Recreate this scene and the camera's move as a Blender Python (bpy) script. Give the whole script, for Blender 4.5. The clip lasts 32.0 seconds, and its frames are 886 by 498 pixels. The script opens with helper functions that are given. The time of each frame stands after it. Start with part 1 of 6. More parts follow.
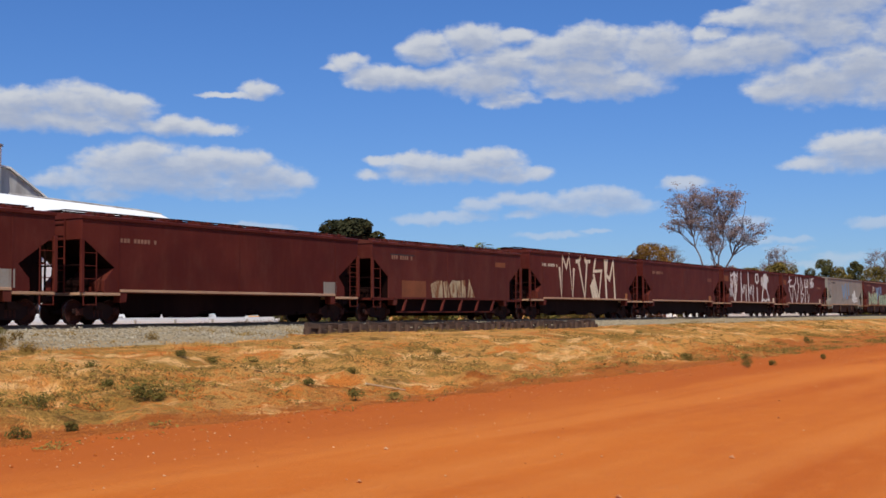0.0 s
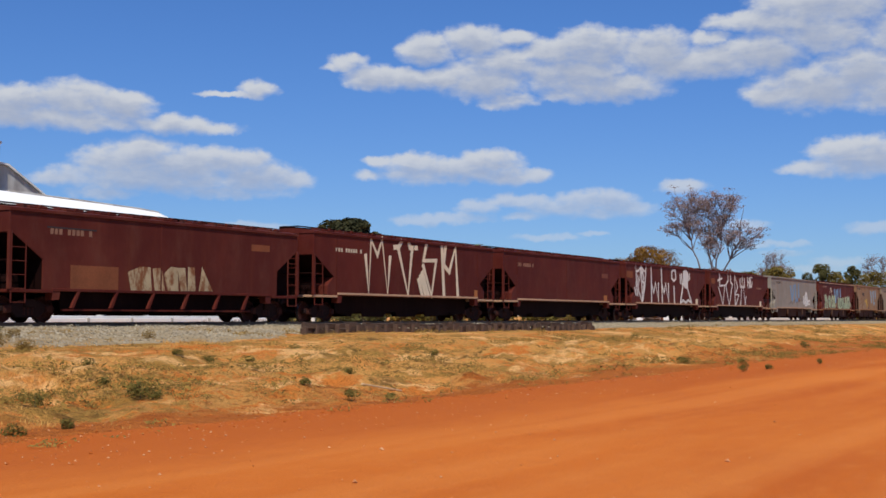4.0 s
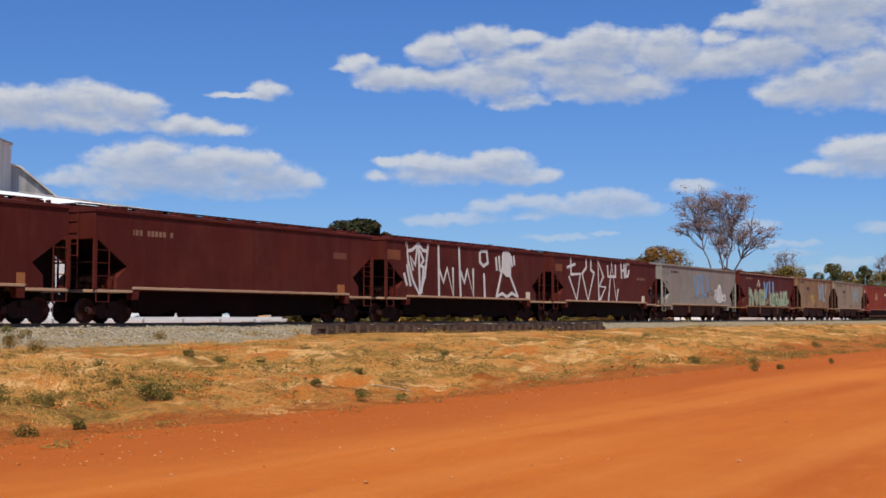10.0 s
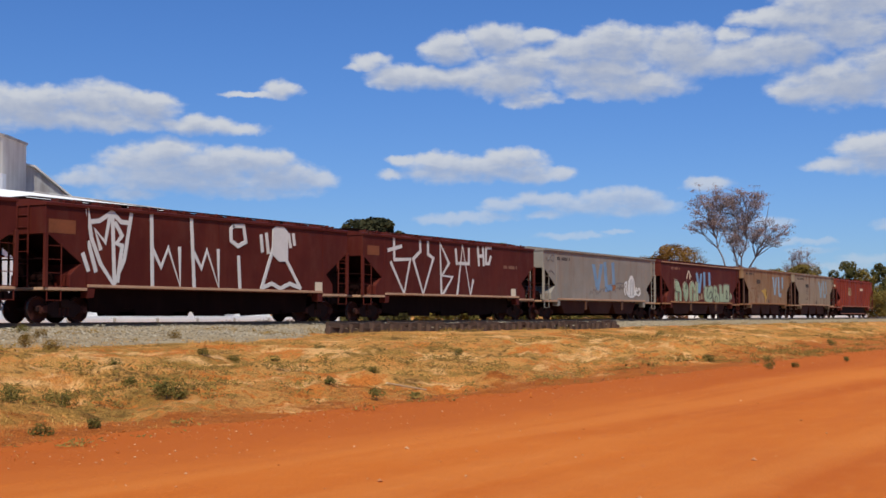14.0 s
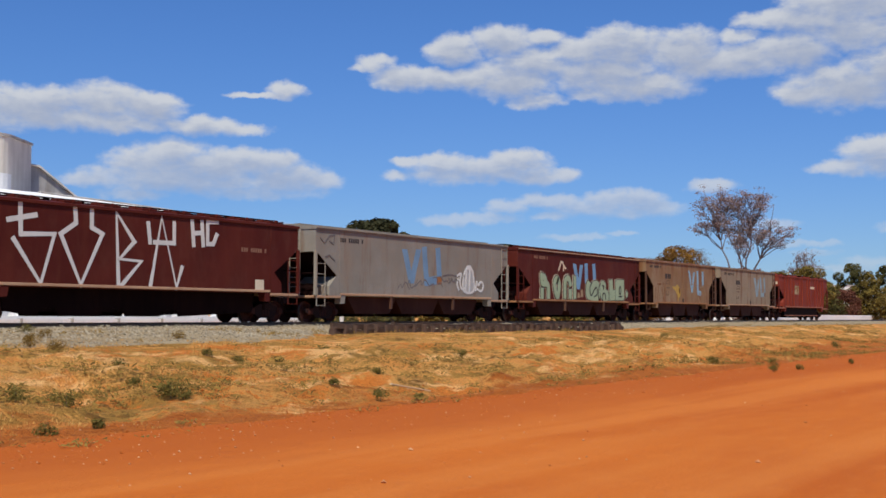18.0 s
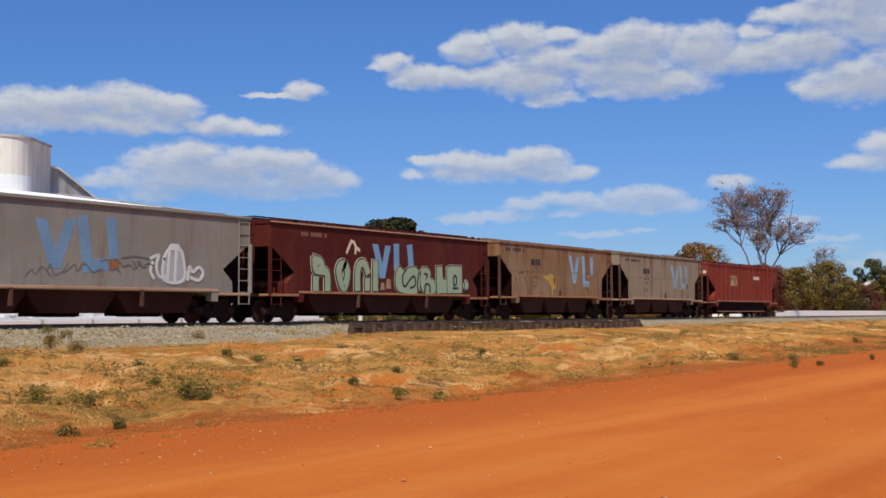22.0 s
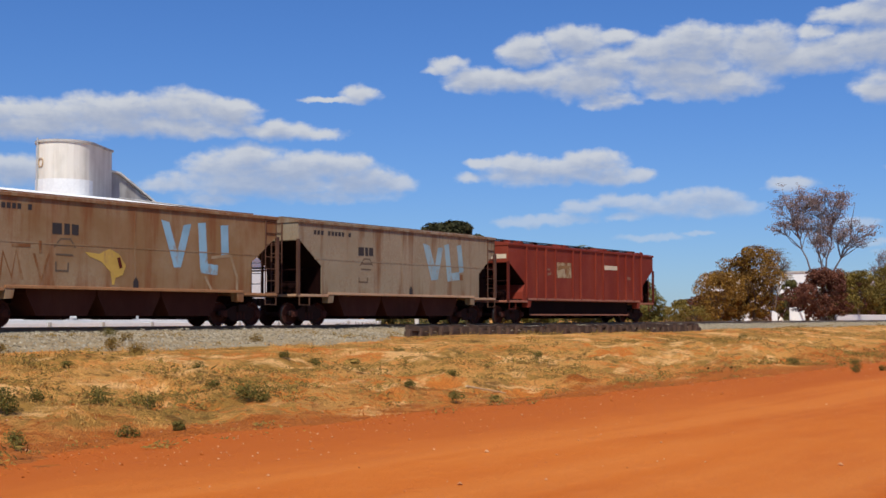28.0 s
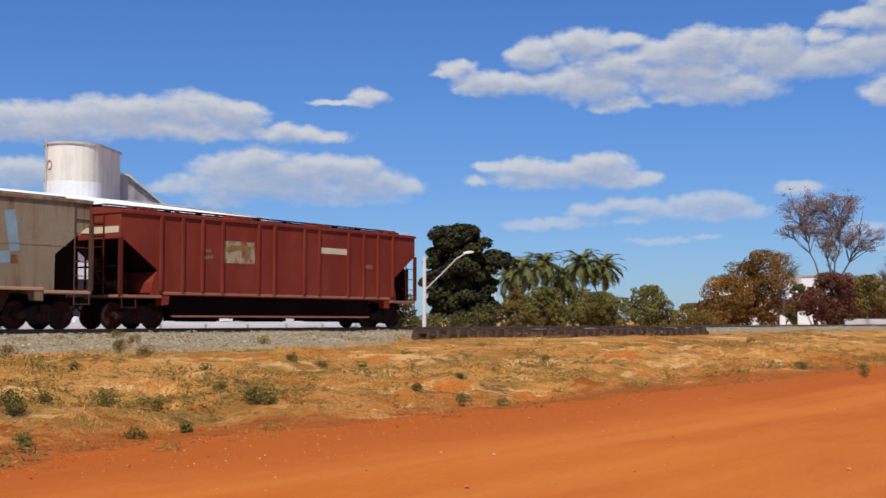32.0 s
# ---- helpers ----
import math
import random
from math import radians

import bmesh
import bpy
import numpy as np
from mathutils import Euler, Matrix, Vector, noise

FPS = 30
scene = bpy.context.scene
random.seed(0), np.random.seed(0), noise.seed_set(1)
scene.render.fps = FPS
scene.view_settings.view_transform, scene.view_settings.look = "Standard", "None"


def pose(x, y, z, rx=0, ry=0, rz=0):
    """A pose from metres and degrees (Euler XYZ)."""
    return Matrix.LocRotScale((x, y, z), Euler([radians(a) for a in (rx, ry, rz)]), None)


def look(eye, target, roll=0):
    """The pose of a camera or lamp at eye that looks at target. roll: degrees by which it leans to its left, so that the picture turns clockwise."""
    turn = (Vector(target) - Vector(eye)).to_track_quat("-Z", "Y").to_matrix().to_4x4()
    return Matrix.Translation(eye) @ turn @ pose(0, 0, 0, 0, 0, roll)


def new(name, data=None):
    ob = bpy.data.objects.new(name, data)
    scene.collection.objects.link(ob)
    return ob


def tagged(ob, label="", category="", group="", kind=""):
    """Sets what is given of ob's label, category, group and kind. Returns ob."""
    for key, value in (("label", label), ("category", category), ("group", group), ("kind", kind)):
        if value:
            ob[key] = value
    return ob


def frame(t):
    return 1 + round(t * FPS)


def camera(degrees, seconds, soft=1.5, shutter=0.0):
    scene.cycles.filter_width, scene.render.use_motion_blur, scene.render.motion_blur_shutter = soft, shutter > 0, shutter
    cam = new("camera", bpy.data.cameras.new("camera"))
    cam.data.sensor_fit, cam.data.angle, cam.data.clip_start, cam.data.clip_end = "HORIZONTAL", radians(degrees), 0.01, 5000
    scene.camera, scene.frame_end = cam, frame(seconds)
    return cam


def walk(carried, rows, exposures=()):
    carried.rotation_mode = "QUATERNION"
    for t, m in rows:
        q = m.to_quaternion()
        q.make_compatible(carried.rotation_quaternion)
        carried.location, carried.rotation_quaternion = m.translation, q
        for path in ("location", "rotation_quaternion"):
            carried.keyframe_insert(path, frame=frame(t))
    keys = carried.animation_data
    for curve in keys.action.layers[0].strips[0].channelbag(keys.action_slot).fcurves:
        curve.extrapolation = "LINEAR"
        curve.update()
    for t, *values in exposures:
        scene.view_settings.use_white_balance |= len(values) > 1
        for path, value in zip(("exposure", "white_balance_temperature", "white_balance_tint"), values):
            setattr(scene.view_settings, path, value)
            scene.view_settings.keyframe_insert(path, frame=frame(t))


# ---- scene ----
FOV = 40.069
EYE = Vector((0.0, 0.0, 1.6))
# seconds, turn to the left from +y, tilt up, lean (degrees): a camera held still by hand, panning a little to the left
PATH = [
    (0, -58.970, 3.082, -0.266), (0.5, -59.005, 3.109, -0.198), (1, -58.867, 3.125, -0.178), (1.5, -59.032, 3.119,
    -0.110), (2, -58.856, 3.119, -0.070), (2.5, -58.993, 3.091, 0.024), (3, -58.871, 3.135, 0.179), (3.5, -59.044,
    3.127, 0.299), (5.5, -59.035, 3.176, 0.119), (6, -58.854, 3.181, 0.114), (6.5, -58.678, 3.171, 0.137), (7,
    -58.652, 3.183, 0.180), (7.5, -58.620, 3.182, 0.281), (8, -58.578, 3.200, 0.278), (8.5, -58.766, 3.208, 0.383),
    (9, -58.853, 3.177, 0.380), (9.5, -58.725, 3.142, 0.243), (10, -58.591, 3.147, 0.167), (10.5, -58.338, 3.145,
    0.025), (11, -58.339, 3.127, 0.073), (11.5, -58.289, 3.113, 0.002), (12, -58.273, 3.109, -0.023), (12.5, -58.103,
    3.108, -0.042), (13, -58.183, 3.103, -0.029), (13.5, -58.189, 3.087, -0.096), (14, -57.949, 3.080, 0.061), (14.5,
    -57.760, 3.105, 0.117), (16.5, -57.804, 3.093, 0.020), (17, -57.933, 3.105, 0.017), (17.5, -57.754, 3.152, 0.094),
    (18, -57.744, 3.134, 0.216), (18.5, -57.401, 3.118, 0.035), (19, -57.170, 3.150, -0.169), (19.5, -57.078, 3.126,
    -0.038), (20, -57.085, 3.062, 0.052), (20.5, -57.044, 3.045, -0.100), (21, -57.382, 3.092, 0.150), (21.5, -57.167,
    3.104, -0.068), (22, -56.888, 3.061, -0.190), (22.5, -56.536, 3.052, -0.132), (23, -55.716, 3.077, -0.597), (23.5,
    -55.576, 3.091, -0.705), (24, -55.364, 3.122, -0.572), (24.5, -55.109, 3.117, -0.395), (25, -54.997, 3.117,
    -0.176), (25.5, -54.899, 3.165, -0.217), (27.5, -54.458, 3.229, -0.200), (28, -54.236, 3.224, -0.078), (28.5,
    -54.221, 3.245, -0.009), (29, -54.287, 3.229, 0.112), (29.5, -53.974, 3.282, 0.109), (30, -53.962, 3.358, 0.116),
    (30.5, -53.852, 3.352, 0.246), (31, -53.730, 3.348, 0.163), (31.5, -53.858, 3.362, 0.138), (32, -53.875, 3.364,
    0.095)]
# seconds, metres the train has rolled towards -x
ROLLED = [
    (0, 0.00), (1, 4.76), (2, 9.54), (3, 14.36), (3.5, 16.78), (5.5, 26.40), (6, 28.74), (7, 33.50), (8, 38.30), (9,
    43.09), (10, 47.86), (11, 52.70), (12, 57.59), (13, 62.38), (14, 67.17), (14.5, 69.66), (16.5, 79.58), (17,
    82.07), (18, 87.18), (19, 92.25), (20, 97.28), (21, 102.42), (22, 107.66), (23, 112.88), (24, 118.18), (25,
    123.52), (25.5, 126.17), (27.5, 137.04), (28, 139.79), (29, 145.29), (30, 150.89), (31, 156.48), (32, 162.24)]


def aim(turn, tilt, lean):
    a, b = radians(turn), radians(tilt)
    way = Vector((-math.sin(a) * math.cos(b), math.cos(a) * math.cos(b), math.sin(b)))
    return look(EYE, EYE + way, lean)


cam = camera(FOV, 32.0, soft=1.6)
walk(cam, [(t, aim(a, b, c)) for t, a, b, c in PATH])

# ---- light ----
SUN_TURN, SUN_HEIGHT = radians(241.0), radians(54.0)   # clockwise from +y, above the horizon
TO_SUN = Vector((math.sin(SUN_TURN) * math.cos(SUN_HEIGHT), math.cos(SUN_TURN) * math.cos(SUN_HEIGHT), math.sin(SUN_HEIGHT)))
sun_data = bpy.data.lights.new("sun", "SUN")
sun_data.energy, sun_data.angle, sun_data.color = 4.5, radians(0.53), (1.0, 0.95, 0.87)
sun = new("sun", sun_data)
sun.matrix_world = look(TO_SUN * 100, (0, 0, 0))
scene.view_settings.exposure = 0.0

# ---- node helpers ----


class Nodes:
    """Short hand for node trees."""

    def __init__(self, tree):
        self.tree = tree

    def add(self, kind, **values):
        node = self.tree.nodes.new(kind)
        for key, value in values.items():
            if key == "operation":
                node.operation = value
            elif key == "data_type":
                node.data_type = value
            elif key == "blend_type":
                node.blend_type = value
        return node

    def put(self, node, slot, value):
        if isinstance(value, bpy.types.NodeSocket):
            self.tree.links.new(value, node.inputs[slot])
        elif value is not None:
            node.inputs[slot].default_value = value

    def math(self, operation, a, b=None, c=None, clamp=False):
        node = self.tree.nodes.new("ShaderNodeMath")
        node.operation, node.use_clamp = operation, clamp
        for i, v in enumerate((a, b, c)):
            self.put(node, i, v)
        return node.outputs[0]

    def ramp(self, value, low, high, to_low=0.0, to_high=1.0):
        node = self.tree.nodes.new("ShaderNodeMapRange")
        node.interpolation_type = "SMOOTHSTEP"
        for i, v in enumerate((value, low, high, to_low, to_high)):
            self.put(node, i, v)
        return node.outputs[0]

    def mix(self, factor, a, b, blend="MIX"):
        node = self.tree.nodes.new("ShaderNodeMix")
        node.data_type, node.blend_type = "RGBA", blend
        self.put(node, 0, factor)
        self.put(node, 6, a if isinstance(a, bpy.types.NodeSocket) else (*a, 1))
        self.put(node, 7, b if isinstance(b, bpy.types.NodeSocket) else (*b, 1))
        return node.outputs[2]

    def noise(self, at, scale, detail=3.0, rough=0.55, stretch=None, distortion=0.0):
        if stretch:
            m = self.tree.nodes.new("ShaderNodeMapping")
            m.inputs["Scale"].default_value = stretch
            self.tree.links.new(at, m.inputs[0])
            at = m.outputs[0]
        node = self.tree.nodes.new("ShaderNodeTexNoise")
        self.tree.links.new(at, node.inputs["Vector"])
        for key, value in (("Scale", scale), ("Detail", detail), ("Roughness", rough), ("Distortion", distortion)):
            node.inputs[key].default_value = value
        return node.outputs["Fac"]


# ---- sky: clear blue with fair-weather clouds ----
CLOUDS = []   # azimuth, elevation, half width, half height in degrees, per lobe
CLOUDS += [(54.5, 12.0, 1.0, 0.43), (53.8, 11.8, 0.5, 0.21), (55.9, 11.3, 1.5, 0.64), (57.1, 11.3, 2.1, 0.53), (55.7, 11.0, 0.9, 0.27), (58.3, 12.6, 1.3, 0.75), (60.6, 13.0, 1.5, 0.80), (62.3, 13.2, 1.1, 0.37), (58.8, 11.3, 2.0, 0.53), (60.9, 11.2, 2.2, 0.96), (62.1, 10.3, 1.3, 0.43), (62.1, 12.0, 1.9, 0.69)]   # long bank
CLOUDS += [(64.1, 12.5, 1.3, 0.69), (66.1, 12.6, 2.2, 1.01), (69.0, 12.4, 1.9, 1.07), (65.3, 11.5, 3.0, 0.85), (66.8, 10.9, 3.0, 0.75), (65.6, 10.5, 1.7, 0.37), (70.1, 11.7, 1.7, 0.72), (71.8, 11.9, 2.5, 0.80), (73.9, 12.2, 1.8, 0.91), (74.6, 12.0, 0.9, 0.80), (71.6, 12.9, 1.1, 0.37)]   # bank, middle
CLOUDS += [(73.2, 13.6, 1.7, 0.48), (75.4, 13.6, 2.5, 0.85), (76.8, 12.8, 2.2, 0.80), (76.8, 14.1, 3.3, 0.96), (74.3, 10.2, 1.1, 0.51), (75.6, 10.9, 1.4, 0.64), (76.4, 10.5, 2.9, 1.07), (78.2, 11.1, 1.9, 1.12), (79.4, 10.3, 2.2, 1.12), (80.1, 12.7, 1.9, 1.07)]   # corner
CLOUDS += [(77.4, 7.7, 1.5, 0.67), (78.4, 7.3, 2.2, 0.85), (76.2, 6.9, 1.3, 0.37), (79.8, 7.3, 1.8, 0.96), (70.2, 6.2, 1.1, 0.35), (73.2, 4.4, 1.1, 0.24), (74.3, 3.5, 1.5, 0.16), (74.8, 3.1, 1.1, 0.16), (78.8, 4.2, 1.2, 0.32), (77.2, 2.7, 1.2, 0.24), (76.1, 2.4, 1.2, 0.21)]   # east low
CLOUDS += [(38.7, 9.4, 2.5, 0.96), (39.5, 9.5, 1.7, 0.85), (42.0, 9.8, 2.0, 0.91), (43.9, 9.6, 1.7, 0.75), (40.9, 9.0, 4.9, 0.59), (46.2, 8.9, 2.3, 0.48), (48.0, 8.8, 1.5, 0.32), (36.1, 9.0, 3.2, 0.96), (33.4, 8.9, 2.6, 0.85), (34.9, 6.7, 1.9, 0.80)]   # west upper
CLOUDS += [(45.0, 7.6, 1.6, 0.72), (44.2, 7.2, 2.1, 0.72), (46.8, 7.0, 2.8, 0.85), (49.0, 7.2, 2.0, 0.77), (45.4, 6.4, 4.5, 0.69), (50.2, 6.5, 2.2, 0.80), (51.7, 6.5, 1.2, 0.48), (41.7, 6.3, 1.7, 0.32), (43.4, 5.7, 1.7, 0.29), (48.8, 5.9, 2.8, 0.37)]   # west lower
CLOUDS += [(50.4, 10.7, 0.9, 0.45), (50.0, 10.4, 0.8, 0.21), (48.8, 10.4, 1.2, 0.13)]   # small
CLOUDS += [(55.4, 6.8, 0.6, 0.24), (56.0, 7.4, 0.6, 0.27), (57.8, 7.4, 1.3, 0.45), (58.1, 6.9, 2.2, 0.61), (61.3, 7.4, 1.6, 0.59), (59.7, 7.0, 2.8, 0.61), (62.1, 6.8, 1.8, 0.48), (63.2, 6.8, 1.0, 0.37)]   # middle
CLOUDS += [(58.3, 4.7, 1.5, 0.29), (60.7, 5.3, 0.9, 0.37), (59.9, 4.8, 1.4, 0.32), (62.9, 5.6, 1.9, 0.35), (66.3, 5.6, 1.9, 0.51), (65.0, 5.3, 2.5, 0.45), (67.1, 5.2, 1.9, 0.43), (66.0, 5.0, 1.7, 0.27), (62.9, 4.9, 1.0, 0.19), (63.9, 3.9, 1.7, 0.19), (66.1, 4.1, 0.7, 0.13), (49.9, 4.3, 1.7, 0.24)]   # low


def cloud_field():
    """A node group: the clouds' density at an azimuth and an elevation in degrees."""
    group = bpy.data.node_groups.new("cloud_field", "ShaderNodeTree")
    for name in ("azimuth", "elevation"):
        group.interface.new_socket(name, in_out="INPUT", socket_type="NodeSocketFloat")
    group.interface.new_socket("density", in_out="OUTPUT", socket_type="NodeSocketFloat")
    n = Nodes(group)
    given, out = group.nodes.new("NodeGroupInput"), group.nodes.new("NodeGroupOutput")
    az, el = given.outputs[0], given.outputs[1]
    where = group.nodes.new("ShaderNodeCombineXYZ")
    group.links.new(az, where.inputs[0])
    group.links.new(el, where.inputs[1])
    place = where.outputs[0]
    coarse = n.math("SUBTRACT", n.noise(place, 0.75, 5.0, 0.55, (0.8, 1.5, 1.0)), 0.5)
    billow = n.math("SUBTRACT", n.noise(place, 2.4, 4.0, 0.55, (0.8, 1.25, 1.0)), 0.5)
    warp = n.math("SUBTRACT", n.noise(place, 0.9, 3.0, 0.5, (0.7, 1.2, 1.0)), 0.5)
    lift = n.math("SUBTRACT", n.noise(place, 1.3, 3.0, 0.5, (1.0, 0.8, 2.0)), 0.5)
    az = n.math("MULTIPLY_ADD", warp, 1.2, az)
    el = n.math("MULTIPLY_ADD", lift, 0.55, el)
    best = None
    for a, e, wide, high in CLOUDS:
        dx = n.math("MULTIPLY", n.math("SUBTRACT", az, a), 0.90 / wide)
        up = n.math("SUBTRACT", el, e)
        dy = n.math("MAXIMUM", n.math("MULTIPLY", up, 0.90 / high), n.math("MULTIPLY", up, -1.0 / high))
        far = n.math("MULTIPLY_ADD", dx, dx, n.math("MULTIPLY", dy, dy))
        body = 0.40 + 0.60 * min(1.0, high / 0.65)      # thin wisps stay faint
        lobe = n.math("MULTIPLY", n.math("SUBTRACT", 1.0, far), body)
        best = lobe if best is None else n.math("SMOOTH_MAX", best, lobe, 0.18)
    best = n.math("MAXIMUM", best, -1.6)
    total = n.math("ADD", best, n.math("ADD", n.math("MULTIPLY", coarse, 1.25), n.math("MULTIPLY", billow, 0.65)))
    group.links.new(total, out.inputs[0])
    return group


world = bpy.data.worlds.new("sky")
scene.world = world
world.use_nodes = True
wn = Nodes(world.node_tree)
for old in list(world.node_tree.nodes):
    world.node_tree.nodes.remove(old)
sky = world.node_tree.nodes.new("ShaderNodeTexSky")
sky.sky_type, sky.sun_disc = "NISHITA", False
sky.sun_elevation, sky.sun_rotation, sky.altitude = SUN_HEIGHT, SUN_TURN, 1000.0
sky.air_density, sky.dust_density, sky.ozone_density = 1.0, 0.5, 2.5
coords = world.node_tree.nodes.new("ShaderNodeTexCoord")
axes = world.node_tree.nodes.new("ShaderNodeSeparateXYZ")
world.node_tree.links.new(coords.outputs["Generated"], axes.inputs[0])
azimuth = wn.math("MULTIPLY", wn.math("ARCTAN2", axes.outputs[0], axes.outputs[1]), 180.0 / math.pi)
elevation = wn.math("MULTIPLY", wn.math("ARCSINE", axes.outputs[2]), 180.0 / math.pi)
field = cloud_field()


def clouds_at(side, lift):
    node = world.node_tree.nodes.new("ShaderNodeGroup")
    node.node_tree = field
    wn.put(node, 0, wn.math("ADD", azimuth, side))
    wn.put(node, 1, wn.math("ADD", elevation, lift + 0.22))
    return node.outputs[0]


cover = clouds_at(0.0, 0.0)
above = clouds_at(-0.15, 0.45)
place = world.node_tree.nodes.new("ShaderNodeCombineXYZ")
wn.put(place, 0, azimuth)
wn.put(place, 1, elevation)
folds = wn.math("SUBTRACT", wn.noise(place.outputs[0], 0.85, 4.0, 0.5, (0.6, 1.8, 1.0), 0.6), 0.5)
under = wn.math("ADD", wn.math("MULTIPLY_ADD", cover, 0.25, above), wn.math("MULTIPLY", folds, 1.5))
shade = wn.ramp(under, -0.35, 1.6)
mask = wn.ramp(cover, -0.30, wn.math("MULTIPLY_ADD", shade, 0.70, 0.58), 0.0, 0.95)
CLOUD_LIT, CLOUD_SHADE = (6.1, 6.35, 6.8), (3.8, 4.3, 5.5)
cloud = wn.mix(shade, CLOUD_LIT, CLOUD_SHADE)
blue = wn.mix(1.0, sky.outputs[0], wn.mix(wn.ramp(elevation, 0.0, 16.0), (0.46, 0.63, 0.94), (0.43, 0.70, 1.12)), "MULTIPLY")
thin = wn.ramp(elevation, 2.5, 8.5, 0.38, 1.0)      # low clouds fade into the haze
both = wn.mix(wn.math("MULTIPLY", mask, thin), blue, cloud)
ground_side = wn.mix(wn.ramp(elevation, -2.0, -0.2), (1.1, 0.6, 0.35), both)
back = world.node_tree.nodes.new("ShaderNodeBackground")
back.inputs[1].default_value = 0.1
world.node_tree.links.new(ground_side, back.inputs[0])
world_out = world.node_tree.nodes.new("ShaderNodeOutputWorld")
world.node_tree.links.new(back.outputs[0], world_out.inputs[0])

# ---- materials ----
MATERIALS = {}


def material(name, build):
    """One node material a name; build(n, at, shader) wires it."""
    if name in MATERIALS:
        return MATERIALS[name]
    mat = bpy.data.materials.new(name)
    mat.use_nodes = True
    n = Nodes(mat.node_tree)
    shader = mat.node_tree.nodes["Principled BSDF"]
    at = mat.node_tree.nodes.new("ShaderNodeTexCoord").outputs["Object"]
    build(n, at, shader)
    MATERIALS[name] = mat
    return mat


def relief(n, shader, height, strength, distance=0.02):
    bump = n.tree.nodes.new("ShaderNodeBump")
    bump.inputs["Strength"].default_value, bump.inputs["Distance"].default_value = strength, distance
    n.tree.links.new(height, bump.inputs["Height"])
    n.tree.links.new(bump.outputs[0], shader.inputs["Normal"])


def plain(name, colour, roughness=0.7, metal=0.0, vary=0.25, scale=6.0, bump=0.15, gloss=0.3):
    """A surface of one colour with blotches and grain."""

    def build(n, at, shader):
        big, small = n.noise(at, scale * 0.15, 4.0), n.noise(at, scale * 3.0, 4.0)
        tone = n.math("MULTIPLY_ADD", n.math("ADD", big, small), vary * 2, 1.0 - vary * 2)
        col = n.mix(1.0, colour, (1, 1, 1), "MULTIPLY")
        hue = n.tree.nodes.new("ShaderNodeHueSaturation")
        n.put(hue, "Color", col)
        n.put(hue, "Value", tone)
        n.put(shader, "Base Color", hue.outputs[0])
        n.put(shader, "Roughness", roughness)
        n.put(shader, "Metallic", metal)
        n.put(shader, "Specular IOR Level", gloss)
        relief(n, shader, small, bump)

    return material(name, build)


def painted_steel(name, colour, faded, gloss=0.3, rust=(0.16, 0.055, 0.025), rusting=0.35, dust=(0.36, 0.22, 0.13), dusty=0.25, eave=0.0):
    """Old paint on steel sheet: sun-bleached patches, vertical rust runs and road dust."""

    def build(n, at, shader):
        random_shift = n.tree.nodes.new("ShaderNodeObjectInfo").outputs["Random"]
        shift = n.tree.nodes.new("ShaderNodeVectorMath")
        shift.operation = "ADD"
        n.put(shift, 0, at)
        push = n.tree.nodes.new("ShaderNodeCombineXYZ")
        n.put(push, 0, n.math("MULTIPLY", random_shift, 90.0))
        n.put(shift, 1, push.outputs[0])
        at = shift.outputs[0]
        patches = n.noise(at, 0.45, 4.0, 0.6)
        runs = n.noise(at, 2.6, 5.0, 0.65, (1.0, 1.0, 0.10))
        grain = n.noise(at, 14.0, 4.0, 0.65)
        col = n.mix(n.ramp(patches, 0.36, 0.70), colour, faded)
        if eave:      # rust spreading from the eaves and the sill
            axes = n.tree.nodes.new("ShaderNodeSeparateXYZ")
            n.put(axes, 0, at)
            high = n.math("SUBTRACT", axes.outputs[2], 2.3)
            runs = n.math("MULTIPLY_ADD", n.math("MULTIPLY", high, high), eave, runs)
            patches = n.ramp(n.math("ADD", patches, n.math("MULTIPLY", n.noise(at, 1.6, 5.0, 0.65, (1.0, 1.0, 0.4)), 0.5)), 0.6, 0.9)
        col = n.mix(n.math("MULTIPLY", n.ramp(runs, 0.50, 0.76), rusting), col, rust)
        spots = n.ramp(n.math("MULTIPLY", grain, n.math("ADD", patches, 0.5)), 0.52, 0.70)
        col = n.mix(n.math("MULTIPLY", spots, rusting * 0.25), col, rust)
        col = n.mix(n.math("MULTIPLY", n.ramp(n.noise(at, 1.2, 5.0, 0.7, (1.0, 1.0, 0.35)), 0.45, 0.8), dusty), col, dust)
        n.put(shader, "Base Color", col)
        n.put(shader, "Roughness", n.math("MULTIPLY_ADD", grain, 0.25, 0.5))
        n.put(shader, "Specular IOR Level", gloss)
        wavy = n.math("ADD", n.noise(at, 1.1, 2.0), n.math("MULTIPLY", grain, 0.08))
        relief(n, shader, wavy, 0.35, 0.03)

    return material(name, build)


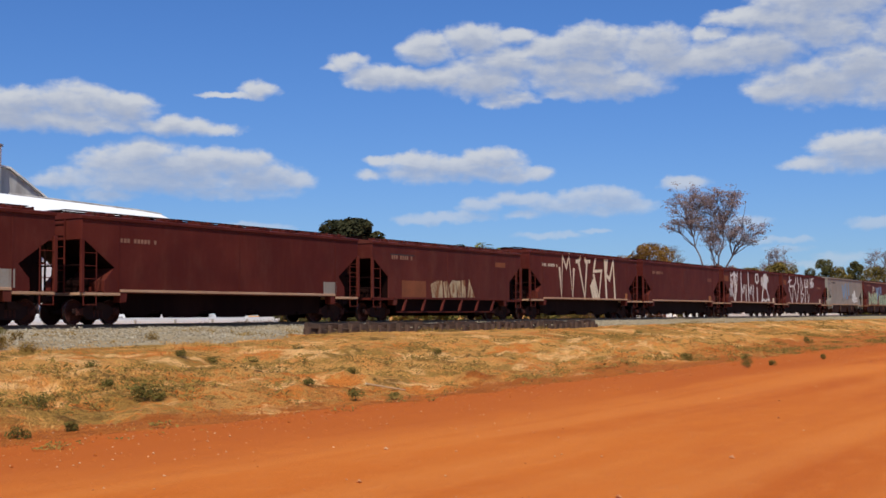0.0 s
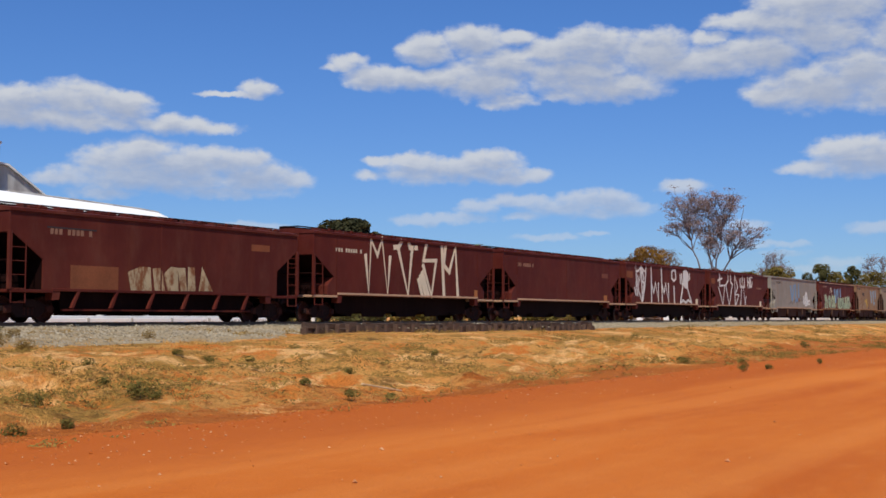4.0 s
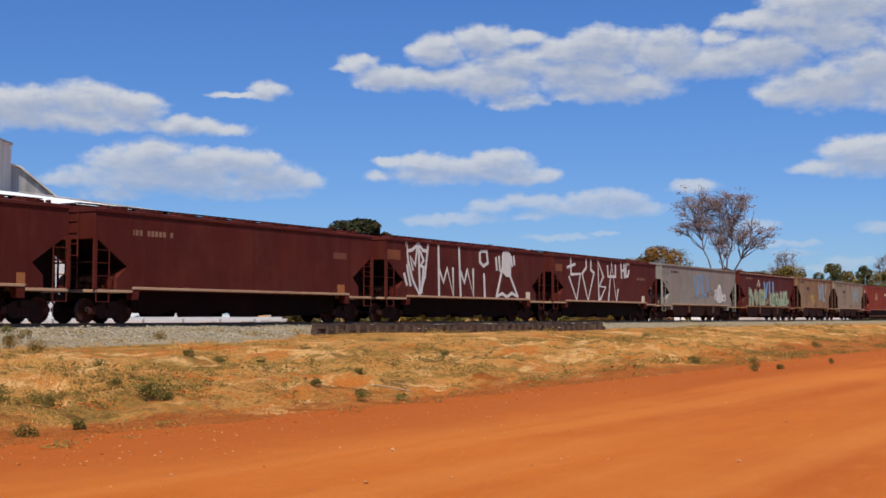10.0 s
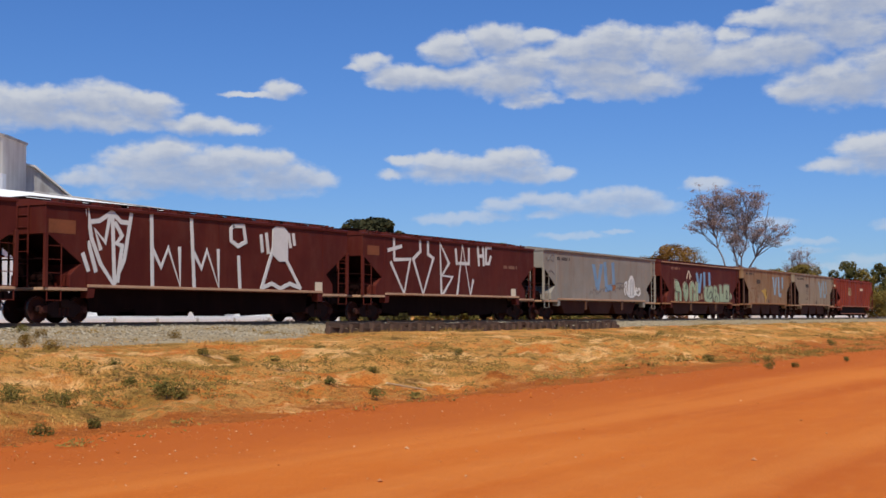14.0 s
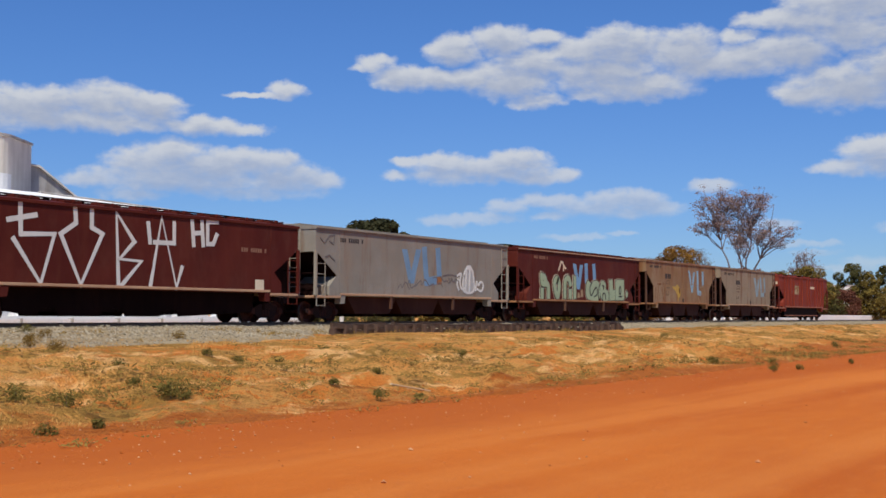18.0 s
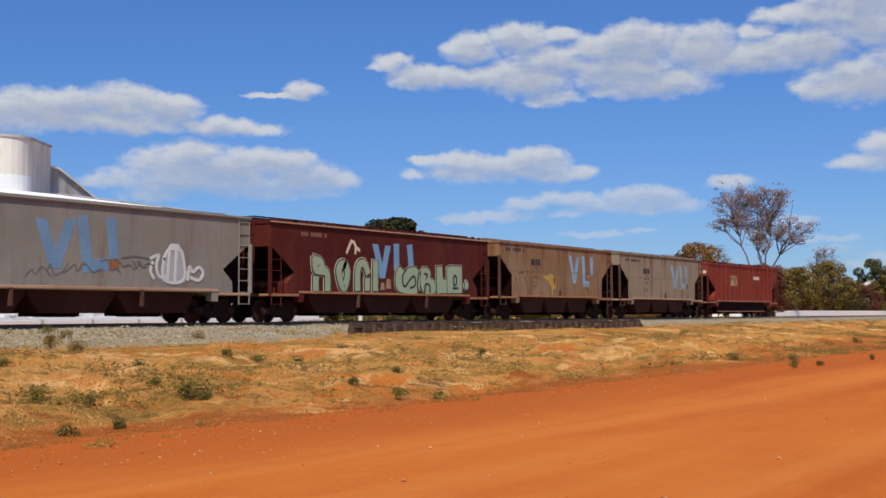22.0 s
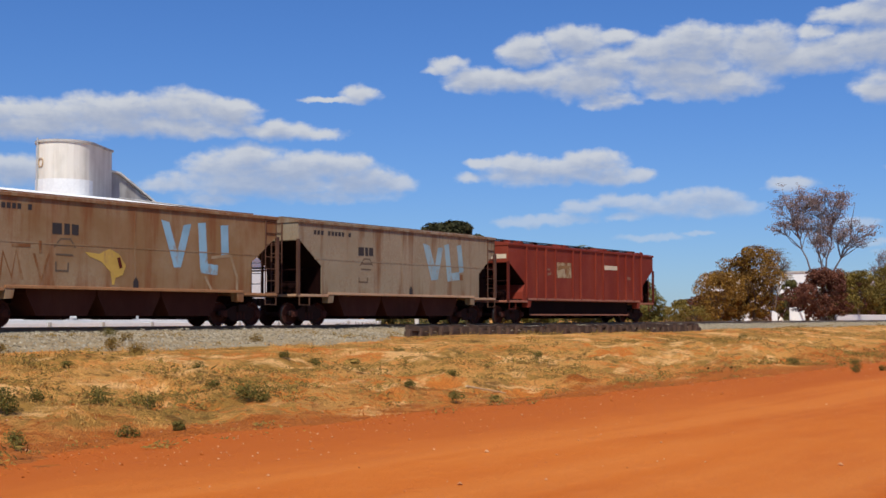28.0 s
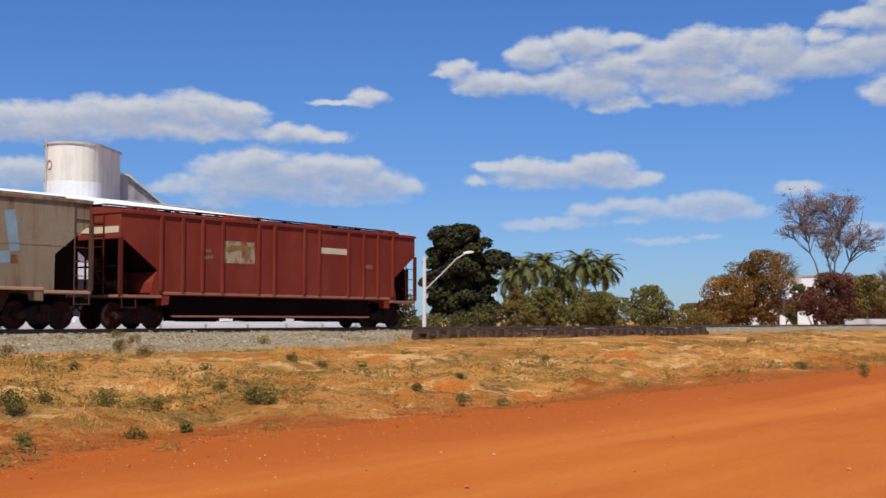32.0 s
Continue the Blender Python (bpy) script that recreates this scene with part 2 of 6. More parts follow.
BROWN = painted_steel("oxide_paint", (0.075, 0.0112, 0.0074), (0.105, 0.0180, 0.0110), gloss=0.14, rust=(0.12, 0.030, 0.014), rusting=0.3, dusty=0.07)
BROWN_DARK = painted_steel("dark_oxide_paint", (0.080, 0.0142, 0.0096), (0.115, 0.0235, 0.0148), gloss=0.14, rust=(0.13, 0.035, 0.015), rusting=0.35, dusty=0.08)
RED = painted_steel("red_paint", (0.185, 0.026, 0.014), (0.235, 0.040, 0.021), gloss=0.16, rust=(0.12, 0.030, 0.016), rusting=0.22, dusty=0.07)
GREY = painted_steel("grey_paint", (0.235, 0.21, 0.17), (0.295, 0.265, 0.22), rust=(0.19, 0.10, 0.055), rusting=0.65, dusty=0.3)
BEIGE = painted_steel("beige_paint", (0.235, 0.130, 0.055), (0.325, 0.240, 0.145), rust=(0.20, 0.072, 0.022), rusting=0.9, dusty=0.3, eave=0.075)
STONE_GREY = painted_steel("pale_grey_paint", (0.250, 0.190, 0.118), (0.325, 0.265, 0.180), rust=(0.17, 0.082, 0.036), rusting=0.95, dusty=0.3, eave=0.055)
SILL = painted_steel("dusty_sill", (0.42, 0.24, 0.14), (0.50, 0.31, 0.19), rusting=0.35, dusty=0.4)
# dark steel whose near-black base also holds the shade beneath the wagons
UNDER = painted_steel("shaded_underframe", (0.0085, 0.0032, 0.0030), (0.014, 0.0052, 0.0044), gloss=0.03, rust=(0.035, 0.012, 0.007), rusting=0.2, dusty=0.015)
UNDER_RED = painted_steel("red_brown_bays", (0.045, 0.0130, 0.0085), (0.066, 0.020, 0.013), gloss=0.08, rust=(0.08, 0.026, 0.012), rusting=0.35, dusty=0.05)
RUSTY_POST = painted_steel("rusty_post", (0.07, 0.030, 0.018), (0.11, 0.050, 0.028), rusting=0.4, dusty=0.15)
IRON = plain("cast_iron", (0.026, 0.013, 0.012), 0.85, 0.0, 0.3, 8.0, 0.3, 0.1)
TREAD = plain("bright_tread", (0.30, 0.25, 0.22), 0.35, 0.9, 0.15, 8.0, 0.05)
RUSTY = plain("rusty_wheel", (0.062, 0.021, 0.016), 0.85, 0.0, 0.3, 8.0, 0.3, 0.1)
RAIL_STEEL = plain("rail_steel", (0.16, 0.10, 0.07), 0.45, 0.6, 0.2, 8.0, 0.1)
WHITE_PAINT = plain("white_spray", (0.62, 0.60, 0.56), 0.8, 0.0, 0.15, 6.0, 0.05)
CREAM_PAINT = plain("cream_spray", (0.66, 0.56, 0.40), 0.8, 0.0, 0.2, 6.0, 0.05)
BLUE_PAINT = plain("faded_blue_paint", (0.17, 0.32, 0.48), 0.75, 0.0, 0.2, 6.0, 0.05)
ORANGE_PAINT = plain("orange_patch", (0.34, 0.125, 0.04), 0.75, 0.0, 0.25, 6.0, 0.05)
GREEN_PAINT = plain("pale_green_spray", (0.32, 0.40, 0.255), 0.75, 0.0, 0.2, 6.0, 0.05)
DARK_PAINT = plain("dark_lettering", (0.035, 0.028, 0.028), 0.75, 0.0, 0.2, 6.0, 0.05)
FAINT_LINE = plain("faint_lines", (0.125, 0.085, 0.055), 0.8, 0.0, 0.3, 6.0, 0.05)
FADED_MARK = plain("faded_lettering", (0.24, 0.12, 0.075), 0.8, 0.0, 0.3, 6.0, 0.05)
RUST_PATCH = plain("rust_patch", (0.195, 0.060, 0.023), 0.85, 0.0, 0.4, 8.0, 0.1)
BROWN_PATCH = plain("brown_patch", (0.16, 0.05, 0.03), 0.8, 0.0, 0.3, 8.0, 0.1)


def peeling(name, colour, under, cover, scale=2.2, stretch=(1.0, 1.0, 0.45)):
    """Thin old paint: the sheet shows through where it has worn off."""

    def build(n, at, shader):
        worn = n.noise(at, scale, 5.0, 0.68, stretch)
        grain = n.noise(at, 18.0, 4.0, 0.6)
        lost = n.ramp(n.math("MULTIPLY_ADD", grain, 0.18, worn), cover, cover + 0.20)
        tone = n.mix(n.ramp(n.noise(at, 0.9, 3.0), 0.4, 0.65), colour, tuple(c * 0.82 for c in colour))
        n.put(shader, "Base Color", n.mix(lost, tone, under))
        n.put(shader, "Roughness", 0.8)
        n.put(shader, "Specular IOR Level", 0.2)
        relief(n, shader, grain, 0.1)

    return material(name, build)


PEELED_BLUE = peeling("peeled_blue", (0.25, 0.42, 0.54), (0.27, 0.19, 0.115), 0.60)
GHOST_BLUE = peeling("ghost_blue", (0.26, 0.37, 0.42), (0.29, 0.235, 0.16), 0.60)
PEELED_CREAM = peeling("peeled_cream", (0.44, 0.34, 0.20), (0.20, 0.075, 0.03), 0.52, 3.0)
OLD_YELLOW = peeling("old_yellow", (0.52, 0.33, 0.075), (0.33, 0.19, 0.08), 0.60)
FADED_RUST = peeling("faded_rust", (0.21, 0.085, 0.032), (0.27, 0.165, 0.085), 0.56)
SMEAR = peeling("pale_smear", (0.36, 0.26, 0.16), (0.27, 0.18, 0.10), 0.52)
WORN_CREAM = plain("worn_cream_paint", (0.50, 0.42, 0.30), 0.85, 0.0, 0.5, 9.0, 0.1)
FADED_BLUE = plain("very_faded_blue", (0.165, 0.27, 0.39), 0.8, 0.0, 0.3, 6.0, 0.05)
WORN_GREY = plain("worn_pale_grey", (0.42, 0.41, 0.39), 0.8, 0.0, 0.3, 8.0, 0.05)
SCRAWL = plain("scrawl", (0.16, 0.14, 0.13), 0.8, 0.0, 0.3, 6.0, 0.05)
SIGN_BROWN = plain("sign_brown", (0.24, 0.13, 0.05), 0.8, 0.0, 0.3, 6.0, 0.05)
GREY_POST = plain("pale_post_paint", (0.30, 0.26, 0.20), 0.7, 0.0, 0.25, 6.0, 0.1)
SILL_OCHRE = plain("ochre_sill", (0.34, 0.16, 0.07), 0.85, 0.0, 0.35, 8.0, 0.1)
SILL_RED = plain("red_sill", (0.34, 0.13, 0.08), 0.85, 0.0, 0.35, 8.0, 0.1)
WHITEWASH = plain("whitewash", (0.82, 0.81, 0.78), 0.85, 0.0, 0.12, 2.0, 0.2)
PALE_RUBBLE = plain("pale_rubble", (0.66, 0.65, 0.63), 0.9, 0.0, 0.35, 9.0, 0.5)
GALVANISED = plain("galvanised_steel", (0.50, 0.50, 0.48), 0.5, 0.3, 0.15, 6.0, 0.05)
OLD_WOOD = plain("old_sleeper_wood", (0.075, 0.044, 0.028), 0.9, 0.0, 0.6, 14.0, 0.9)
POST_WOOD = plain("weathered_post_wood", (0.092, 0.054, 0.036), 0.9, 0.0, 0.55, 12.0, 0.9)
BARK = plain("bark", (0.13, 0.095, 0.07), 0.9, 0.0, 0.35, 10.0, 0.6)


def stained_wall(name, colour, stain, amount):
    def build(n, at, shader):
        runs = n.noise(at, 0.9, 6.0, 0.65, (1.0, 1.0, 0.12))
        blot = n.noise(at, 0.35, 5.0, 0.6)
        col = n.mix(n.math("MULTIPLY", n.ramp(n.math("ADD", runs, n.math("MULTIPLY", blot, 0.6)), 0.7, 1.0), amount), colour, stain)
        n.put(shader, "Base Color", col)
        n.put(shader, "Roughness", 0.9)
        relief(n, shader, n.noise(at, 6.0, 5.0), 0.3)

    return material(name, build)


TANK_WALL = stained_wall("tank_wall", (0.76, 0.71, 0.61), (0.44, 0.38, 0.29), 0.5)
ROUGH_WALL = stained_wall("rough_wall", (0.50, 0.47, 0.42), (0.25, 0.22, 0.19), 0.8)


def leaves(name, colour, other):
    def build(n, at, shader):
        isle = n.tree.nodes.new("ShaderNodeNewGeometry").outputs["Random Per Island"]
        col = n.mix(isle, colour, other)
        col = n.mix(n.ramp(n.noise(at, 0.5, 3.0), 0.4, 0.7), col, colour)
        n.put(shader, "Base Color", col)
        n.put(shader, "Roughness", 0.75)
        n.put(shader, "Specular IOR Level", 0.12)

    return material(name, build)


def soil(name, stops):
    """Ground: stops are two soils, and what is strewn on them."""
    first, second, third, size = stops

    def build(n, at, shader):
        big = n.noise(at, 0.16, 6.0, 0.6, (0.45, 1.0, 1.0), 0.4)
        mid = n.noise(at, 1.3, 5.0, 0.65)
        small = n.noise(at, size, 5.0, 0.7)
        col = n.mix(n.ramp(big, 0.35, 0.65), first, second)
        col = n.mix(n.math("MULTIPLY", n.ramp(n.math("ADD", mid, n.math("MULTIPLY", small, 0.5)), 0.68, 0.92), 0.7), col, third)
        n.put(shader, "Base Color", col)
        n.put(shader, "Roughness", 0.95)
        n.put(shader, "Specular IOR Level", 0.1)
        relief(n, shader, n.math("ADD", mid, n.math("MULTIPLY", small, 0.6)), 0.7, 0.05)

    return material(name, build)




def road_dirt(n, at, shader):
    """Packed red earth: worn lanes along the road, loose lighter dust, small grit."""
    lanes = n.noise(at, 0.75, 3.0, 0.5, (0.035, 1.0, 1.0), 0.3)
    wide = n.noise(at, 0.22, 5.0, 0.6, (0.4, 1.0, 1.0), 0.5)
    mid = n.noise(at, 2.6, 7.0, 0.70, (0.5, 1.0, 1.0))
    grit = n.noise(at, 22.0, 4.0, 0.75)
    col = n.mix(n.ramp(wide, 0.36, 0.64), (0.55, 0.143, 0.020), (0.47, 0.106, 0.014))
    col = n.mix(n.math("MULTIPLY", n.ramp(lanes, 0.42, 0.60), 0.55), col, (0.62, 0.192, 0.036))
    col = n.mix(n.math("MULTIPLY", n.ramp(n.math("ADD", mid, n.math("MULTIPLY", grit, 0.35)), 0.64, 0.90), 0.28), col, (0.64, 0.215, 0.048))
    col = n.mix(n.math("MULTIPLY", n.ramp(grit, 0.57, 0.74), 0.45), col, (0.30, 0.075, 0.016))
    axes = n.tree.nodes.new("ShaderNodeSeparateXYZ")
    n.put(axes, 0, at)
    verge = n.math("MULTIPLY_ADD", n.math("ADD", wide, mid), 2.4, axes.outputs[1])
    col = n.mix(n.math("MULTIPLY", n.ramp(verge, 10.4, 13.2), 0.85), col, (0.43, 0.098, 0.015))
    n.put(shader, "Base Color", col)
    n.put(shader, "Roughness", 0.95)
    n.put(shader, "Specular IOR Level", 0.1)
    relief(n, shader, n.math("ADD", n.math("MULTIPLY", mid, 1.2), n.math("ADD", n.math("MULTIPLY", lanes, 1.0), n.math("MULTIPLY", grit, 0.35))), 0.7, 0.06)


ROAD_DIRT = material("red_dirt_road", road_dirt)


def bank_soil(n, at, shader):
    """Eroded orange earth with washed-out pale runs and parched grass in streaks and patches."""
    wide = n.noise(at, 0.26, 6.0, 0.62, (0.55, 1.0, 1.0), 0.6)
    mid = n.noise(at, 0.95, 6.0, 0.66, (0.6, 1.0, 1.0), 0.5)
    small = n.noise(at, 5.0, 5.0, 0.72)
    tiny = n.noise(at, 24.0, 4.0, 0.7)
    mixed = n.math("ADD", mid, n.math("MULTIPLY", n.math("SUBTRACT", small, 0.5), 0.45))
    col = n.mix(n.ramp(wide, 0.42, 0.58), (0.62, 0.192, 0.034), (0.70, 0.305, 0.076))
    col = n.mix(n.math("MULTIPLY", n.ramp(mixed, 0.42, 0.52), 0.85), col, (0.62, 0.315, 0.084))
    turf = n.math("ADD", n.noise(at, 0.50, 5.0, 0.62, (0.55, 1.0, 1.0), 0.8), n.math("MULTIPLY", n.math("SUBTRACT", small, 0.5), 0.5))
    col = n.mix(n.math("MULTIPLY", n.ramp(turf, 0.49, 0.60), 0.85), col, (0.33, 0.180, 0.040))
    col = n.mix(n.math("MULTIPLY", n.ramp(mixed, 0.555, 0.645), 0.85), col, (0.150, 0.082, 0.020))
    washed = n.noise(at, 0.62, 6.0, 0.68, (0.6, 1.0, 1.0), 0.4)
    col = n.mix(n.math("MULTIPLY", n.ramp(washed, 0.535, 0.625), 0.85), col, (0.90, 0.50, 0.185))
    col = n.mix(n.math("MULTIPLY", n.ramp(tiny, 0.50, 0.72), 0.5), col, (0.22, 0.095, 0.024))
    axes = n.tree.nodes.new("ShaderNodeSeparateXYZ")
    n.put(axes, 0, at)
    east = n.ramp(axes.outputs[0], 30.0, 75.0, 0.0, 5.0)
    verge = n.math("MULTIPLY_ADD", n.math("ADD", mid, wide), -5.5, n.math("SUBTRACT", n.math("ADD", axes.outputs[1], 5.5), east))
    col = n.mix(n.math("MULTIPLY", n.ramp(verge, 14.9, 13.2), 0.85), col, (0.46, 0.115, 0.018))
    n.put(shader, "Base Color", col)
    n.put(shader, "Roughness", 0.95)
    n.put(shader, "Specular IOR Level", 0.1)
    relief(n, shader, n.math("ADD", n.math("MULTIPLY", mid, 2.4), n.math("ADD", n.math("MULTIPLY", small, 1.2), n.math("MULTIPLY", tiny, 0.4))), 1.0, 0.13)


BANK_SOIL = material("dry_bank_soil", bank_soil)
BALLAST = soil("ballast_bed", ((0.30, 0.235, 0.14), (0.27, 0.19, 0.10), (0.38, 0.315, 0.20), 14.0))

# ---- mesh helpers ----


def box(bm, x0, x1, y0, y1, z0, z1):
    v = [bm.verts.new(p) for p in ((x0, y0, z0), (x1, y0, z0), (x1, y1, z0), (x0, y1, z0), (x0, y0, z1), (x1, y0, z1), (x1, y1, z1), (x0, y1, z1))]
    for f in ((3, 2, 1, 0), (4, 5, 6, 7), (0, 1, 5, 4), (1, 2, 6, 5), (2, 3, 7, 6), (3, 0, 4, 7)):
        bm.faces.new([v[i] for i in f])
    return v


def prism(bm, outline, y0, y1):
    """A solid with the outline (x, z), counter-clockwise as seen from -y, from y0 to y1."""
    near, far = [bm.verts.new((x, y0, z)) for x, z in outline], [bm.verts.new((x, y1, z)) for x, z in outline]
    bm.faces.new(near), bm.faces.new(far[::-1])
    for i in range(len(outline)):
        j = (i + 1) % len(outline)
        bm.faces.new((near[j], near[i], far[i], far[j]))


def rod(bm, a, b, r0, r1=None, sides=8):
    """A round bar from a to b."""
    a, b, r1 = Vector(a), Vector(b), r0 if r1 is None else r1
    way = (b - a).normalized()
    side = way.orthogonal().normalized()
    up = way.cross(side)
    rings = []
    for at, r in ((a, r0), (b, r1)):
        rings.append([bm.verts.new(at + (side * math.cos(k * math.tau / sides) + up * math.sin(k * math.tau / sides)) * r) for k in range(sides)])
    for k in range(sides):
        j = (k + 1) % sides
        bm.faces.new((rings[0][k], rings[0][j], rings[1][j], rings[1][k]))
    bm.faces.new(rings[0][::-1]), bm.faces.new(rings[1])


def disc(bm, centre, rings, sides=28):
    """Turned round the y axis: rings of (y, radius) about the centre."""
    c, loops = Vector(centre), []
    for y, r in rings:
        loops.append([bm.verts.new(c + Vector((math.cos(k * math.tau / sides) * r, y, math.sin(k * math.tau / sides) * r))) for k in range(sides)])
    for a, b in zip(loops, loops[1:]):
        for k in range(sides):
            j = (k + 1) % sides
            bm.faces.new((a[k], a[j], b[j], b[k]))
    bm.faces.new(loops[0][::-1]), bm.faces.new(loops[-1])


def mesh_of(name, bm, mat, bevel=0.0, smooth=False):
    if bevel:
        bmesh.ops.bevel(bm, geom=list(bm.edges), offset=bevel, segments=1, affect="EDGES", clamp_overlap=True)
    bmesh.ops.recalc_face_normals(bm, faces=bm.faces)
    data = bpy.data.meshes.new(name)
    bm.to_mesh(data)
    bm.free()
    data.materials.append(mat)
    if smooth:
        data.shade_smooth()
    return data


def part(name, bm, mat, parent=None, label="", bevel=0.0, smooth=False, at=None):
    """A bmesh, or a mesh made before, as one object under its thing."""
    ob = new(name, mesh_of(name, bm, mat, bevel, smooth) if isinstance(bm, bmesh.types.BMesh) else bm)
    ob.parent = parent
    if at is not None:
        ob.matrix_basis = at
    return tagged(ob, label)


def thing(name, m, label, category, group="", kind=""):
    ob = new(name)
    ob.matrix_basis = m
    return tagged(ob, label, category, group, kind)


def fbm(x, y, scale, octaves=4):
    return noise.fractal(Vector((x * scale, y * scale, 3.7)), 1.0, 2.0, octaves)


# ---- the ground ----
RAIL_TOP = 1.32          # the rails' heads over the road
TRACK_Y = 31.4           # the track's centre line, along x
ROAD_EDGE = 12.5


def smooth(t):
    t = min(1.0, max(0.0, t))
    return t * t * (3 - 2 * t)


def bank_height(x, y):
    """The bank between the road and the track, and the land beyond."""
    edge = ROAD_EDGE + 0.5 * fbm(x, 0.0, 0.12) + 0.45 * fbm(x, y, 0.5) + 5.0 * smooth((x - 30.0) / 45.0)      # the bare verge widens to the east
    z = -0.14 + 0.14 * smooth((y - edge + 2.4) / 2.6) + 0.05 * fbm(x * 0.5, y, 0.7) * smooth((y - edge + 3.0) / 1.5)
    z += 0.30 * smooth((y - edge) / 4.0) + 0.62 * smooth((y - edge - 2.5) / max(4.0, 22.5 - edge))
    rough = smooth((y - edge) / 2.0) * (1.0 - 0.85 * smooth((y - 19.0) / 3.2)) * (1.0 - smooth((y - 27.0) / 2.0))
    z += rough * (0.24 * fbm(x * 0.6, y, 0.30) + 0.22 * fbm(x * 0.7, y, 0.8) + 0.06 * fbm(x, y, 2.4, 3))
    if y > 36:
        z -= 0.25 * smooth((y - 36) / 8.0)
    return z


def sheet(name, xs, ys, height, mat, label, category):
    verts = [(x, y, height(x, y)) for y in ys for x in xs]
    w = len(xs)
    faces = [(j * w + i, j * w + i + 1, (j + 1) * w + i + 1, (j + 1) * w + i) for j in range(len(ys) - 1) for i in range(w - 1)]
    data = bpy.data.meshes.new(name)
    data.from_pydata(verts, [], faces)
    data.materials.append(mat)
    data.shade_smooth()
    return tagged(new(name, data), label, category, kind="structure")


def steps(*spans):
    out = []
    for a, b, n in spans:
        out += [a + (b - a) * i / n for i in range(n)]
    return out + [spans[-1][1]]


sheet("ground", steps((-3000, -200, 8), (-200, -10, 38), (-10, 0, 25), (0, 60, 300), (60, 140, 130), (140, 400, 60), (400, 4000, 14)),
      steps((-2500, -100, 6), (-100, 9, 20), (9, 28, 125), (28, 60, 24), (60, 400, 20), (400, 4500, 10)),
      bank_height, BANK_SOIL, "dry bank of orange soil and parched grass beside the track", "ground")


def road_height(x, y):
    crown = 0.03 * fbm(x, y, 0.15) + 0.012 * fbm(x, y, 0.9)
    return crown - 0.10 * smooth((y - 12.2) / 1.2)


sheet("road", steps((-1500, -40, 20), (-40, 80, 160), (80, 1500, 40)), steps((-9.0, 0.0, 18), (0.0, 13.6, 54)),
      road_height, ROAD_DIRT, "wide unpaved road of red-orange dirt", "dirt road")

# ---- the train: twelve hopper wagons rolling towards -x ----
WHEEL_R, HALF, GAP = 0.41, 1.40, 1.10


def wheelset_mesh():
    bm = bmesh.new()
    for s in (-1, 1):
        y = s * 0.535
        disc(bm, (0, 0, 0), [(y - s * 0.065, 0.44), (y - s * 0.035, 0.44), (y - s * 0.03, WHEEL_R), (y + s * 0.065, WHEEL_R - 0.006),
                             (y + s * 0.065, 0.34), (y + s * 0.02, 0.31), (y + s * 0.02, 0.15), (y + s * 0.075, 0.12), (y + s * 0.075, 0.05)])
    rod(bm, (0, -0.83, 0), (0, 0.83, 0), 0.075, sides=12)
    for s in (-1, 1):
        for k in range(6):
            a = k * math.tau / 6
            rod(bm, (0.2 * math.cos(a), s * 0.55, 0.2 * math.sin(a)), (0.2 * math.cos(a), s * 0.565, 0.2 * math.sin(a)), 0.035, sides=6)
    data = mesh_of("wheelset", bm, RUSTY)
    data.materials.append(TREAD)
    for f in data.polygons:      # the worn running surface
        d = math.hypot(f.center.x, f.center.z)
        if 0.39 < d < 0.42 and abs(f.normal.y) < 0.5:
            f.material_index = 1
    return data


def side_frame_mesh():
    bm = bmesh.new()
    arch = [(-1.05, 0.36), (-0.62, 0.34), (-0.42, 0.16), (0.42, 0.16), (0.62, 0.34), (1.05, 0.36), (1.05, 0.50), (0.60, 0.56), (0.36, 0.70), (-0.36, 0.70), (-0.60, 0.56), (-1.05, 0.50)]
    prism(bm, arch, -0.06, 0.06)
    return mesh_of("side_frame", bm, IRON, 0.015)


def axle_box_mesh():
    bm = bmesh.new()
    box(bm, -0.14, 0.14, -0.09, 0.09, 0.30, 0.54)
    disc(bm, (0, 0, WHEEL_R), [(-0.13, 0.07), (-0.125, 0.10), (-0.08, 0.11), (0.08, 0.11)], 14)
    return mesh_of("axle_box", bm, RUSTY)


def spring_mesh():
    bm = bmesh.new()
    for k in range(3):
        for z in range(5):
            rod(bm, (-0.16 + 0.16 * k, 0, 0.24 + 0.048 * z), (-0.16 + 0.16 * k, 0, 0.272 + 0.048 * z), 0.065, sides=8)
    return mesh_of("spring_group", bm, RUSTY)


def bolster_mesh():
    bm = bmesh.new()
    box(bm, -0.19, 0.19, -0.95, 0.95, 0.48, 0.74)
    return mesh_of("bolster", bm, IRON, 0.02)


def brake_mesh():
    bm = bmesh.new()
    box(bm, -0.05, 0.05, -0.72, 0.72, 0.30, 0.42)
    for s in (-1, 1):
        box(bm, -0.06, 0.06, s * 0.535 - 0.06, s * 0.535 + 0.06, 0.25, 0.52)
    return mesh_of("brake_beam", bm, IRON)


def coupler_mesh():
    bm = bmesh.new()
    box(bm, -0.10, 0.66, -0.09, 0.09, 0.74, 0.94)
    outline = [(0.34, 0.70), (0.53, 0.70), (0.53, 0.98), (0.34, 0.98)]
    prism(bm, outline, -0.17, 0.17)
    return mesh_of("coupler", bm, IRON, 0.02)


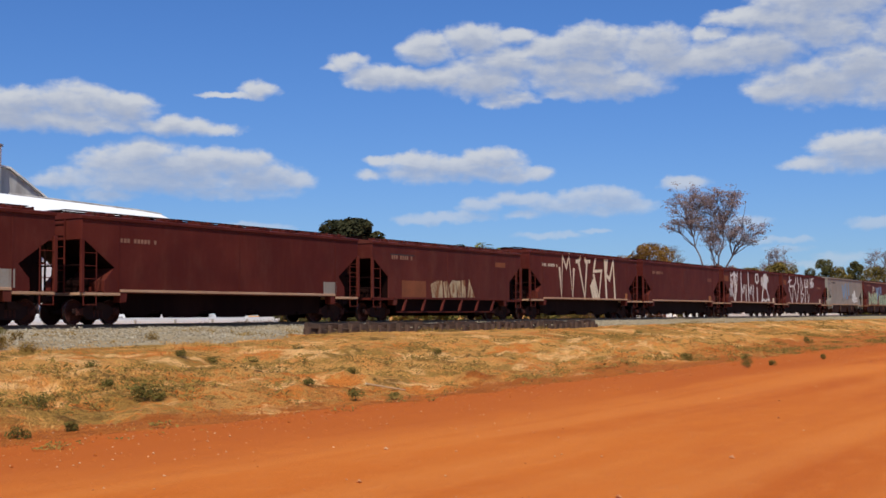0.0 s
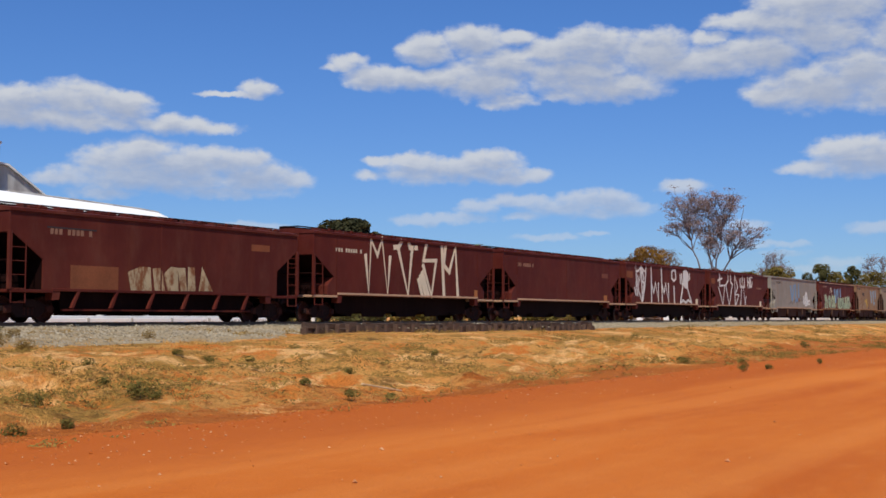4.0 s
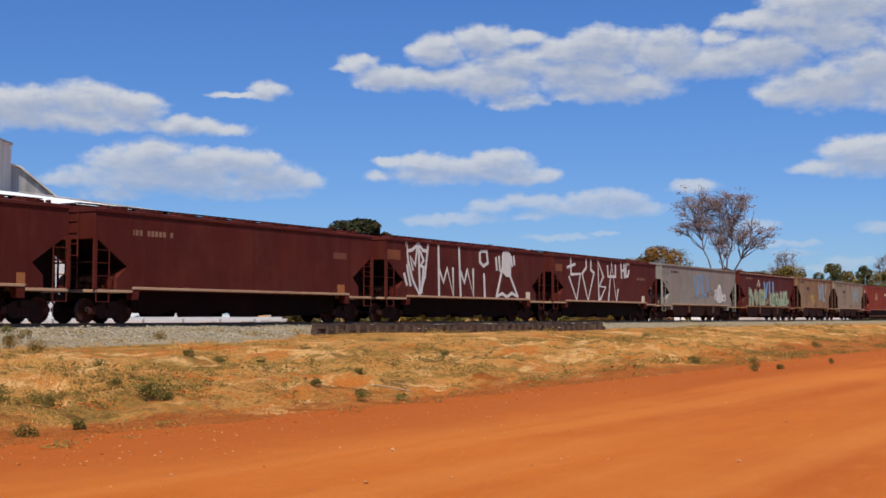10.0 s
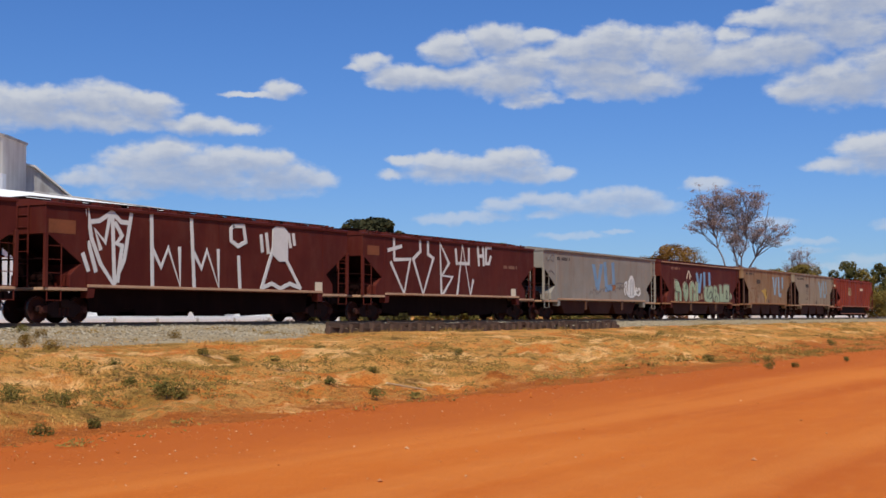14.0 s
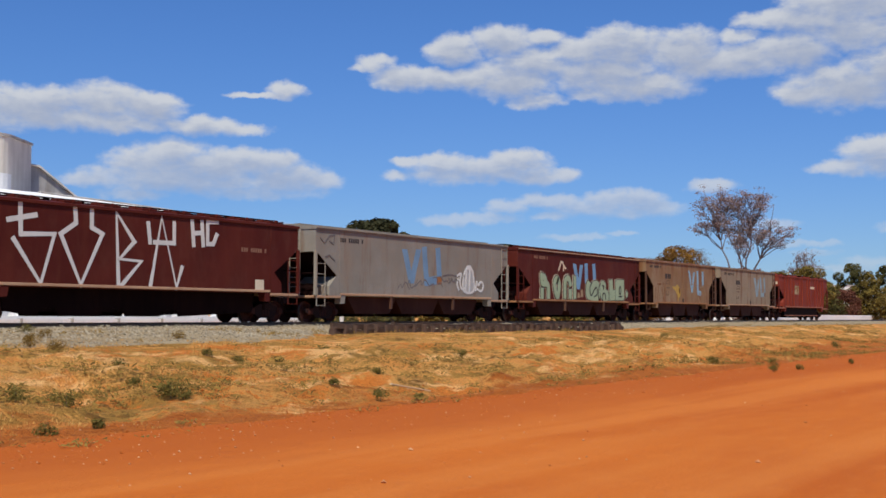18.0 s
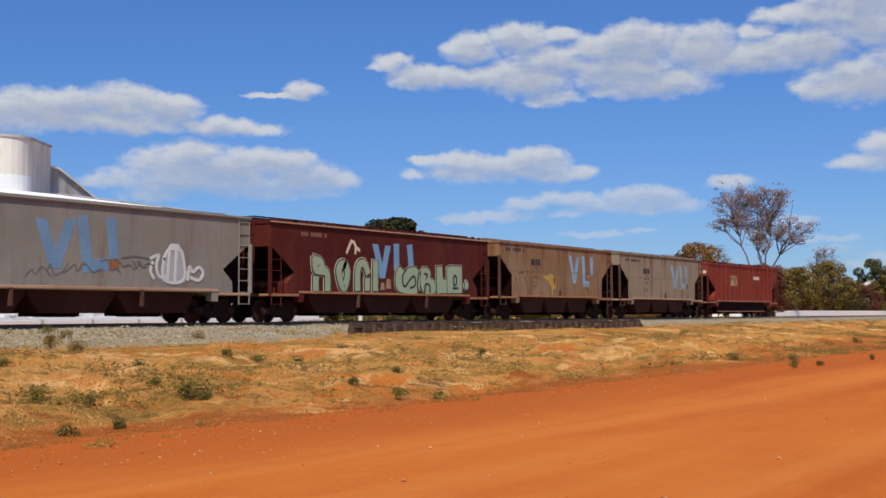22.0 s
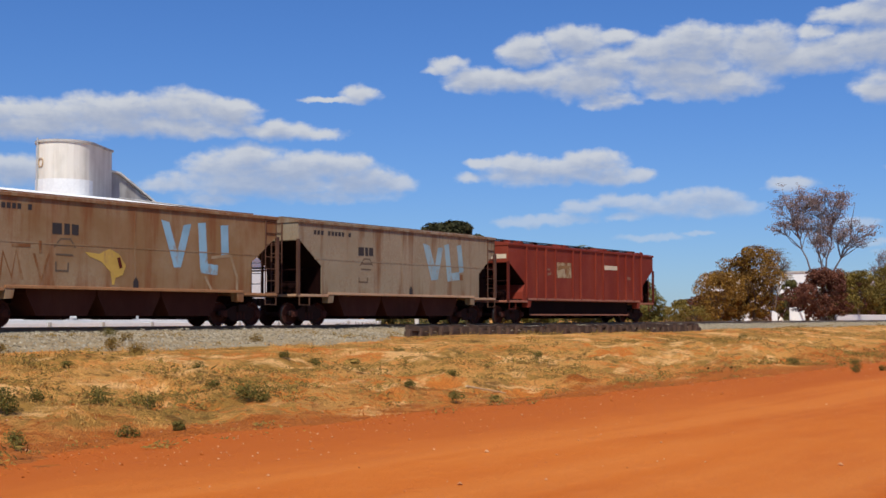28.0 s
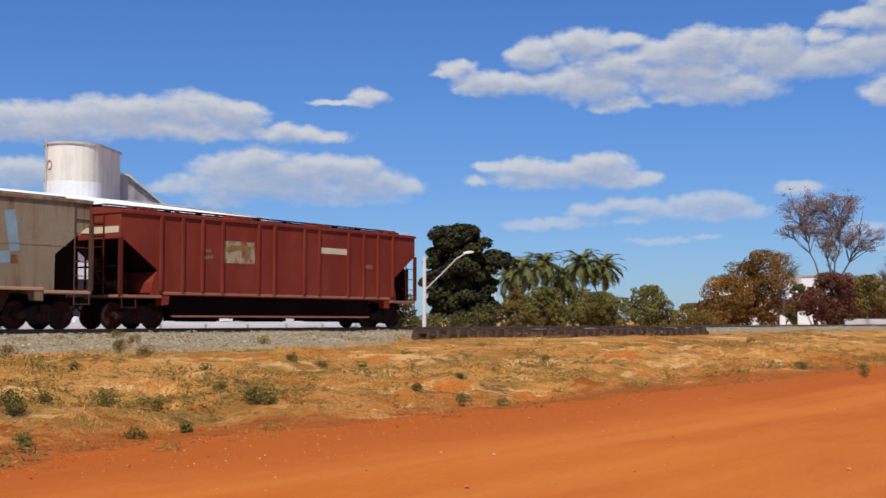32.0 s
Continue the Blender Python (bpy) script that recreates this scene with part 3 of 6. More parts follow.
def hose_mesh():
    bm = bmesh.new()
    dots = [Vector((0.12, -0.42, 0.82)), Vector((0.30, -0.44, 0.62)), Vector((0.46, -0.44, 0.46)), Vector((0.56, -0.44, 0.42))]
    for a, b in zip(dots, dots[1:]):
        rod(bm, a, b, 0.028, sides=6)
    return mesh_of("air_hose", bm, IRON)


def hatch_mesh(paint):
    bm = bmesh.new()
    box(bm, -0.36, 0.36, -0.32, 0.32, 0.0, 0.09)
    box(bm, -0.05, 0.05, -0.40, -0.30, 0.02, 0.14)
    box(bm, -0.42, -0.36, -0.06, 0.06, 0.0, 0.13)
    return mesh_of("hatch_cover", bm, paint, 0.012)


def rung_mesh(paint):
    bm = bmesh.new()
    rod(bm, (0, 0, 0), (0.54, 0, 0), 0.015, sides=6)
    return mesh_of("rung", bm, paint)


WHEELSET, SIDE_FRAME, AXLE_BOX, SPRINGS = wheelset_mesh(), side_frame_mesh(), axle_box_mesh(), spring_mesh()
BOLSTER, BRAKE, COUPLER, HOSE = bolster_mesh(), brake_mesh(), coupler_mesh(), hose_mesh()
bm = bmesh.new()
prism(bm, [(-0.07, -0.03), (0.07, -0.03), (0.045, 0.085), (-0.05, 0.07)], -0.06, 0.06)
CATCH = mesh_of("catch", bm, RUSTY)
HATCHES, RUNGS = {}, {}
WAGONS, WHEELSETS = [], []


def bogie(wagon, x):
    b = part("bogie", BOLSTER, None, wagon, "dark cast-iron bogie with two axles", at=pose(x, 0, 0))
    for s in (-1, 1):
        part("side_frame", SIDE_FRAME, None, b, at=pose(0, s * 0.78, 0))
        part("spring_group", SPRINGS, None, b, at=pose(0, s * 0.80, 0))
        part("brake_beam", BRAKE, None, b, at=pose(s * 0.30, 0, 0))
        for e in (-1, 1):
            part("axle_box", AXLE_BOX, None, b, at=pose(e * 0.8, s * 0.78, 0, 0, 0, 0 if s < 0 else 180))
        WHEELSETS.append(part("wheelset", WHEELSET, None, b, "rusty wheels with bright treads", at=pose(s * 0.8, 0, WHEEL_R)))


def ribbon(bm, line, width, y):
    """A painted stroke on the near side: one strip with mitred bends."""
    dots = [Vector(p) for p in line]
    ways = [(b - a).normalized() for a, b in zip(dots, dots[1:])]
    dots[0] = dots[0] - ways[0] * width * 0.3
    dots[-1] = dots[-1] + ways[-1] * width * 0.3
    rows = []
    for i, p in enumerate(dots):
        a, b = ways[max(0, i - 1)], ways[min(len(ways) - 1, i)]
        n, m = Vector((-a.y, a.x)), Vector((-b.y, b.x))
        t = n + m
        if t.length < 0.5:
            t = (a - b).normalized() * (1 if a.x * b.y - a.y * b.x < 0 else -1)
            t = t * 1.0
        else:
            t = t.normalized() * min(1.35, 1.0 / max(0.3, t.normalized().dot(n)))
        rows.append([p - t * width / 2, p + t * width / 2])
    front = [[bm.verts.new((q.x, y, q.y)) for q in r] for r in rows]
    back = [[bm.verts.new((q.x, y + 0.02 + 0.001, q.y)) for q in r] for r in rows]
    for i in range(len(rows) - 1):
        bm.faces.new((front[i][0], front[i + 1][0], front[i + 1][1], front[i][1]))
        bm.faces.new((back[i][0], back[i][1], back[i + 1][1], back[i + 1][0]))
        for k in (0, 1):
            bm.faces.new((front[i][k], back[i][k], back[i + 1][k], front[i + 1][k]))
    for r, q in ((front[0], back[0]), (front[-1], back[-1])):
        bm.faces.new((r[0], r[1], q[1], q[0]))


def strokes(w, lines, width, paint, label, proud=0.004, name="graffiti"):
    """Sprayed strokes on the side sheet, each a part."""
    y = -HALF - proud
    for line in lines:
        bm = bmesh.new()
        ribbon(bm, line, width, y)
        part(name, bm, paint, w, label)
        y -= 0.0012


def rounded(line, closed=False, times=2):
    """Corner-cut line for lettering with soft bends."""
    for _ in range(times):
        pairs = list(zip(line, line[1:] + line[:1])) if closed else list(zip(line, line[1:]))
        cut = [q for (a, b), (c, d) in pairs for q in ((0.75 * a + 0.25 * c, 0.75 * b + 0.25 * d), (0.25 * a + 0.75 * c, 0.25 * b + 0.75 * d))]
        line = cut if closed else [line[0]] + cut[1:-1] + [line[-1]]
    return line


def patches(w, outlines, paint, label, proud=0.004, name="painted_patch"):
    for outline in outlines:
        bm = bmesh.new()
        prism(bm, outline, -HALF - proud, -HALF + 0.02)
        part(name, bm, paint, w, label)


def plate(w, x0, x1, z0, z1, paint, label, proud=0.006, name="painted_patch"):
    return patches(w, [[(x0, z0), (x1, z0), (x1, z1), (x0, z1)]], paint, label, proud, name)


def lettering(w, x0, x1, z0, z1, paint, bars=9):
    """The fleet number, as plain bars."""
    rnd = random.Random(int(x0 * 100) + bars)
    step = (x1 - x0) / bars
    for k in range(bars):
        if k == 3 or (bars > 8 and k == bars - 2):
            continue
        a = x0 + k * step
        bm = bmesh.new()
        prism(bm, [(a, z0), (a + step * rnd.uniform(0.6, 0.75), z0), (a + step * 0.72, z1), (a, z1)], -HALF - 0.005, -HALF + 0.02)
        part("number_mark", bm, paint, w)


def hopper(x0, x1, label, paint, **more):
    """A covered hopper wagon between two coupling planes x0 and x1."""
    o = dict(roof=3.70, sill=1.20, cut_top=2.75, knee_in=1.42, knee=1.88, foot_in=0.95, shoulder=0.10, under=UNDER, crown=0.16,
             sill_paint=SILL, hatches=9, seams=(), seam_z=None, ribs=(), bays=4, end_paint=paint, roof_paint=paint, gussets=(), skirt="deep", openings=((-3.9, 0.42), (-1.25, 0.55), (1.3, 0.45)), step=0.10)
    o.update(more)
    w = thing("hopper_wagon", pose((x0 + x1) / 2, TRACK_Y, RAIL_TOP), label, "hopper wagon", "wagons of the freight train")
    h = (x1 - x0 - GAP) / 2
    top, sill, floor = o["roof"], o["sill"], o["sill"] - o["step"]

    # side sheets, ends and sloping hopper ends in one closed shell
    half = [(h - o["foot_in"], floor), (h - o["foot_in"] - 0.02, sill + 0.3), (h - o["knee_in"], o["knee"]), (h - o["shoulder"], o["cut_top"]), (h, o["cut_top"]), (h, top)]
    if o["foot_in"] > o["knee_in"] - 0.1:
        half.pop(1)
    bm = bmesh.new()
    prism(bm, half + [(-x, z) for x, z in half[::-1]], -HALF, HALF)
    part("body", bm, paint, w, bevel=0.008)

    # slope sheets and an added plate, near-black: shade under the overhanging ends as colour
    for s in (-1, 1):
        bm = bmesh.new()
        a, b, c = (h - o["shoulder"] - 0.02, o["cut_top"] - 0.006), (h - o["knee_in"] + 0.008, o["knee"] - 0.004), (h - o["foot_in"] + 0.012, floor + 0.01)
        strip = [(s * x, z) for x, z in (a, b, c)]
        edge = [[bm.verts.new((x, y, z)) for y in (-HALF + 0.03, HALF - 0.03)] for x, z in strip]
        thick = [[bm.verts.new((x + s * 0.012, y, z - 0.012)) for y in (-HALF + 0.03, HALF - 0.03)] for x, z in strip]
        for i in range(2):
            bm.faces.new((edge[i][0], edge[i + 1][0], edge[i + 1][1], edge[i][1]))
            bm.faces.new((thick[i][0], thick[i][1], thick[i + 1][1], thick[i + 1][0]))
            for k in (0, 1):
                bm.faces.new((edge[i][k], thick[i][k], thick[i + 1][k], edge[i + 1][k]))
        part("slope_sheet", bm, UNDER, w, "slope sheet with its shade coloured near-black")
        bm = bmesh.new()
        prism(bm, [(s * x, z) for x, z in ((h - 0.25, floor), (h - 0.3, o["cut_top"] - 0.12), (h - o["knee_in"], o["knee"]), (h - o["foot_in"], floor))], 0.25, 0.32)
        part("end_web", bm, UNDER, w, "near-black plate added for the shade in the wagon end")
        # a second near-black plate, added to close the see-through rear end with shade
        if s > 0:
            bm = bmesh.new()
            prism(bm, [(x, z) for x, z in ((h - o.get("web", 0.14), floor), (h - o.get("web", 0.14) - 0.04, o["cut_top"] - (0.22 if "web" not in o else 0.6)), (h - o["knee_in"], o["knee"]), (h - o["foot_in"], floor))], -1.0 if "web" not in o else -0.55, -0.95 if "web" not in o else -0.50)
            part("end_web", bm, UNDER, w, "near-black plate added for the shade in the wagon end")

    # cambered roof with its eaves
    bm = bmesh.new()
    c = o["crown"]
    rows = [(-HALF - 0.05, top - 0.07), (-HALF - 0.05, top + 0.02), (-HALF * 0.8, top + c * 0.5), (-HALF * 0.4, top + c * 0.9), (0, top + c), (HALF * 0.4, top + c * 0.9),
            (HALF * 0.8, top + c * 0.5), (HALF + 0.05, top + 0.02), (HALF + 0.05, top - 0.07)]
    ends = [[bm.verts.new((x, y, z)) for y, z in rows] for x in (-h - 0.03, h + 0.03)]
    for i in range(len(rows) - 1):
        bm.faces.new((ends[0][i], ends[1][i], ends[1][i + 1], ends[0][i + 1]))
    bm.faces.new(ends[0]), bm.faces.new(ends[1][::-1])
    part("roof", bm, o["roof_paint"], w)
    bm = bmesh.new()
    lift = 0.09 if o["hatches"] else 0.01
    for s in (-1, 1):
        box(bm, -h + 0.2, h - 0.2, s * 0.30 - 0.11, s * 0.30 + 0.11, top + c + lift, top + c + lift + 0.03)
    k = -h
    while k < h:
        box(bm, k, k + 0.05, -0.40, 0.40, top + c - 0.02, top + c + lift)
        k += 1.4
    part("roof_walkway", bm, o.get("walk_paint", o["under"]), w, "narrow walkway along the roof")
    key = o["roof_paint"].name
    if key not in HATCHES:
        HATCHES[key] = hatch_mesh(o["roof_paint"])
    tread = o.get("ladder_paint", o["end_paint"])
    if tread.name not in RUNGS:
        RUNGS[tread.name] = rung_mesh(tread)
    for i in range(o["hatches"]):
        x = -h + 1.2 + (2 * h - 2.4) * i / max(1, o["hatches"] - 1)
        for s in (-1, 1):
            part("hatch_cover", HATCHES[key], None, w, at=pose(x, s * 0.92, top + c * 0.52, -s * 7, 0, 0 if s < 0 else 180))

    if o["hatches"]:      # hatch catches along the near and far edge of the roof
        for s in (-1, 1):
            x = -h + 0.7
            while x < h - 0.5:
                for k in ((0.0, 0.42) if o["skirt"] == "open" else (0.0,)):
                    part("catch", CATCH, None, w, at=pose(x + k, s * 1.16, top + c * 0.52, 0, 0, 0 if s < 0 else 180))
                x += 1.28 if o["skirt"] == "open" else 1.75
    if "eave" in o:
        for s in (-1, 1):
            bm = bmesh.new()
            box(bm, -h, h, s * (HALF + 0.062) - 0.012, s * (HALF + 0.062) + 0.012, top - 0.02, top + 0.035)
            part("eave_strip", bm, o["eave"], w, "pale strip along the eave")

    # sills, platforms and the centre sill
    for s in (-1, 1):
        bm = bmesh.new()
        box(bm, -h + 1.66, h - 1.66, s * HALF - 0.04, s * HALF + 0.055, sill - 0.075, sill + 0.015)
        part("side_sill", bm, o["sill_paint"], w, "dusty projecting side sill", bevel=0.01)
        bm = bmesh.new()
        box(bm, min(s * h, s * (h - 1.64)), max(s * h, s * (h - 1.64)), -HALF - 0.04, HALF + 0.04, floor - 0.09, floor)
        part("end_platform", bm, o["sill_paint"], w, "dusty end platform", bevel=0.008)
        bm = bmesh.new()
        prism(bm, [(s * (h - 1.66), sill - 0.06), (s * (h - 1.66), floor - 0.32), (s * (h - 1.92), floor - 0.30), (s * (h - 1.98), sill - 0.06)][::-s], -HALF - 0.02, -HALF + 0.30)
        part("jacking_bracket", bm, paint, w)
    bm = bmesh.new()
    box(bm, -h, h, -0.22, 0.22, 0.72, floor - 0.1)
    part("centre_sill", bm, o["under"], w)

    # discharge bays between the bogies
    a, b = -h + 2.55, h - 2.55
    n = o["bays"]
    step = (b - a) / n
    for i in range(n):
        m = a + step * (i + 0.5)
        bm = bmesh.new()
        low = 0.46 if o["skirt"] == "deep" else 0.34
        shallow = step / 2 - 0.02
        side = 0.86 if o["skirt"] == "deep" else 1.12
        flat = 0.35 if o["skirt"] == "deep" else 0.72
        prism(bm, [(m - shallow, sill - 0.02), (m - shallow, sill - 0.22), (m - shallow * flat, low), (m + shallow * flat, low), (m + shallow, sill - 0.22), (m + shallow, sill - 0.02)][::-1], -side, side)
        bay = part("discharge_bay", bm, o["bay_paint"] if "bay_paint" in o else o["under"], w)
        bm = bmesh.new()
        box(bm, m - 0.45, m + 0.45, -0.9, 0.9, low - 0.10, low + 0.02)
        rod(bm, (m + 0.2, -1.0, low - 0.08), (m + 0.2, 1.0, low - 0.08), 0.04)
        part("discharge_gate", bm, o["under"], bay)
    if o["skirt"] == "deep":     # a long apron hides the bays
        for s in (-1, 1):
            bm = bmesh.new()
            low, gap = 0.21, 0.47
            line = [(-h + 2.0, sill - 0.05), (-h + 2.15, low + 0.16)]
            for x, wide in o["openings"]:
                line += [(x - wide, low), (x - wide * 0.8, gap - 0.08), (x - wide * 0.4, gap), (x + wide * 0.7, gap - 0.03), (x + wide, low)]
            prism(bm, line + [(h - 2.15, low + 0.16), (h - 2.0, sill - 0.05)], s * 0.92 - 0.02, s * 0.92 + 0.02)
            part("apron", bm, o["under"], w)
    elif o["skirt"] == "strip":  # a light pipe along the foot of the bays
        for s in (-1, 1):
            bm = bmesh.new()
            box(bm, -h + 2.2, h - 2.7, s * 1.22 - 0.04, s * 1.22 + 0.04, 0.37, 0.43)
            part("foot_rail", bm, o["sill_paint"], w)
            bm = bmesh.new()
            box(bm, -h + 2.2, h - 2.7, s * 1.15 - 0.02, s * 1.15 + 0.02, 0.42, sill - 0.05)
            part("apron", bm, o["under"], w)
    for x in o["gussets"]:
        for s in (-1, 1):
            bm = bmesh.new()
            prism(bm, [(x - 0.04, sill - 0.06), (x + 0.05, sill - 0.06), (x + 0.04 + o.get("lean", 0), sill - 0.60), (x - 0.07 + o.get("lean", 0), sill - 0.60)][::-1], s * HALF - 0.05, s * HALF + 0.05)
            part("gusset", bm, o["sill_paint"] if o["skirt"] != "open" else RUSTY_POST, w)

    # ends: posts, ladders, end sheet frames, couplers
    for s in (-1, 1):
        for y in (-1, 1):
            bm = bmesh.new()
            box(bm, s * h - 0.06, s * h + 0.06, y * HALF - 0.06, y * HALF + 0.045, floor, o["cut_top"] + 0.04)
            part("corner_post", bm, o["end_paint"], w, bevel=0.006)
            bm = bmesh.new()
            short = o.get("bare_lead") and s < 0      # only a foot step at this end
            rod(bm, (s * (h - 0.60), y * (HALF + 0.02), floor - 0.42), (s * (h - 0.60), y * (HALF + 0.02), floor if short else o["cut_top"] - 0.28), 0.022, sides=6)
            rod(bm, (s * (h - 0.06), y * (HALF + 0.02), floor - 0.42), (s * (h - 0.06), y * (HALF + 0.02), floor), 0.022, sides=6)
            if o.get("tall") and s > 0:
                rod(bm, (s * (h - 0.06), y * (HALF + 0.02), floor), (s * (h - 0.06), y * (HALF + 0.02), top), 0.024, sides=6)
                rod(bm, (s * (h - 0.60), y * (HALF + 0.02), o["cut_top"] - 0.28), (s * (h - 0.60), y * (HALF + 0.02), top), 0.024, sides=6)
            ladder = part("ladder", bm, tread, w)
            z = floor - 0.40
            while z < (floor if short else top - 0.1 if o.get("tall") and s > 0 else o["cut_top"] - 0.30):
                part("rung", RUNGS[tread.name], None, ladder, at=pose(s * (h - 0.33) - 0.27, y * (HALF + 0.02), z))
                z += 0.42
        bm = bmesh.new()
        for y in (-0.62, -0.10):
            rod(bm, (s * (h + 0.03), y, floor), (s * (h + 0.03), y, top - 0.05), 0.03, sides=6)
        z = floor + 0.35
        while z < top - 0.1:
            rod(bm, (s * (h + 0.03), -0.62, z), (s * (h + 0.03), -0.10, z), 0.014, sides=6)
            z += 0.38
        part("end_ladder", bm, o["end_paint"], w)
        bm = bmesh.new()
        rod(bm, (s * (h - 0.35), -HALF + 0.1, floor + 0.9), (s * (h - 0.35), HALF - 0.1, floor + 0.9), 0.03, sides=6)
        rod(bm, (s * (h - 0.2), 0.55, floor), (s * (h - 0.2), 0.55, o["cut_top"]), 0.04, sides=6)
        part("end_rail", bm, o["under"], w)
        part("coupler", COUPLER, None, w, at=pose(s * h, 0, 0, 0, 0, 0 if s > 0 else 180))
        part("air_hose", HOSE, None, w, at=pose(s * h, 0, 0, 0, 0, 0 if s > 0 else 180))
        bogie(w, s * (h - 1.22))
    bm = bmesh.new()
    disc(bm, (-h + 0.75, -0.35, floor + 0.32), [(-0.42, 0.10), (-0.38, 0.17), (0.30, 0.17), (0.34, 0.10)], 16)
    rod(bm, (-h + 0.35, -0.6, floor + 0.24), (-h + 1.0, -0.6, floor + 0.24), 0.05)
    box(bm, -h + 0.62, -h + 0.9, -0.75, 0.1, floor, floor + 0.18)
    part("brake_cylinder", bm, o.get("brake_paint", o["under"]), w, "brake cylinder on the end platform")
    bm = bmesh.new()
    disc(bm, (0, 0, 0), [(-0.02, 0.25), (0.02, 0.25)], 18)
    rod(bm, (0, -0.05, 0), (0, 0.12, 0), 0.03)
    part("brake_wheel", bm, o["under"], w, at=pose(h + 0.14, 0.5, 2.3, 0, 0, 90))

    # weld seams and ribs on the side sheets
    for x in o["seams"]:
        bm = bmesh.new()
        box(bm, x - 0.03, x + 0.03, -HALF - 0.010, -HALF + 0.02, sill + 0.02, top - 0.08)
        part("side_seam", bm, paint, w)
    if o["seam_z"]:
        bm = bmesh.new()
        box(bm, -h + 0.9, h - 0.9, -HALF - 0.008, -HALF + 0.02, o["seam_z"] - 0.018, o["seam_z"] + 0.018)
        part("side_seam", bm, paint, w)
    for x in o["ribs"]:
        for s in (-1, 1):
            bm = bmesh.new()
            box(bm, x - 0.05, x + 0.05, s * HALF - 0.075, s * HALF + 0.075, sill + 0.02, top - 0.075)
            part("rib", bm, paint, w, bevel=0.008)
    WAGONS.append((w, (x0 + x1) / 2))
    return w


def brown_wagon(x0, x1, label, **more):
    h = (x1 - x0 - GAP) / 2
    o = dict(seams=(-h + 1.62, h - 1.62, 0.0))
    o.update(more)
    return hopper(x0, x1, label, o.pop("paint", BROWN), **o)


W0 = brown_wagon(10.3, 26.84, "oxide-brown steel hopper wagon with a grey panel", roof=3.50, sill=1.14)
plate(W0, 5.54, 6.20, 1.15, 1.71, GREY, "grey painted panel")

W1 = brown_wagon(26.84, 43.31, "oxide-brown steel hopper wagon with a pale grey panel", roof=3.50, sill=1.14)
plate(W1, 5.24, 6.12, 1.15, 1.64, GREY, "pale grey painted panel")
lettering(W1, -6.03, -4.31, 2.72, 2.86, FADED_MARK, 11)

W2 = hopper(43.31, 58.46, "oxide-brown hopper wagon with peeling white block lettering", BROWN_DARK, roof=3.48, sill=1.06, knee_in=1.27, knee=1.97, foot_in=1.27,
            skirt="strip", gussets=(-4.3, -2.65, -0.95, 0.75, 2.4, 4.0), lean=-0.25, sill_paint=BROWN, seams=(-0.6,), step=0.04)
lettering(W2, -5.48, -3.72, 2.77, 2.95, FADED_MARK, 10)
plate(W2, -5.61, -3.58, 2.96, 3.01, DARK_PAINT, "dark bar")
plate(W2, -4.64, -2.59, 1.04, 1.83, RUST_PATCH, "orange rusty patch")
plate(W2, 4.21, 5.29, 2.70, 2.95, RUST_PATCH, "orange rusty patch")
patches(W2, [[(-2.01, 1.07), (-2.16, 1.69), (-1.57, 1.89), (-1.12, 1.88), (-1.04, 1.08)], [(-0.89, 1.09), (-1.01, 1.84), (-0.58, 1.89), (-0.4, 1.09)], [(-0.28, 1.09), (-0.46, 1.68), (-0.12, 1.94), (0.22, 1.91), (0.27, 1.1)], [(0.38, 1.1), (0.22, 1.91), (0.59, 1.92), (0.7, 1.1)], [(0.74, 1.1), (0.75, 1.95), (1.07, 1.96), (1.15, 1.11)], [(1.31, 1.11), (1.48, 1.98), (2.05, 1.12)]], PEELED_CREAM, "peeling off-white block lettering", 0.008, "graffiti")

W3 = brown_wagon(58.46, 74.88, "oxide-brown hopper wagon with tall cream graffiti letters")
strokes(W3, [[(-3.93, 2.88), (-3.67, 1.24), (-3.52, 3.58), (-3.01, 2.91), (-2.65, 3.64), (-2.18, 1.2), (-2, 2.88)], [(-1.66, 3.34), (-1.28, 3.38), (-1.04, 3.64)], [(-1.35, 3.36), (-0.49, 1.22), (-0.15, 3.39)], [(-0.45, 3.62), (-0.34, 3.38), (0.26, 3.4)], [(1.1, 3.61), (0.83, 2.84), (1.98, 2.89), (1.57, 1.22), (0.8, 2.62)], [(0.72, 2.29), (1.31, 1.21)], [(0.56, 2.12), (1.04, 1.21)], [(0.4, 1.95), (0.74, 1.2)], [(2.5, 3.63), (2.72, 1.18)], [(2.84, 3.61), (2.66, 2.7), (3.21, 2.38), (3.79, 3.59), (4.04, 1.19)]], 0.22, CREAM_PAINT, "tall angular cream graffiti letters")
lettering(W3, -6.12, -4.17, 2.94, 3.10, WORN_CREAM, 11)
plate(W3, 5.69, 6.07, 1.17, 1.55, ORANGE_PAINT, "small orange panel")

W4 = brown_wagon(74.88, 91.62, "plain oxide-brown hopper wagon")
lettering(W4, -6.23, -4.23, 2.94, 3.13, FADED_MARK, 11)
plate(W4, 5.35, 5.85, 1.20, 1.56, ORANGE_PAINT, "small orange panel")
plate(W4, 5.05, 5.96, 2.62, 2.89, BROWN_PATCH, "repainted brown patch")

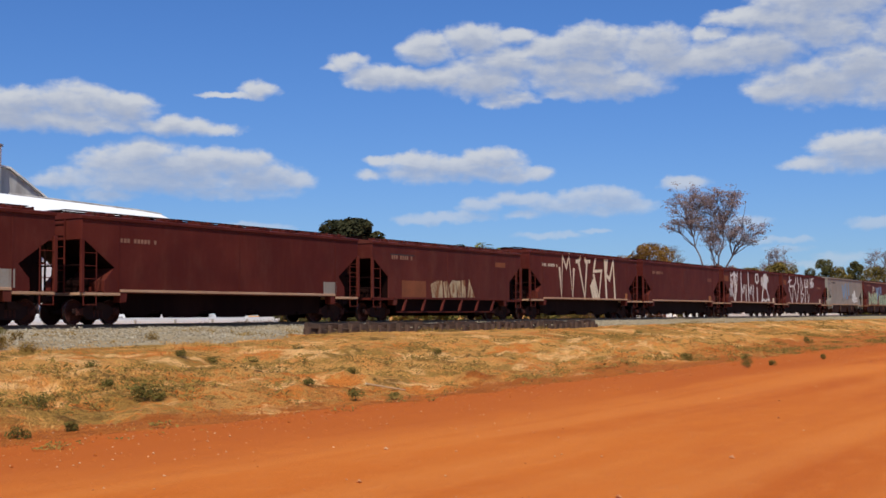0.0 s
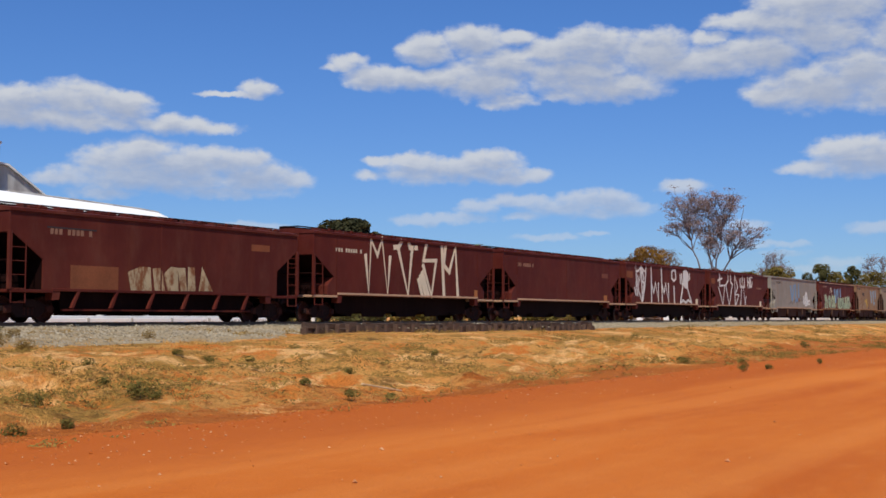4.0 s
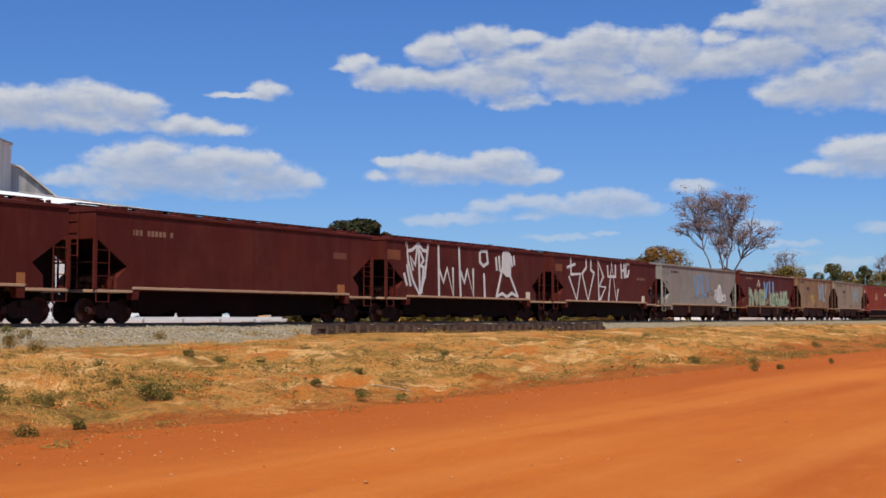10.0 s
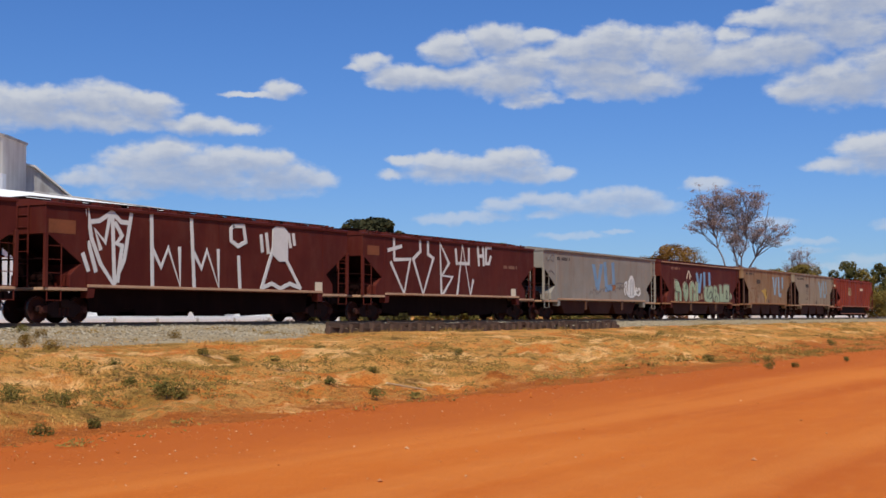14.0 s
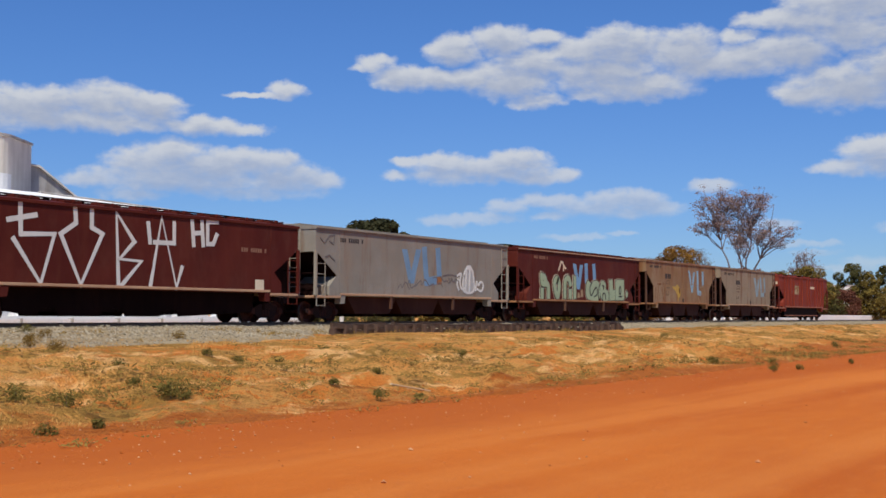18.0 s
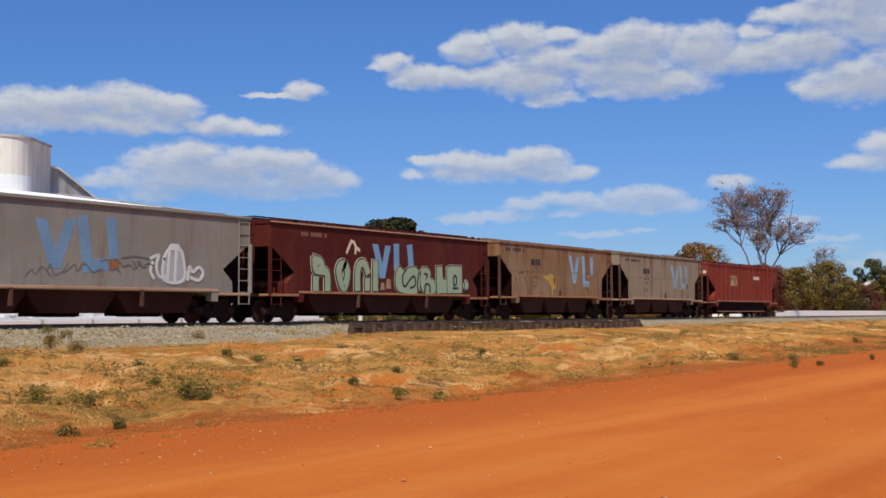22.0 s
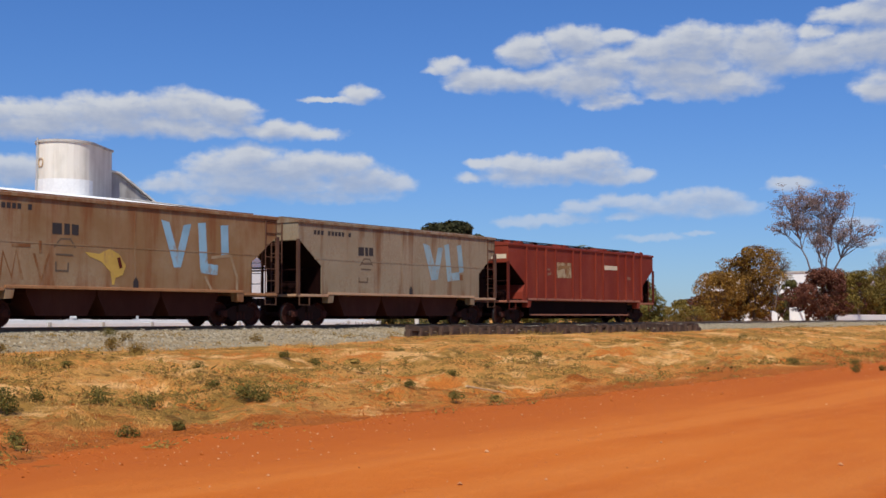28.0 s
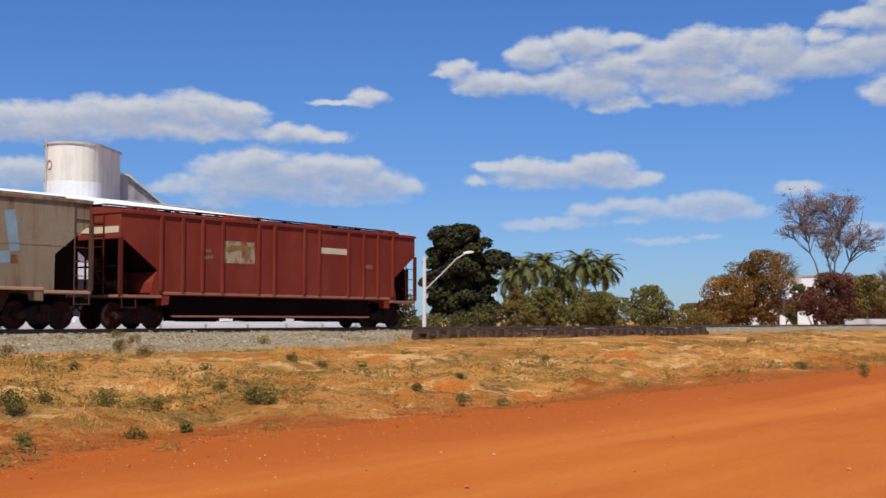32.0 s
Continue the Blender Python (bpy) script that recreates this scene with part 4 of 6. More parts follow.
W5 = brown_wagon(91.62, 108.15, "oxide-brown hopper wagon with white shield and bell graffiti")
strokes(W5, [[(-6.09, 3.58), (-5.91, 2.7), (-5.52, 1.89), (-4.94, 1.22), (-4.51, 2.06), (-4.23, 3.57)], [(-6.01, 3.21), (-5.59, 3.27), (-5.07, 3.58), (-4.67, 3.29), (-4.28, 3.28)], [(-5.05, 3.58), (-4.92, 1.28)], [(-5.53, 2.37), (-5.77, 2.98), (-5.34, 2.59), (-5.16, 3.44)], [(-4.92, 3.24), (-4.62, 2.84), (-4.86, 2.58), (-4.61, 2.52), (-4.79, 1.35)], [(-6.04, 2.56), (-5.72, 1.66)], [(-6.25, 2.17), (-6.03, 1.67)], [(-3.32, 3.59), (-3.24, 1.21)], [(-3.25, 2.47), (-2.85, 1.87), (-2.52, 2.54), (-1.93, 1.23), (-1.98, 2.56)], [(-1.42, 3.6), (-1.24, 1.2)], [(-1.25, 2.4), (-0.89, 1.89), (-0.62, 2.54), (0.01, 1.22), (-0.04, 2.57)], [(0.76, 3.5), (1.31, 3.53), (1.44, 2.95), (1.01, 2.77), (0.64, 2.95), (0.62, 3.38), (0.76, 3.5)], [(1.05, 2.38), (1.14, 1.2)], [(2.29, 3.23), (2.38, 2.65)], [(2.6, 3.31), (2.72, 2.6)], [(3.19, 3.51), (2.96, 2.68), (2.35, 1.26)], [(3.7, 3.42), (3.79, 2.35), (4.65, 1.3)], [(2.35, 1.26), (2.93, 1.44), (3.44, 1.26), (4, 1.46), (4.65, 1.3)], [(3.91, 3.36), (4.03, 2.89)], [(4.19, 3.37), (4.27, 2.99)]], 0.15, WHITE_PAINT, "tall white graffiti with a shield and a bell")
patches(W5, [[(2.95, 3.5), (3.19, 3.67), (3.58, 3.65), (3.87, 3.45), (3.87, 2.31), (3.35, 2.29), (2.92, 2.56)]], WHITE_PAINT, "white filled bell", 0.03, "graffiti")
plate(W5, -7.61, -6.56, 2.78, 3.21, RUST_PATCH, "rusty repainted patch")
plate(W5, 5.60, 6.09, 1.17, 1.56, CREAM_PAINT, "small cream panel")

W6 = brown_wagon(108.15, 124.68, "oxide-brown hopper wagon with tall white graffiti letters")
strokes(W6, [[(-5.38, 3.58), (-5.34, 2.67)], [(-5.82, 3.07), (-4.79, 3.28)], [(-5.34, 2.67), (-4.08, 2.74), (-4.57, 1.2), (-5.61, 2.53)], [(-3.3, 3.6), (-3.26, 3.13), (-3.85, 2.76), (-3.02, 1.2), (-2.17, 2.85), (-2.62, 3.03), (-2.63, 3.58)], [(-1.46, 1.23), (-1.6, 3.58), (-0.8, 2.67), (-1.43, 2.08), (-0.48, 2.04), (-1.32, 1.23)], [(-0.2, 3.35), (-0.1, 2.7), (1.02, 2.72), (1.01, 3.43)], [(-0.06, 1.19), (0.42, 3.57), (1.16, 1.21), (1.42, 1.92)], [(1.87, 3.55), (1.97, 2.68)], [(2.36, 3.56), (2.44, 2.7)], [(1.9, 3.11), (2.4, 3.16)], [(3.16, 3.59), (2.65, 3.56), (2.66, 2.78), (2.95, 2.79), (3.13, 3.14)]], 0.16, WHITE_PAINT, "tall angular white graffiti letters")
plate(W6, -7.37, -6.50, 2.81, 3.21, RUST_PATCH, "rusty repainted patch")
plate(W6, 5.23, 5.72, 1.19, 1.59, CREAM_PAINT, "small cream panel")
lettering(W6, 4.45, 5.87, 2.60, 2.75, FADED_MARK, 11)

W7 = hopper(124.68, 141.35, "weathered grey hopper wagon with white and blue marks", GREY, roof=3.78, cut_top=2.80, foot_in=0.9, under=UNDER, bay_paint=UNDER_RED, end_paint=GREY_POST,
            roof_paint=GREY, walk_paint=GREY, ladder_paint=GREY, bays=3, skirt="open", tall=True, eave=GREY_POST, gussets=(-2.5, 2.6), hatches=0, seams=(-6.2, 6.2), sill=1.16)
lettering(W7, -6.19, -4.54, 3.26, 3.44, DARK_PAINT, 11)
strokes(W7, [[(0.12, 3.26), (0.32, 1.81), (1.05, 1.89)], [(1.26, 3.27), (1.38, 2.19)]], 0.40, FADED_BLUE, "faded blue painted mark")
patches(W7, [[(-1.68, 3.2), (-1.12, 1.70), (-0.72, 1.70), (-0.14, 3.24), (-0.56, 3.24), (-0.93, 2.25), (-1.26, 3.2)]], FADED_BLUE, "faded blue painted mark")
patches(W7, [[(1.17, 2.04), (1.59, 2.05), (1.59, 1.72), (1.17, 1.71)]], ORANGE_PAINT, "orange dot", 0.006)
patches(W7, [[(3.45, 1.38), (4.55, 1.38), (4.48, 2.15), (4.35, 2.5), (3.75, 2.5), (3.55, 2.1)]], WORN_GREY, "pale grey fill of the graffiti", 0.006, "graffiti")
patches(W7, [[(3.72, 2.5), (4.32, 2.5), (4.22, 2.68), (3.86, 2.68)]], WHITE_PAINT, "white cap of the graffiti", 0.008, "graffiti")
strokes(W7, [rounded(a) for a in ([(2.95, 2.15), (3.38, 2.32), (3.18, 1.95), (3.32, 1.5), (3.62, 1.58)], [(3.05, 2.02), (2.92, 1.72), (3.1, 1.5)], [(3.55, 2.15), (3.42, 1.36), (4.6, 1.36), (4.45, 2.2), (4.34, 2.52), (3.76, 2.52), (3.55, 2.15)],
                                  [(3.80, 2.4), (3.72, 1.5)], [(4.12, 2.45), (4.06, 1.42)], [(4.66, 1.48), (4.74, 2.0), (4.86, 1.68), (5.2, 1.98), (5.44, 1.7), (5.2, 1.42), (4.82, 1.55)])], 0.11, WHITE_PAINT, "white sprayed block graffiti", 0.012)
rnd = random.Random(31)
scrawls = []
for k in range(7):      # loops of a thin scribble along the foot of the side
    x = -1.9 + 0.68 * k
    scrawls.append(rounded([(x + rnd.uniform(-0.1, 0.1) + 0.16 * i, 1.62 + 0.05 * k + rnd.uniform(-0.24, 0.24)) for i in range(6)]))
scrawls += [[(1.7, 2.12), (2.2, 2.2), (2.9, 2.14)], [(2.4, 1.95), (2.75, 1.85)], [(-7.49, 3.37), (-7.24, 3.19), (-6.9, 3.48), (-6.55, 3.54), (-6.63, 3.16), (-6.89, 3.28)], [(-7.14, 2.62), (-6.89, 2.7), (-6.53, 2.48)]]
strokes(W7, scrawls, 0.045, SCRAWL, "thin dark scrawls", 0.006)

W8 = hopper(141.35, 158.11, "brown hopper wagon with pale green outlined graffiti", BROWN, roof=3.74, cut_top=2.82, bay_paint=UNDER_RED, bays=3, skirt="open", tall=True, eave=SILL, gussets=(-2.4, 2.6),
            seams=(-6.2, 6.2), sill_paint=SILL_OCHRE, sill=1.16)
lettering(W8, -6.04, -4.45, 3.30, 3.46, FADED_MARK, 11)
strokes(W8, [[(0.27, 3.16), (0.3, 2.26)], [(1.28, 3.17), (1.39, 2.33)]], 0.40, BLUE_PAINT, "blue painted mark")
patches(W8, [[(-1.45, 3.2), (-0.92, 1.78), (-0.56, 1.78), (-0.14, 3.17), (-0.54, 3.17), (-0.74, 2.4), (-1.05, 3.2)]], BLUE_PAINT, "blue painted mark")
GREEN_LINES = [[(-5.24, 2.41), (-4.85, 2.33), (-4.8, 2.03), (-4.45, 1.9), (-4.45, 1.29)], [(-5.24, 2.41), (-5.23, 1.98), (-4.8, 1.99)], [(-5.19, 1.68), (-5.19, 1.28)], [(-3.5, 2.37), (-3.13, 2.07), (-3.31, 1.34), (-3.54, 1.34), (-3.82, 2.05), (-3.5, 2.37)], [(-1.83, 2.01), (-2.03, 2.39), (-2.37, 2.34), (-2.51, 2.06), (-2.51, 1.32)], [(-1.85, 1.68), (-1.85, 1.33)], [(-1.28, 2.42), (-1.28, 1.34)]]
GREEN_LINES = [rounded(s[:-1], True) + rounded(s[:-1], True)[:1] if s[0] == s[-1] else rounded(s) for s in GREEN_LINES]
strokes(W8, GREEN_LINES, 0.49, WORN_CREAM, "cream outline of the graffiti", 0.012)
strokes(W8, GREEN_LINES, 0.42, DARK_PAINT, "dark outline of the graffiti", 0.030)
strokes(W8, GREEN_LINES, 0.31, GREEN_PAINT, "pale green graffiti letters", 0.048)
GREEN_SHAPES = [rounded([(0.17, 1.4), (0.20, 2.05), (0.45, 2.38), (0.8, 2.1), (1.15, 2.28), (1.6, 2.34), (1.95, 2.2), (2.05, 1.9), (1.98, 1.18), (1.3, 1.15), (0.5, 1.2)], True),
                rounded([(2.08, 1.18), (2.08, 2.28), (2.6, 2.36), (2.92, 2.1), (2.75, 1.85), (3.15, 1.8), (3.30, 1.5), (3.25, 1.16)], True),
                [(3.37, 1.2), (3.35, 2.4), (3.80, 2.42), (3.86, 1.82), (4.18, 1.84), (4.20, 1.22)], [(4.26, 1.22), (4.2, 2.36), (4.5, 2.46), (5.46, 2.46), (5.48, 1.24)],
                rounded([(5.68, 1.6), (5.85, 1.86), (6.08, 1.68), (5.98, 1.42), (5.76, 1.4)], True)]
strokes(W8, [s + s[:1] for s in GREEN_SHAPES], 0.15, WORN_CREAM, "cream outline of the graffiti", 0.010)
strokes(W8, [s + s[:1] for s in GREEN_SHAPES], 0.10, DARK_PAINT, "dark outline of the graffiti", 0.026)
patches(W8, GREEN_SHAPES, GREEN_PAINT, "pale green graffiti shapes", 0.036, "graffiti")
strokes(W8, [rounded([(0.95, 2.2), (0.62, 1.9), (0.80, 1.35), (1.2, 1.75), (1.6, 2.0), (1.72, 1.5), (1.25, 1.4)]), rounded([(1.95, 2.1), (1.8, 1.6), (1.85, 1.25)]), rounded([(2.35, 2.05), (2.62, 2.05), (2.5, 1.85)]),
             rounded([(2.4, 1.25), (2.4, 1.62), (2.8, 1.6), (2.8, 1.25)]), rounded([(4.78, 1.6), (4.72, 1.9), (4.88, 2.08), (5.03, 1.9), (4.98, 1.6), (4.8, 1.6)]), [(4.70, 1.45), (5.12, 1.46)]], 0.09, DARK_PAINT, "dark lines in the graffiti", 0.040)
patches(W8, [[(-0.88, 1.3), (-0.58, 1.3), (-0.62, 1.58), (-0.82, 1.62)], [(-0.48, 1.36), (-0.12, 1.36), (-0.16, 1.74), (-0.42, 1.78)]], SMEAR, "beige sprayed blobs", 0.008, "graffiti")
strokes(W8, [[(-3.19, 2.77), (-2.88, 3.24), (-2.7, 3.21), (-2.56, 3.01), (-2.34, 2.9)], [(-2.59, 3.01), (-2.61, 2.76)]], 0.13, CREAM_PAINT, "small cream sprayed figure")

W9 = hopper(158.11, 171.89, "rust-streaked beige hopper wagon with a blue mark", BEIGE, roof=3.82, cut_top=3.10, knee_in=1.28, knee=2.20, foot_in=1.28, bay_paint=UNDER_RED, bays=3, skirt="open", tall=True,
            hatches=0, seams=(-0.05,), seam_z=2.45, roof_paint=BEIGE, sill_paint=SILL_OCHRE, step=0.06, walk_paint=BEIGE, web=0.75, end_paint=RUSTY_POST, bare_lead=True)
lettering(W9, -5.71, -3.78, 3.39, 3.55, DARK_PAINT, 11)
patches(W9, [[(-3.12, 2.74), (-2.78, 2.74), (-2.79, 3.07), (-3.12, 3.07)], [(-2.7, 2.74), (-2.5, 2.74), (-2.51, 3.07), (-2.7, 3.07)], [(-2.43, 2.75), (-2.19, 2.74), (-2.19, 3.05), (-2.44, 3.07)]], DARK_PAINT, "dark block mark", 0.006)
strokes(W9, [[(-3.03, 2.38), (-2.82, 2.61), (-2.47, 2.62), (-2.31, 2.38)], [(-2.94, 2.43), (-2.4, 2.44)], [(-2.97, 2.15), (-2.39, 2.14)], [(-2.98, 1.92), (-2.98, 1.67), (-2.56, 1.67), (-2.54, 1.9)]], 0.05, FAINT_LINE, "thin faded lines under the mark", 0.005, "painted_lines")
patches(W9, [[(-1.95, 2.26), (-1.43, 2.22), (-1.03, 2.39), (-0.67, 2.24), (-0.4, 1.9), (-0.52, 1.61), (-0.8, 1.5), (-0.84, 1.3), (-0.92, 1.29), (-0.98, 1.67), (-1.34, 1.99), (-1.79, 2.13)]], OLD_YELLOW, "yellow sprayed figure", 0.008, "graffiti")
strokes(W9, [[(-0.68, 2.1), (-0.6, 1.85)]], 0.12, BROWN, "brown eye of the figure", 0.012)
strokes(W9, [[(2.75, 3.32), (2.86, 1.92), (3.38, 1.88)], [(3.77, 3.3), (3.81, 2.5)]], 0.34, PEELED_BLUE, "pale blue painted mark")
patches(W9, [[(1.0, 3.42), (1.56, 1.90), (1.85, 1.92), (2.28, 3.36), (1.95, 3.30), (1.69, 2.4), (1.33, 3.36)]], PEELED_BLUE, "pale blue painted mark")
strokes(W9, [[(3.22, 2.29), (4.06, 2.39), (4.38, 1.67), (4.38, 1.23)], [(2.92, 1.63), (3.18, 1.24)]], 0.10, SMEAR, "pale smear", 0.006)
strokes(W9, [[(-4.85, 1.38), (-4.75, 2.15), (-4.46, 1.45), (-4.32, 2.23), (-4.11, 1.4)], [(-3.72, 2.12), (-3.47, 1.35), (-3.23, 2.14)], [(-4.44, 2.35), (-3.88, 2.36)], [(-3.52, 2.49), (-3.52, 2.19)]], 0.09, FADED_RUST, "faded rusty strokes", 0.005)

W10 = hopper(171.89, 185.97, "weathered pale grey hopper wagon with a blue mark", STONE_GREY, roof=3.82, cut_top=3.10, knee_in=1.28, knee=2.20, foot_in=1.28, bay_paint=UNDER_RED, bays=3,
             skirt="open", tall=True, hatches=0, seams=(-0.3,), seam_z=2.45, roof_paint=STONE_GREY, end_paint=RUSTY_POST, walk_paint=STONE_GREY, bare_lead=True, step=0.06)
lettering(W10, -5.64, -3.47, 3.35, 3.51, DARK_PAINT, 11)
patches(W10, [[(-3.07, 2.67), (-2.74, 2.67), (-2.74, 3), (-3.07, 3)], [(-2.66, 2.67), (-2.48, 2.67), (-2.49, 3), (-2.67, 3)], [(-2.43, 2.68), (-2.17, 2.68), (-2.18, 3), (-2.43, 3)]], DARK_PAINT, "dark block mark", 0.006)
strokes(W10, [[(-2.96, 2.3), (-2.73, 2.55), (-2.38, 2.55), (-2.23, 2.32)], [(-2.88, 2.36), (-2.31, 2.37)], [(-2.89, 2.15), (-2.33, 2.14)], [(-3.03, 1.82), (-3.03, 1.65), (-2.53, 1.65), (-2.52, 1.82)]], 0.05, FAINT_LINE, "thin faded lines under the mark", 0.005, "painted_lines")
strokes(W10, [[(2.78, 3.27), (2.98, 1.98), (3.62, 2.05)], [(3.70, 3.28), (3.86, 2.32)]], 0.34, GHOST_BLUE, "pale blue painted mark")
patches(W10, [[(1.10, 3.34), (1.68, 1.82), (2.14, 1.86), (2.52, 3.24), (2.14, 3.2), (1.93, 2.4), (1.55, 3.26)]], GHOST_BLUE, "pale blue painted mark")
patches(W10, [[(3.74, 1.88), (3.98, 1.88), (3.98, 2.12), (3.74, 2.12)]], FADED_RUST, "faded orange dot", 0.006)
for w, x in ((W9, 0.0), (W10, 0.27)):
    patches(w, [[(x - 0.10, 1.22), (x + 0.10, 1.22), (x + 0.10, 1.42), (x, 1.56), (x - 0.10, 1.42)]], DARK_PAINT, "small dark opening", 0.012)

W11 = hopper(185.97, 201.94, "red ribbed hopper wagon at the end of the train", RED, roof=3.66, cut_top=2.80, knee_in=1.48, knee=1.86, foot_in=1.22, skirt="strip", bays=3, hatches=4,
             ribs=(-5.85, -4.95, -4.1, -3.2, -1.5, -0.72, 0.83, 1.63, 3.27, 4.17, 5.04, 5.97), sill_paint=SILL_RED, end_paint=BROWN, bare_lead=True, sill=1.16)
# added near-black plate and rods fill the open rear end with shade
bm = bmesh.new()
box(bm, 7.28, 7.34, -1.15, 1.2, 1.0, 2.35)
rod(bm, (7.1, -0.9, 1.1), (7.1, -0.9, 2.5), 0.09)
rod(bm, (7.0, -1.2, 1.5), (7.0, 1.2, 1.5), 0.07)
part("brake_stand", bm, UNDER, W11, "near-black plate and rods added for shade on the rear platform")
plate(W11, -3.15, -1.66, 2.20, 2.95, PEELED_CREAM, "cream square sign")
patches(W11, [[(-3.02, 2.59), (-2.79, 2.81), (-1.77, 2.81), (-1.91, 2.61), (-2.4, 2.67), (-2.78, 2.57)], [(-2.2, 2.44), (-1.82, 2.65), (-2.01, 2.27)]], SIGN_BROWN, "brown shapes on the sign", 0.010)
plate(W11, 1.67, 3.21, 2.74, 2.96, CREAM_PAINT, "cream bar")
patches(W11, [[(4.14, 2.27), (4.73, 2.28), (4.73, 2.41), (4.14, 2.43)], [(5.05, 2.37), (5.15, 2.36), (5.15, 2.48), (5.05, 2.48)], [(-4.04, 2.27), (-3.59, 2.33), (-3.59, 2.44), (-4.05, 2.39)], [(-3.93, 2.54), (-3.69, 2.53), (-3.69, 2.62), (-3.94, 2.62)]], FADED_MARK, "faint small marks")
bm = bmesh.new()
box(bm, -7.44, -7.4, -1.30, 0.9, 2.98, 3.18)
part("painted_patch", bm, CREAM_PAINT, W11, "cream bar on the end sheet")

# ---- the track ----


def ballast_edge(x):
    wide = 22.3 + 4.2 * smooth((x - 27.0) / 9.0)
    return wide + 0.6 * fbm(x, 11.0, 0.18) + 0.3 * fbm(x, 17.0, 0.9)


def ballast_height(x, y):
    e = ballast_edge(x)
    if y < TRACK_Y:
        z = bank_height(x, y) - 0.10 + 0.13 * smooth((y - e) / 0.7)
        z += 0.22 * smooth((y - e) / max(1.0, TRACK_Y - 1.4 - e))
    else:
        z = bank_height(x, TRACK_Y) + 0.25 - 0.45 * smooth((y - 33.0) / 3.0)
    return z + 0.02 * fbm(x, y, 1.5) + 0.012 * fbm(x, y, 6.0, 2)


bed = sheet("ballast", steps((-120, 0, 60), (0, 70, 280), (70, 400, 130)), steps((20.5, 30.0, 64), (30.0, 37.5, 16)), ballast_height, BALLAST,
            "grey-beige gravel ballast under the railway track", "ballast")


def rail_mesh(x0, x1):
    bm = bmesh.new()
    outline = [(-0.06, -0.14), (0.06, -0.14), (0.06, -0.128), (0.010, -0.115), (0.010, -0.045), (0.033, -0.035), (0.033, -0.004), (0.028, 0.0), (-0.028, 0.0), (-0.033, -0.004),
               (-0.033, -0.035), (-0.010, -0.045), (-0.010, -0.115), (-0.06, -0.128)]
    a, b = [bm.verts.new((x0, y, z)) for y, z in outline], [bm.verts.new((x1, y, z)) for y, z in outline]
    for i in range(len(outline)):
        j = (i + 1) % len(outline)
        bm.faces.new((a[i], a[j], b[j], b[i]))
    return mesh_of("rail", bm, RAIL_STEEL)


track = thing("railway_track", pose(0, TRACK_Y, RAIL_TOP - 0.002), "rusty metre-gauge railway track on wooden sleepers", "railway track", kind="structure")
RAIL = rail_mesh(-120, 420)
for s in (-1, 1):
    part("rail", RAIL, None, track, "steel rail", at=pose(0, s * 0.533, 0))
bm = bmesh.new()
box(bm, -0.11, 0.11, -1.0, 1.0, -0.29, -0.142)
TIE = mesh_of("sleeper", bm, OLD_WOOD, 0.01)
for i in range(240):
    part("sleeper", TIE, None, track, at=pose(-4 + i * 0.62, random.uniform(-0.03, 0.03), 0, 0, 0, random.uniform(-1.5, 1.5)))


def scatter_stones(name, spots, mat, label, category):
    """Many small angular stones in one mesh: spots of (x, y, z, size)."""
    rnd = random.Random(7)
    verts, faces = [], []
    for x, y, z, r in spots:
        k = len(verts)
        for dx, dy, dz in ((1, 0, 0), (-0.2, 0.95, 0), (-0.8, -0.4, 0.1), (0.3, -0.9, -0.1), (0, 0, 0.8), (0.1, 0.1, -0.7)):
            verts.append((x + r * (dx + rnd.uniform(-0.3, 0.3)), y + r * (dy + rnd.uniform(-0.3, 0.3)), z + r * (dz + rnd.uniform(-0.2, 0.2))))
        faces += [(k, k + 1, k + 4), (k + 1, k + 2, k + 4), (k + 2, k + 3, k + 4), (k + 3, k, k + 4), (k + 1, k, k + 5), (k + 2, k + 1, k + 5), (k + 3, k + 2, k + 5), (k, k + 3, k + 5)]
    data = bpy.data.meshes.new(name)
    data.from_pydata(verts, [], faces)
    data.materials.append(mat)
    return tagged(new(name, data), label, category, kind="stuff")


def pebbles(name, a, b):
    def build(n, at, shader):
        isle = n.tree.nodes.new("ShaderNodeNewGeometry").outputs["Random Per Island"]
        n.put(shader, "Base Color", n.mix(isle, a, b))
        n.put(shader, "Roughness", 0.95)
        n.put(shader, "Specular IOR Level", 0.08)

    return material(name, build)


GRAVEL = pebbles("gravel", (0.19, 0.150, 0.098), (0.47, 0.405, 0.29))
PALE_STONE = pebbles("pale_stone", (0.42, 0.13, 0.03), (0.60, 0.33, 0.16))
rnd = random.Random(3)
spots = []
while len(spots) < 17000:
    x, y = rnd.uniform(4, 75) if rnd.random() < 0.75 else rnd.uniform(4, 130), rnd.uniform(21.5, 32.5)
    e = ballast_edge(x)
    if y > e + rnd.uniform(-0.5, 1.0):
        spots.append((x, y, ballast_height(x, y) + 0.005, rnd.uniform(0.022, 0.05)))
for x in range(-4, 130, 1):
    for k in range(14):
        spots.append((x + rnd.random(), TRACK_Y - rnd.uniform(0.95, 1.9), ballast_height(x, TRACK_Y - 1.4) + rnd.uniform(0.0, 0.05), rnd.uniform(0.025, 0.05)))
scatter_stones("ballast_stones", spots, GRAVEL, "loose grey and beige ballast stones", "gravel")
spots = []
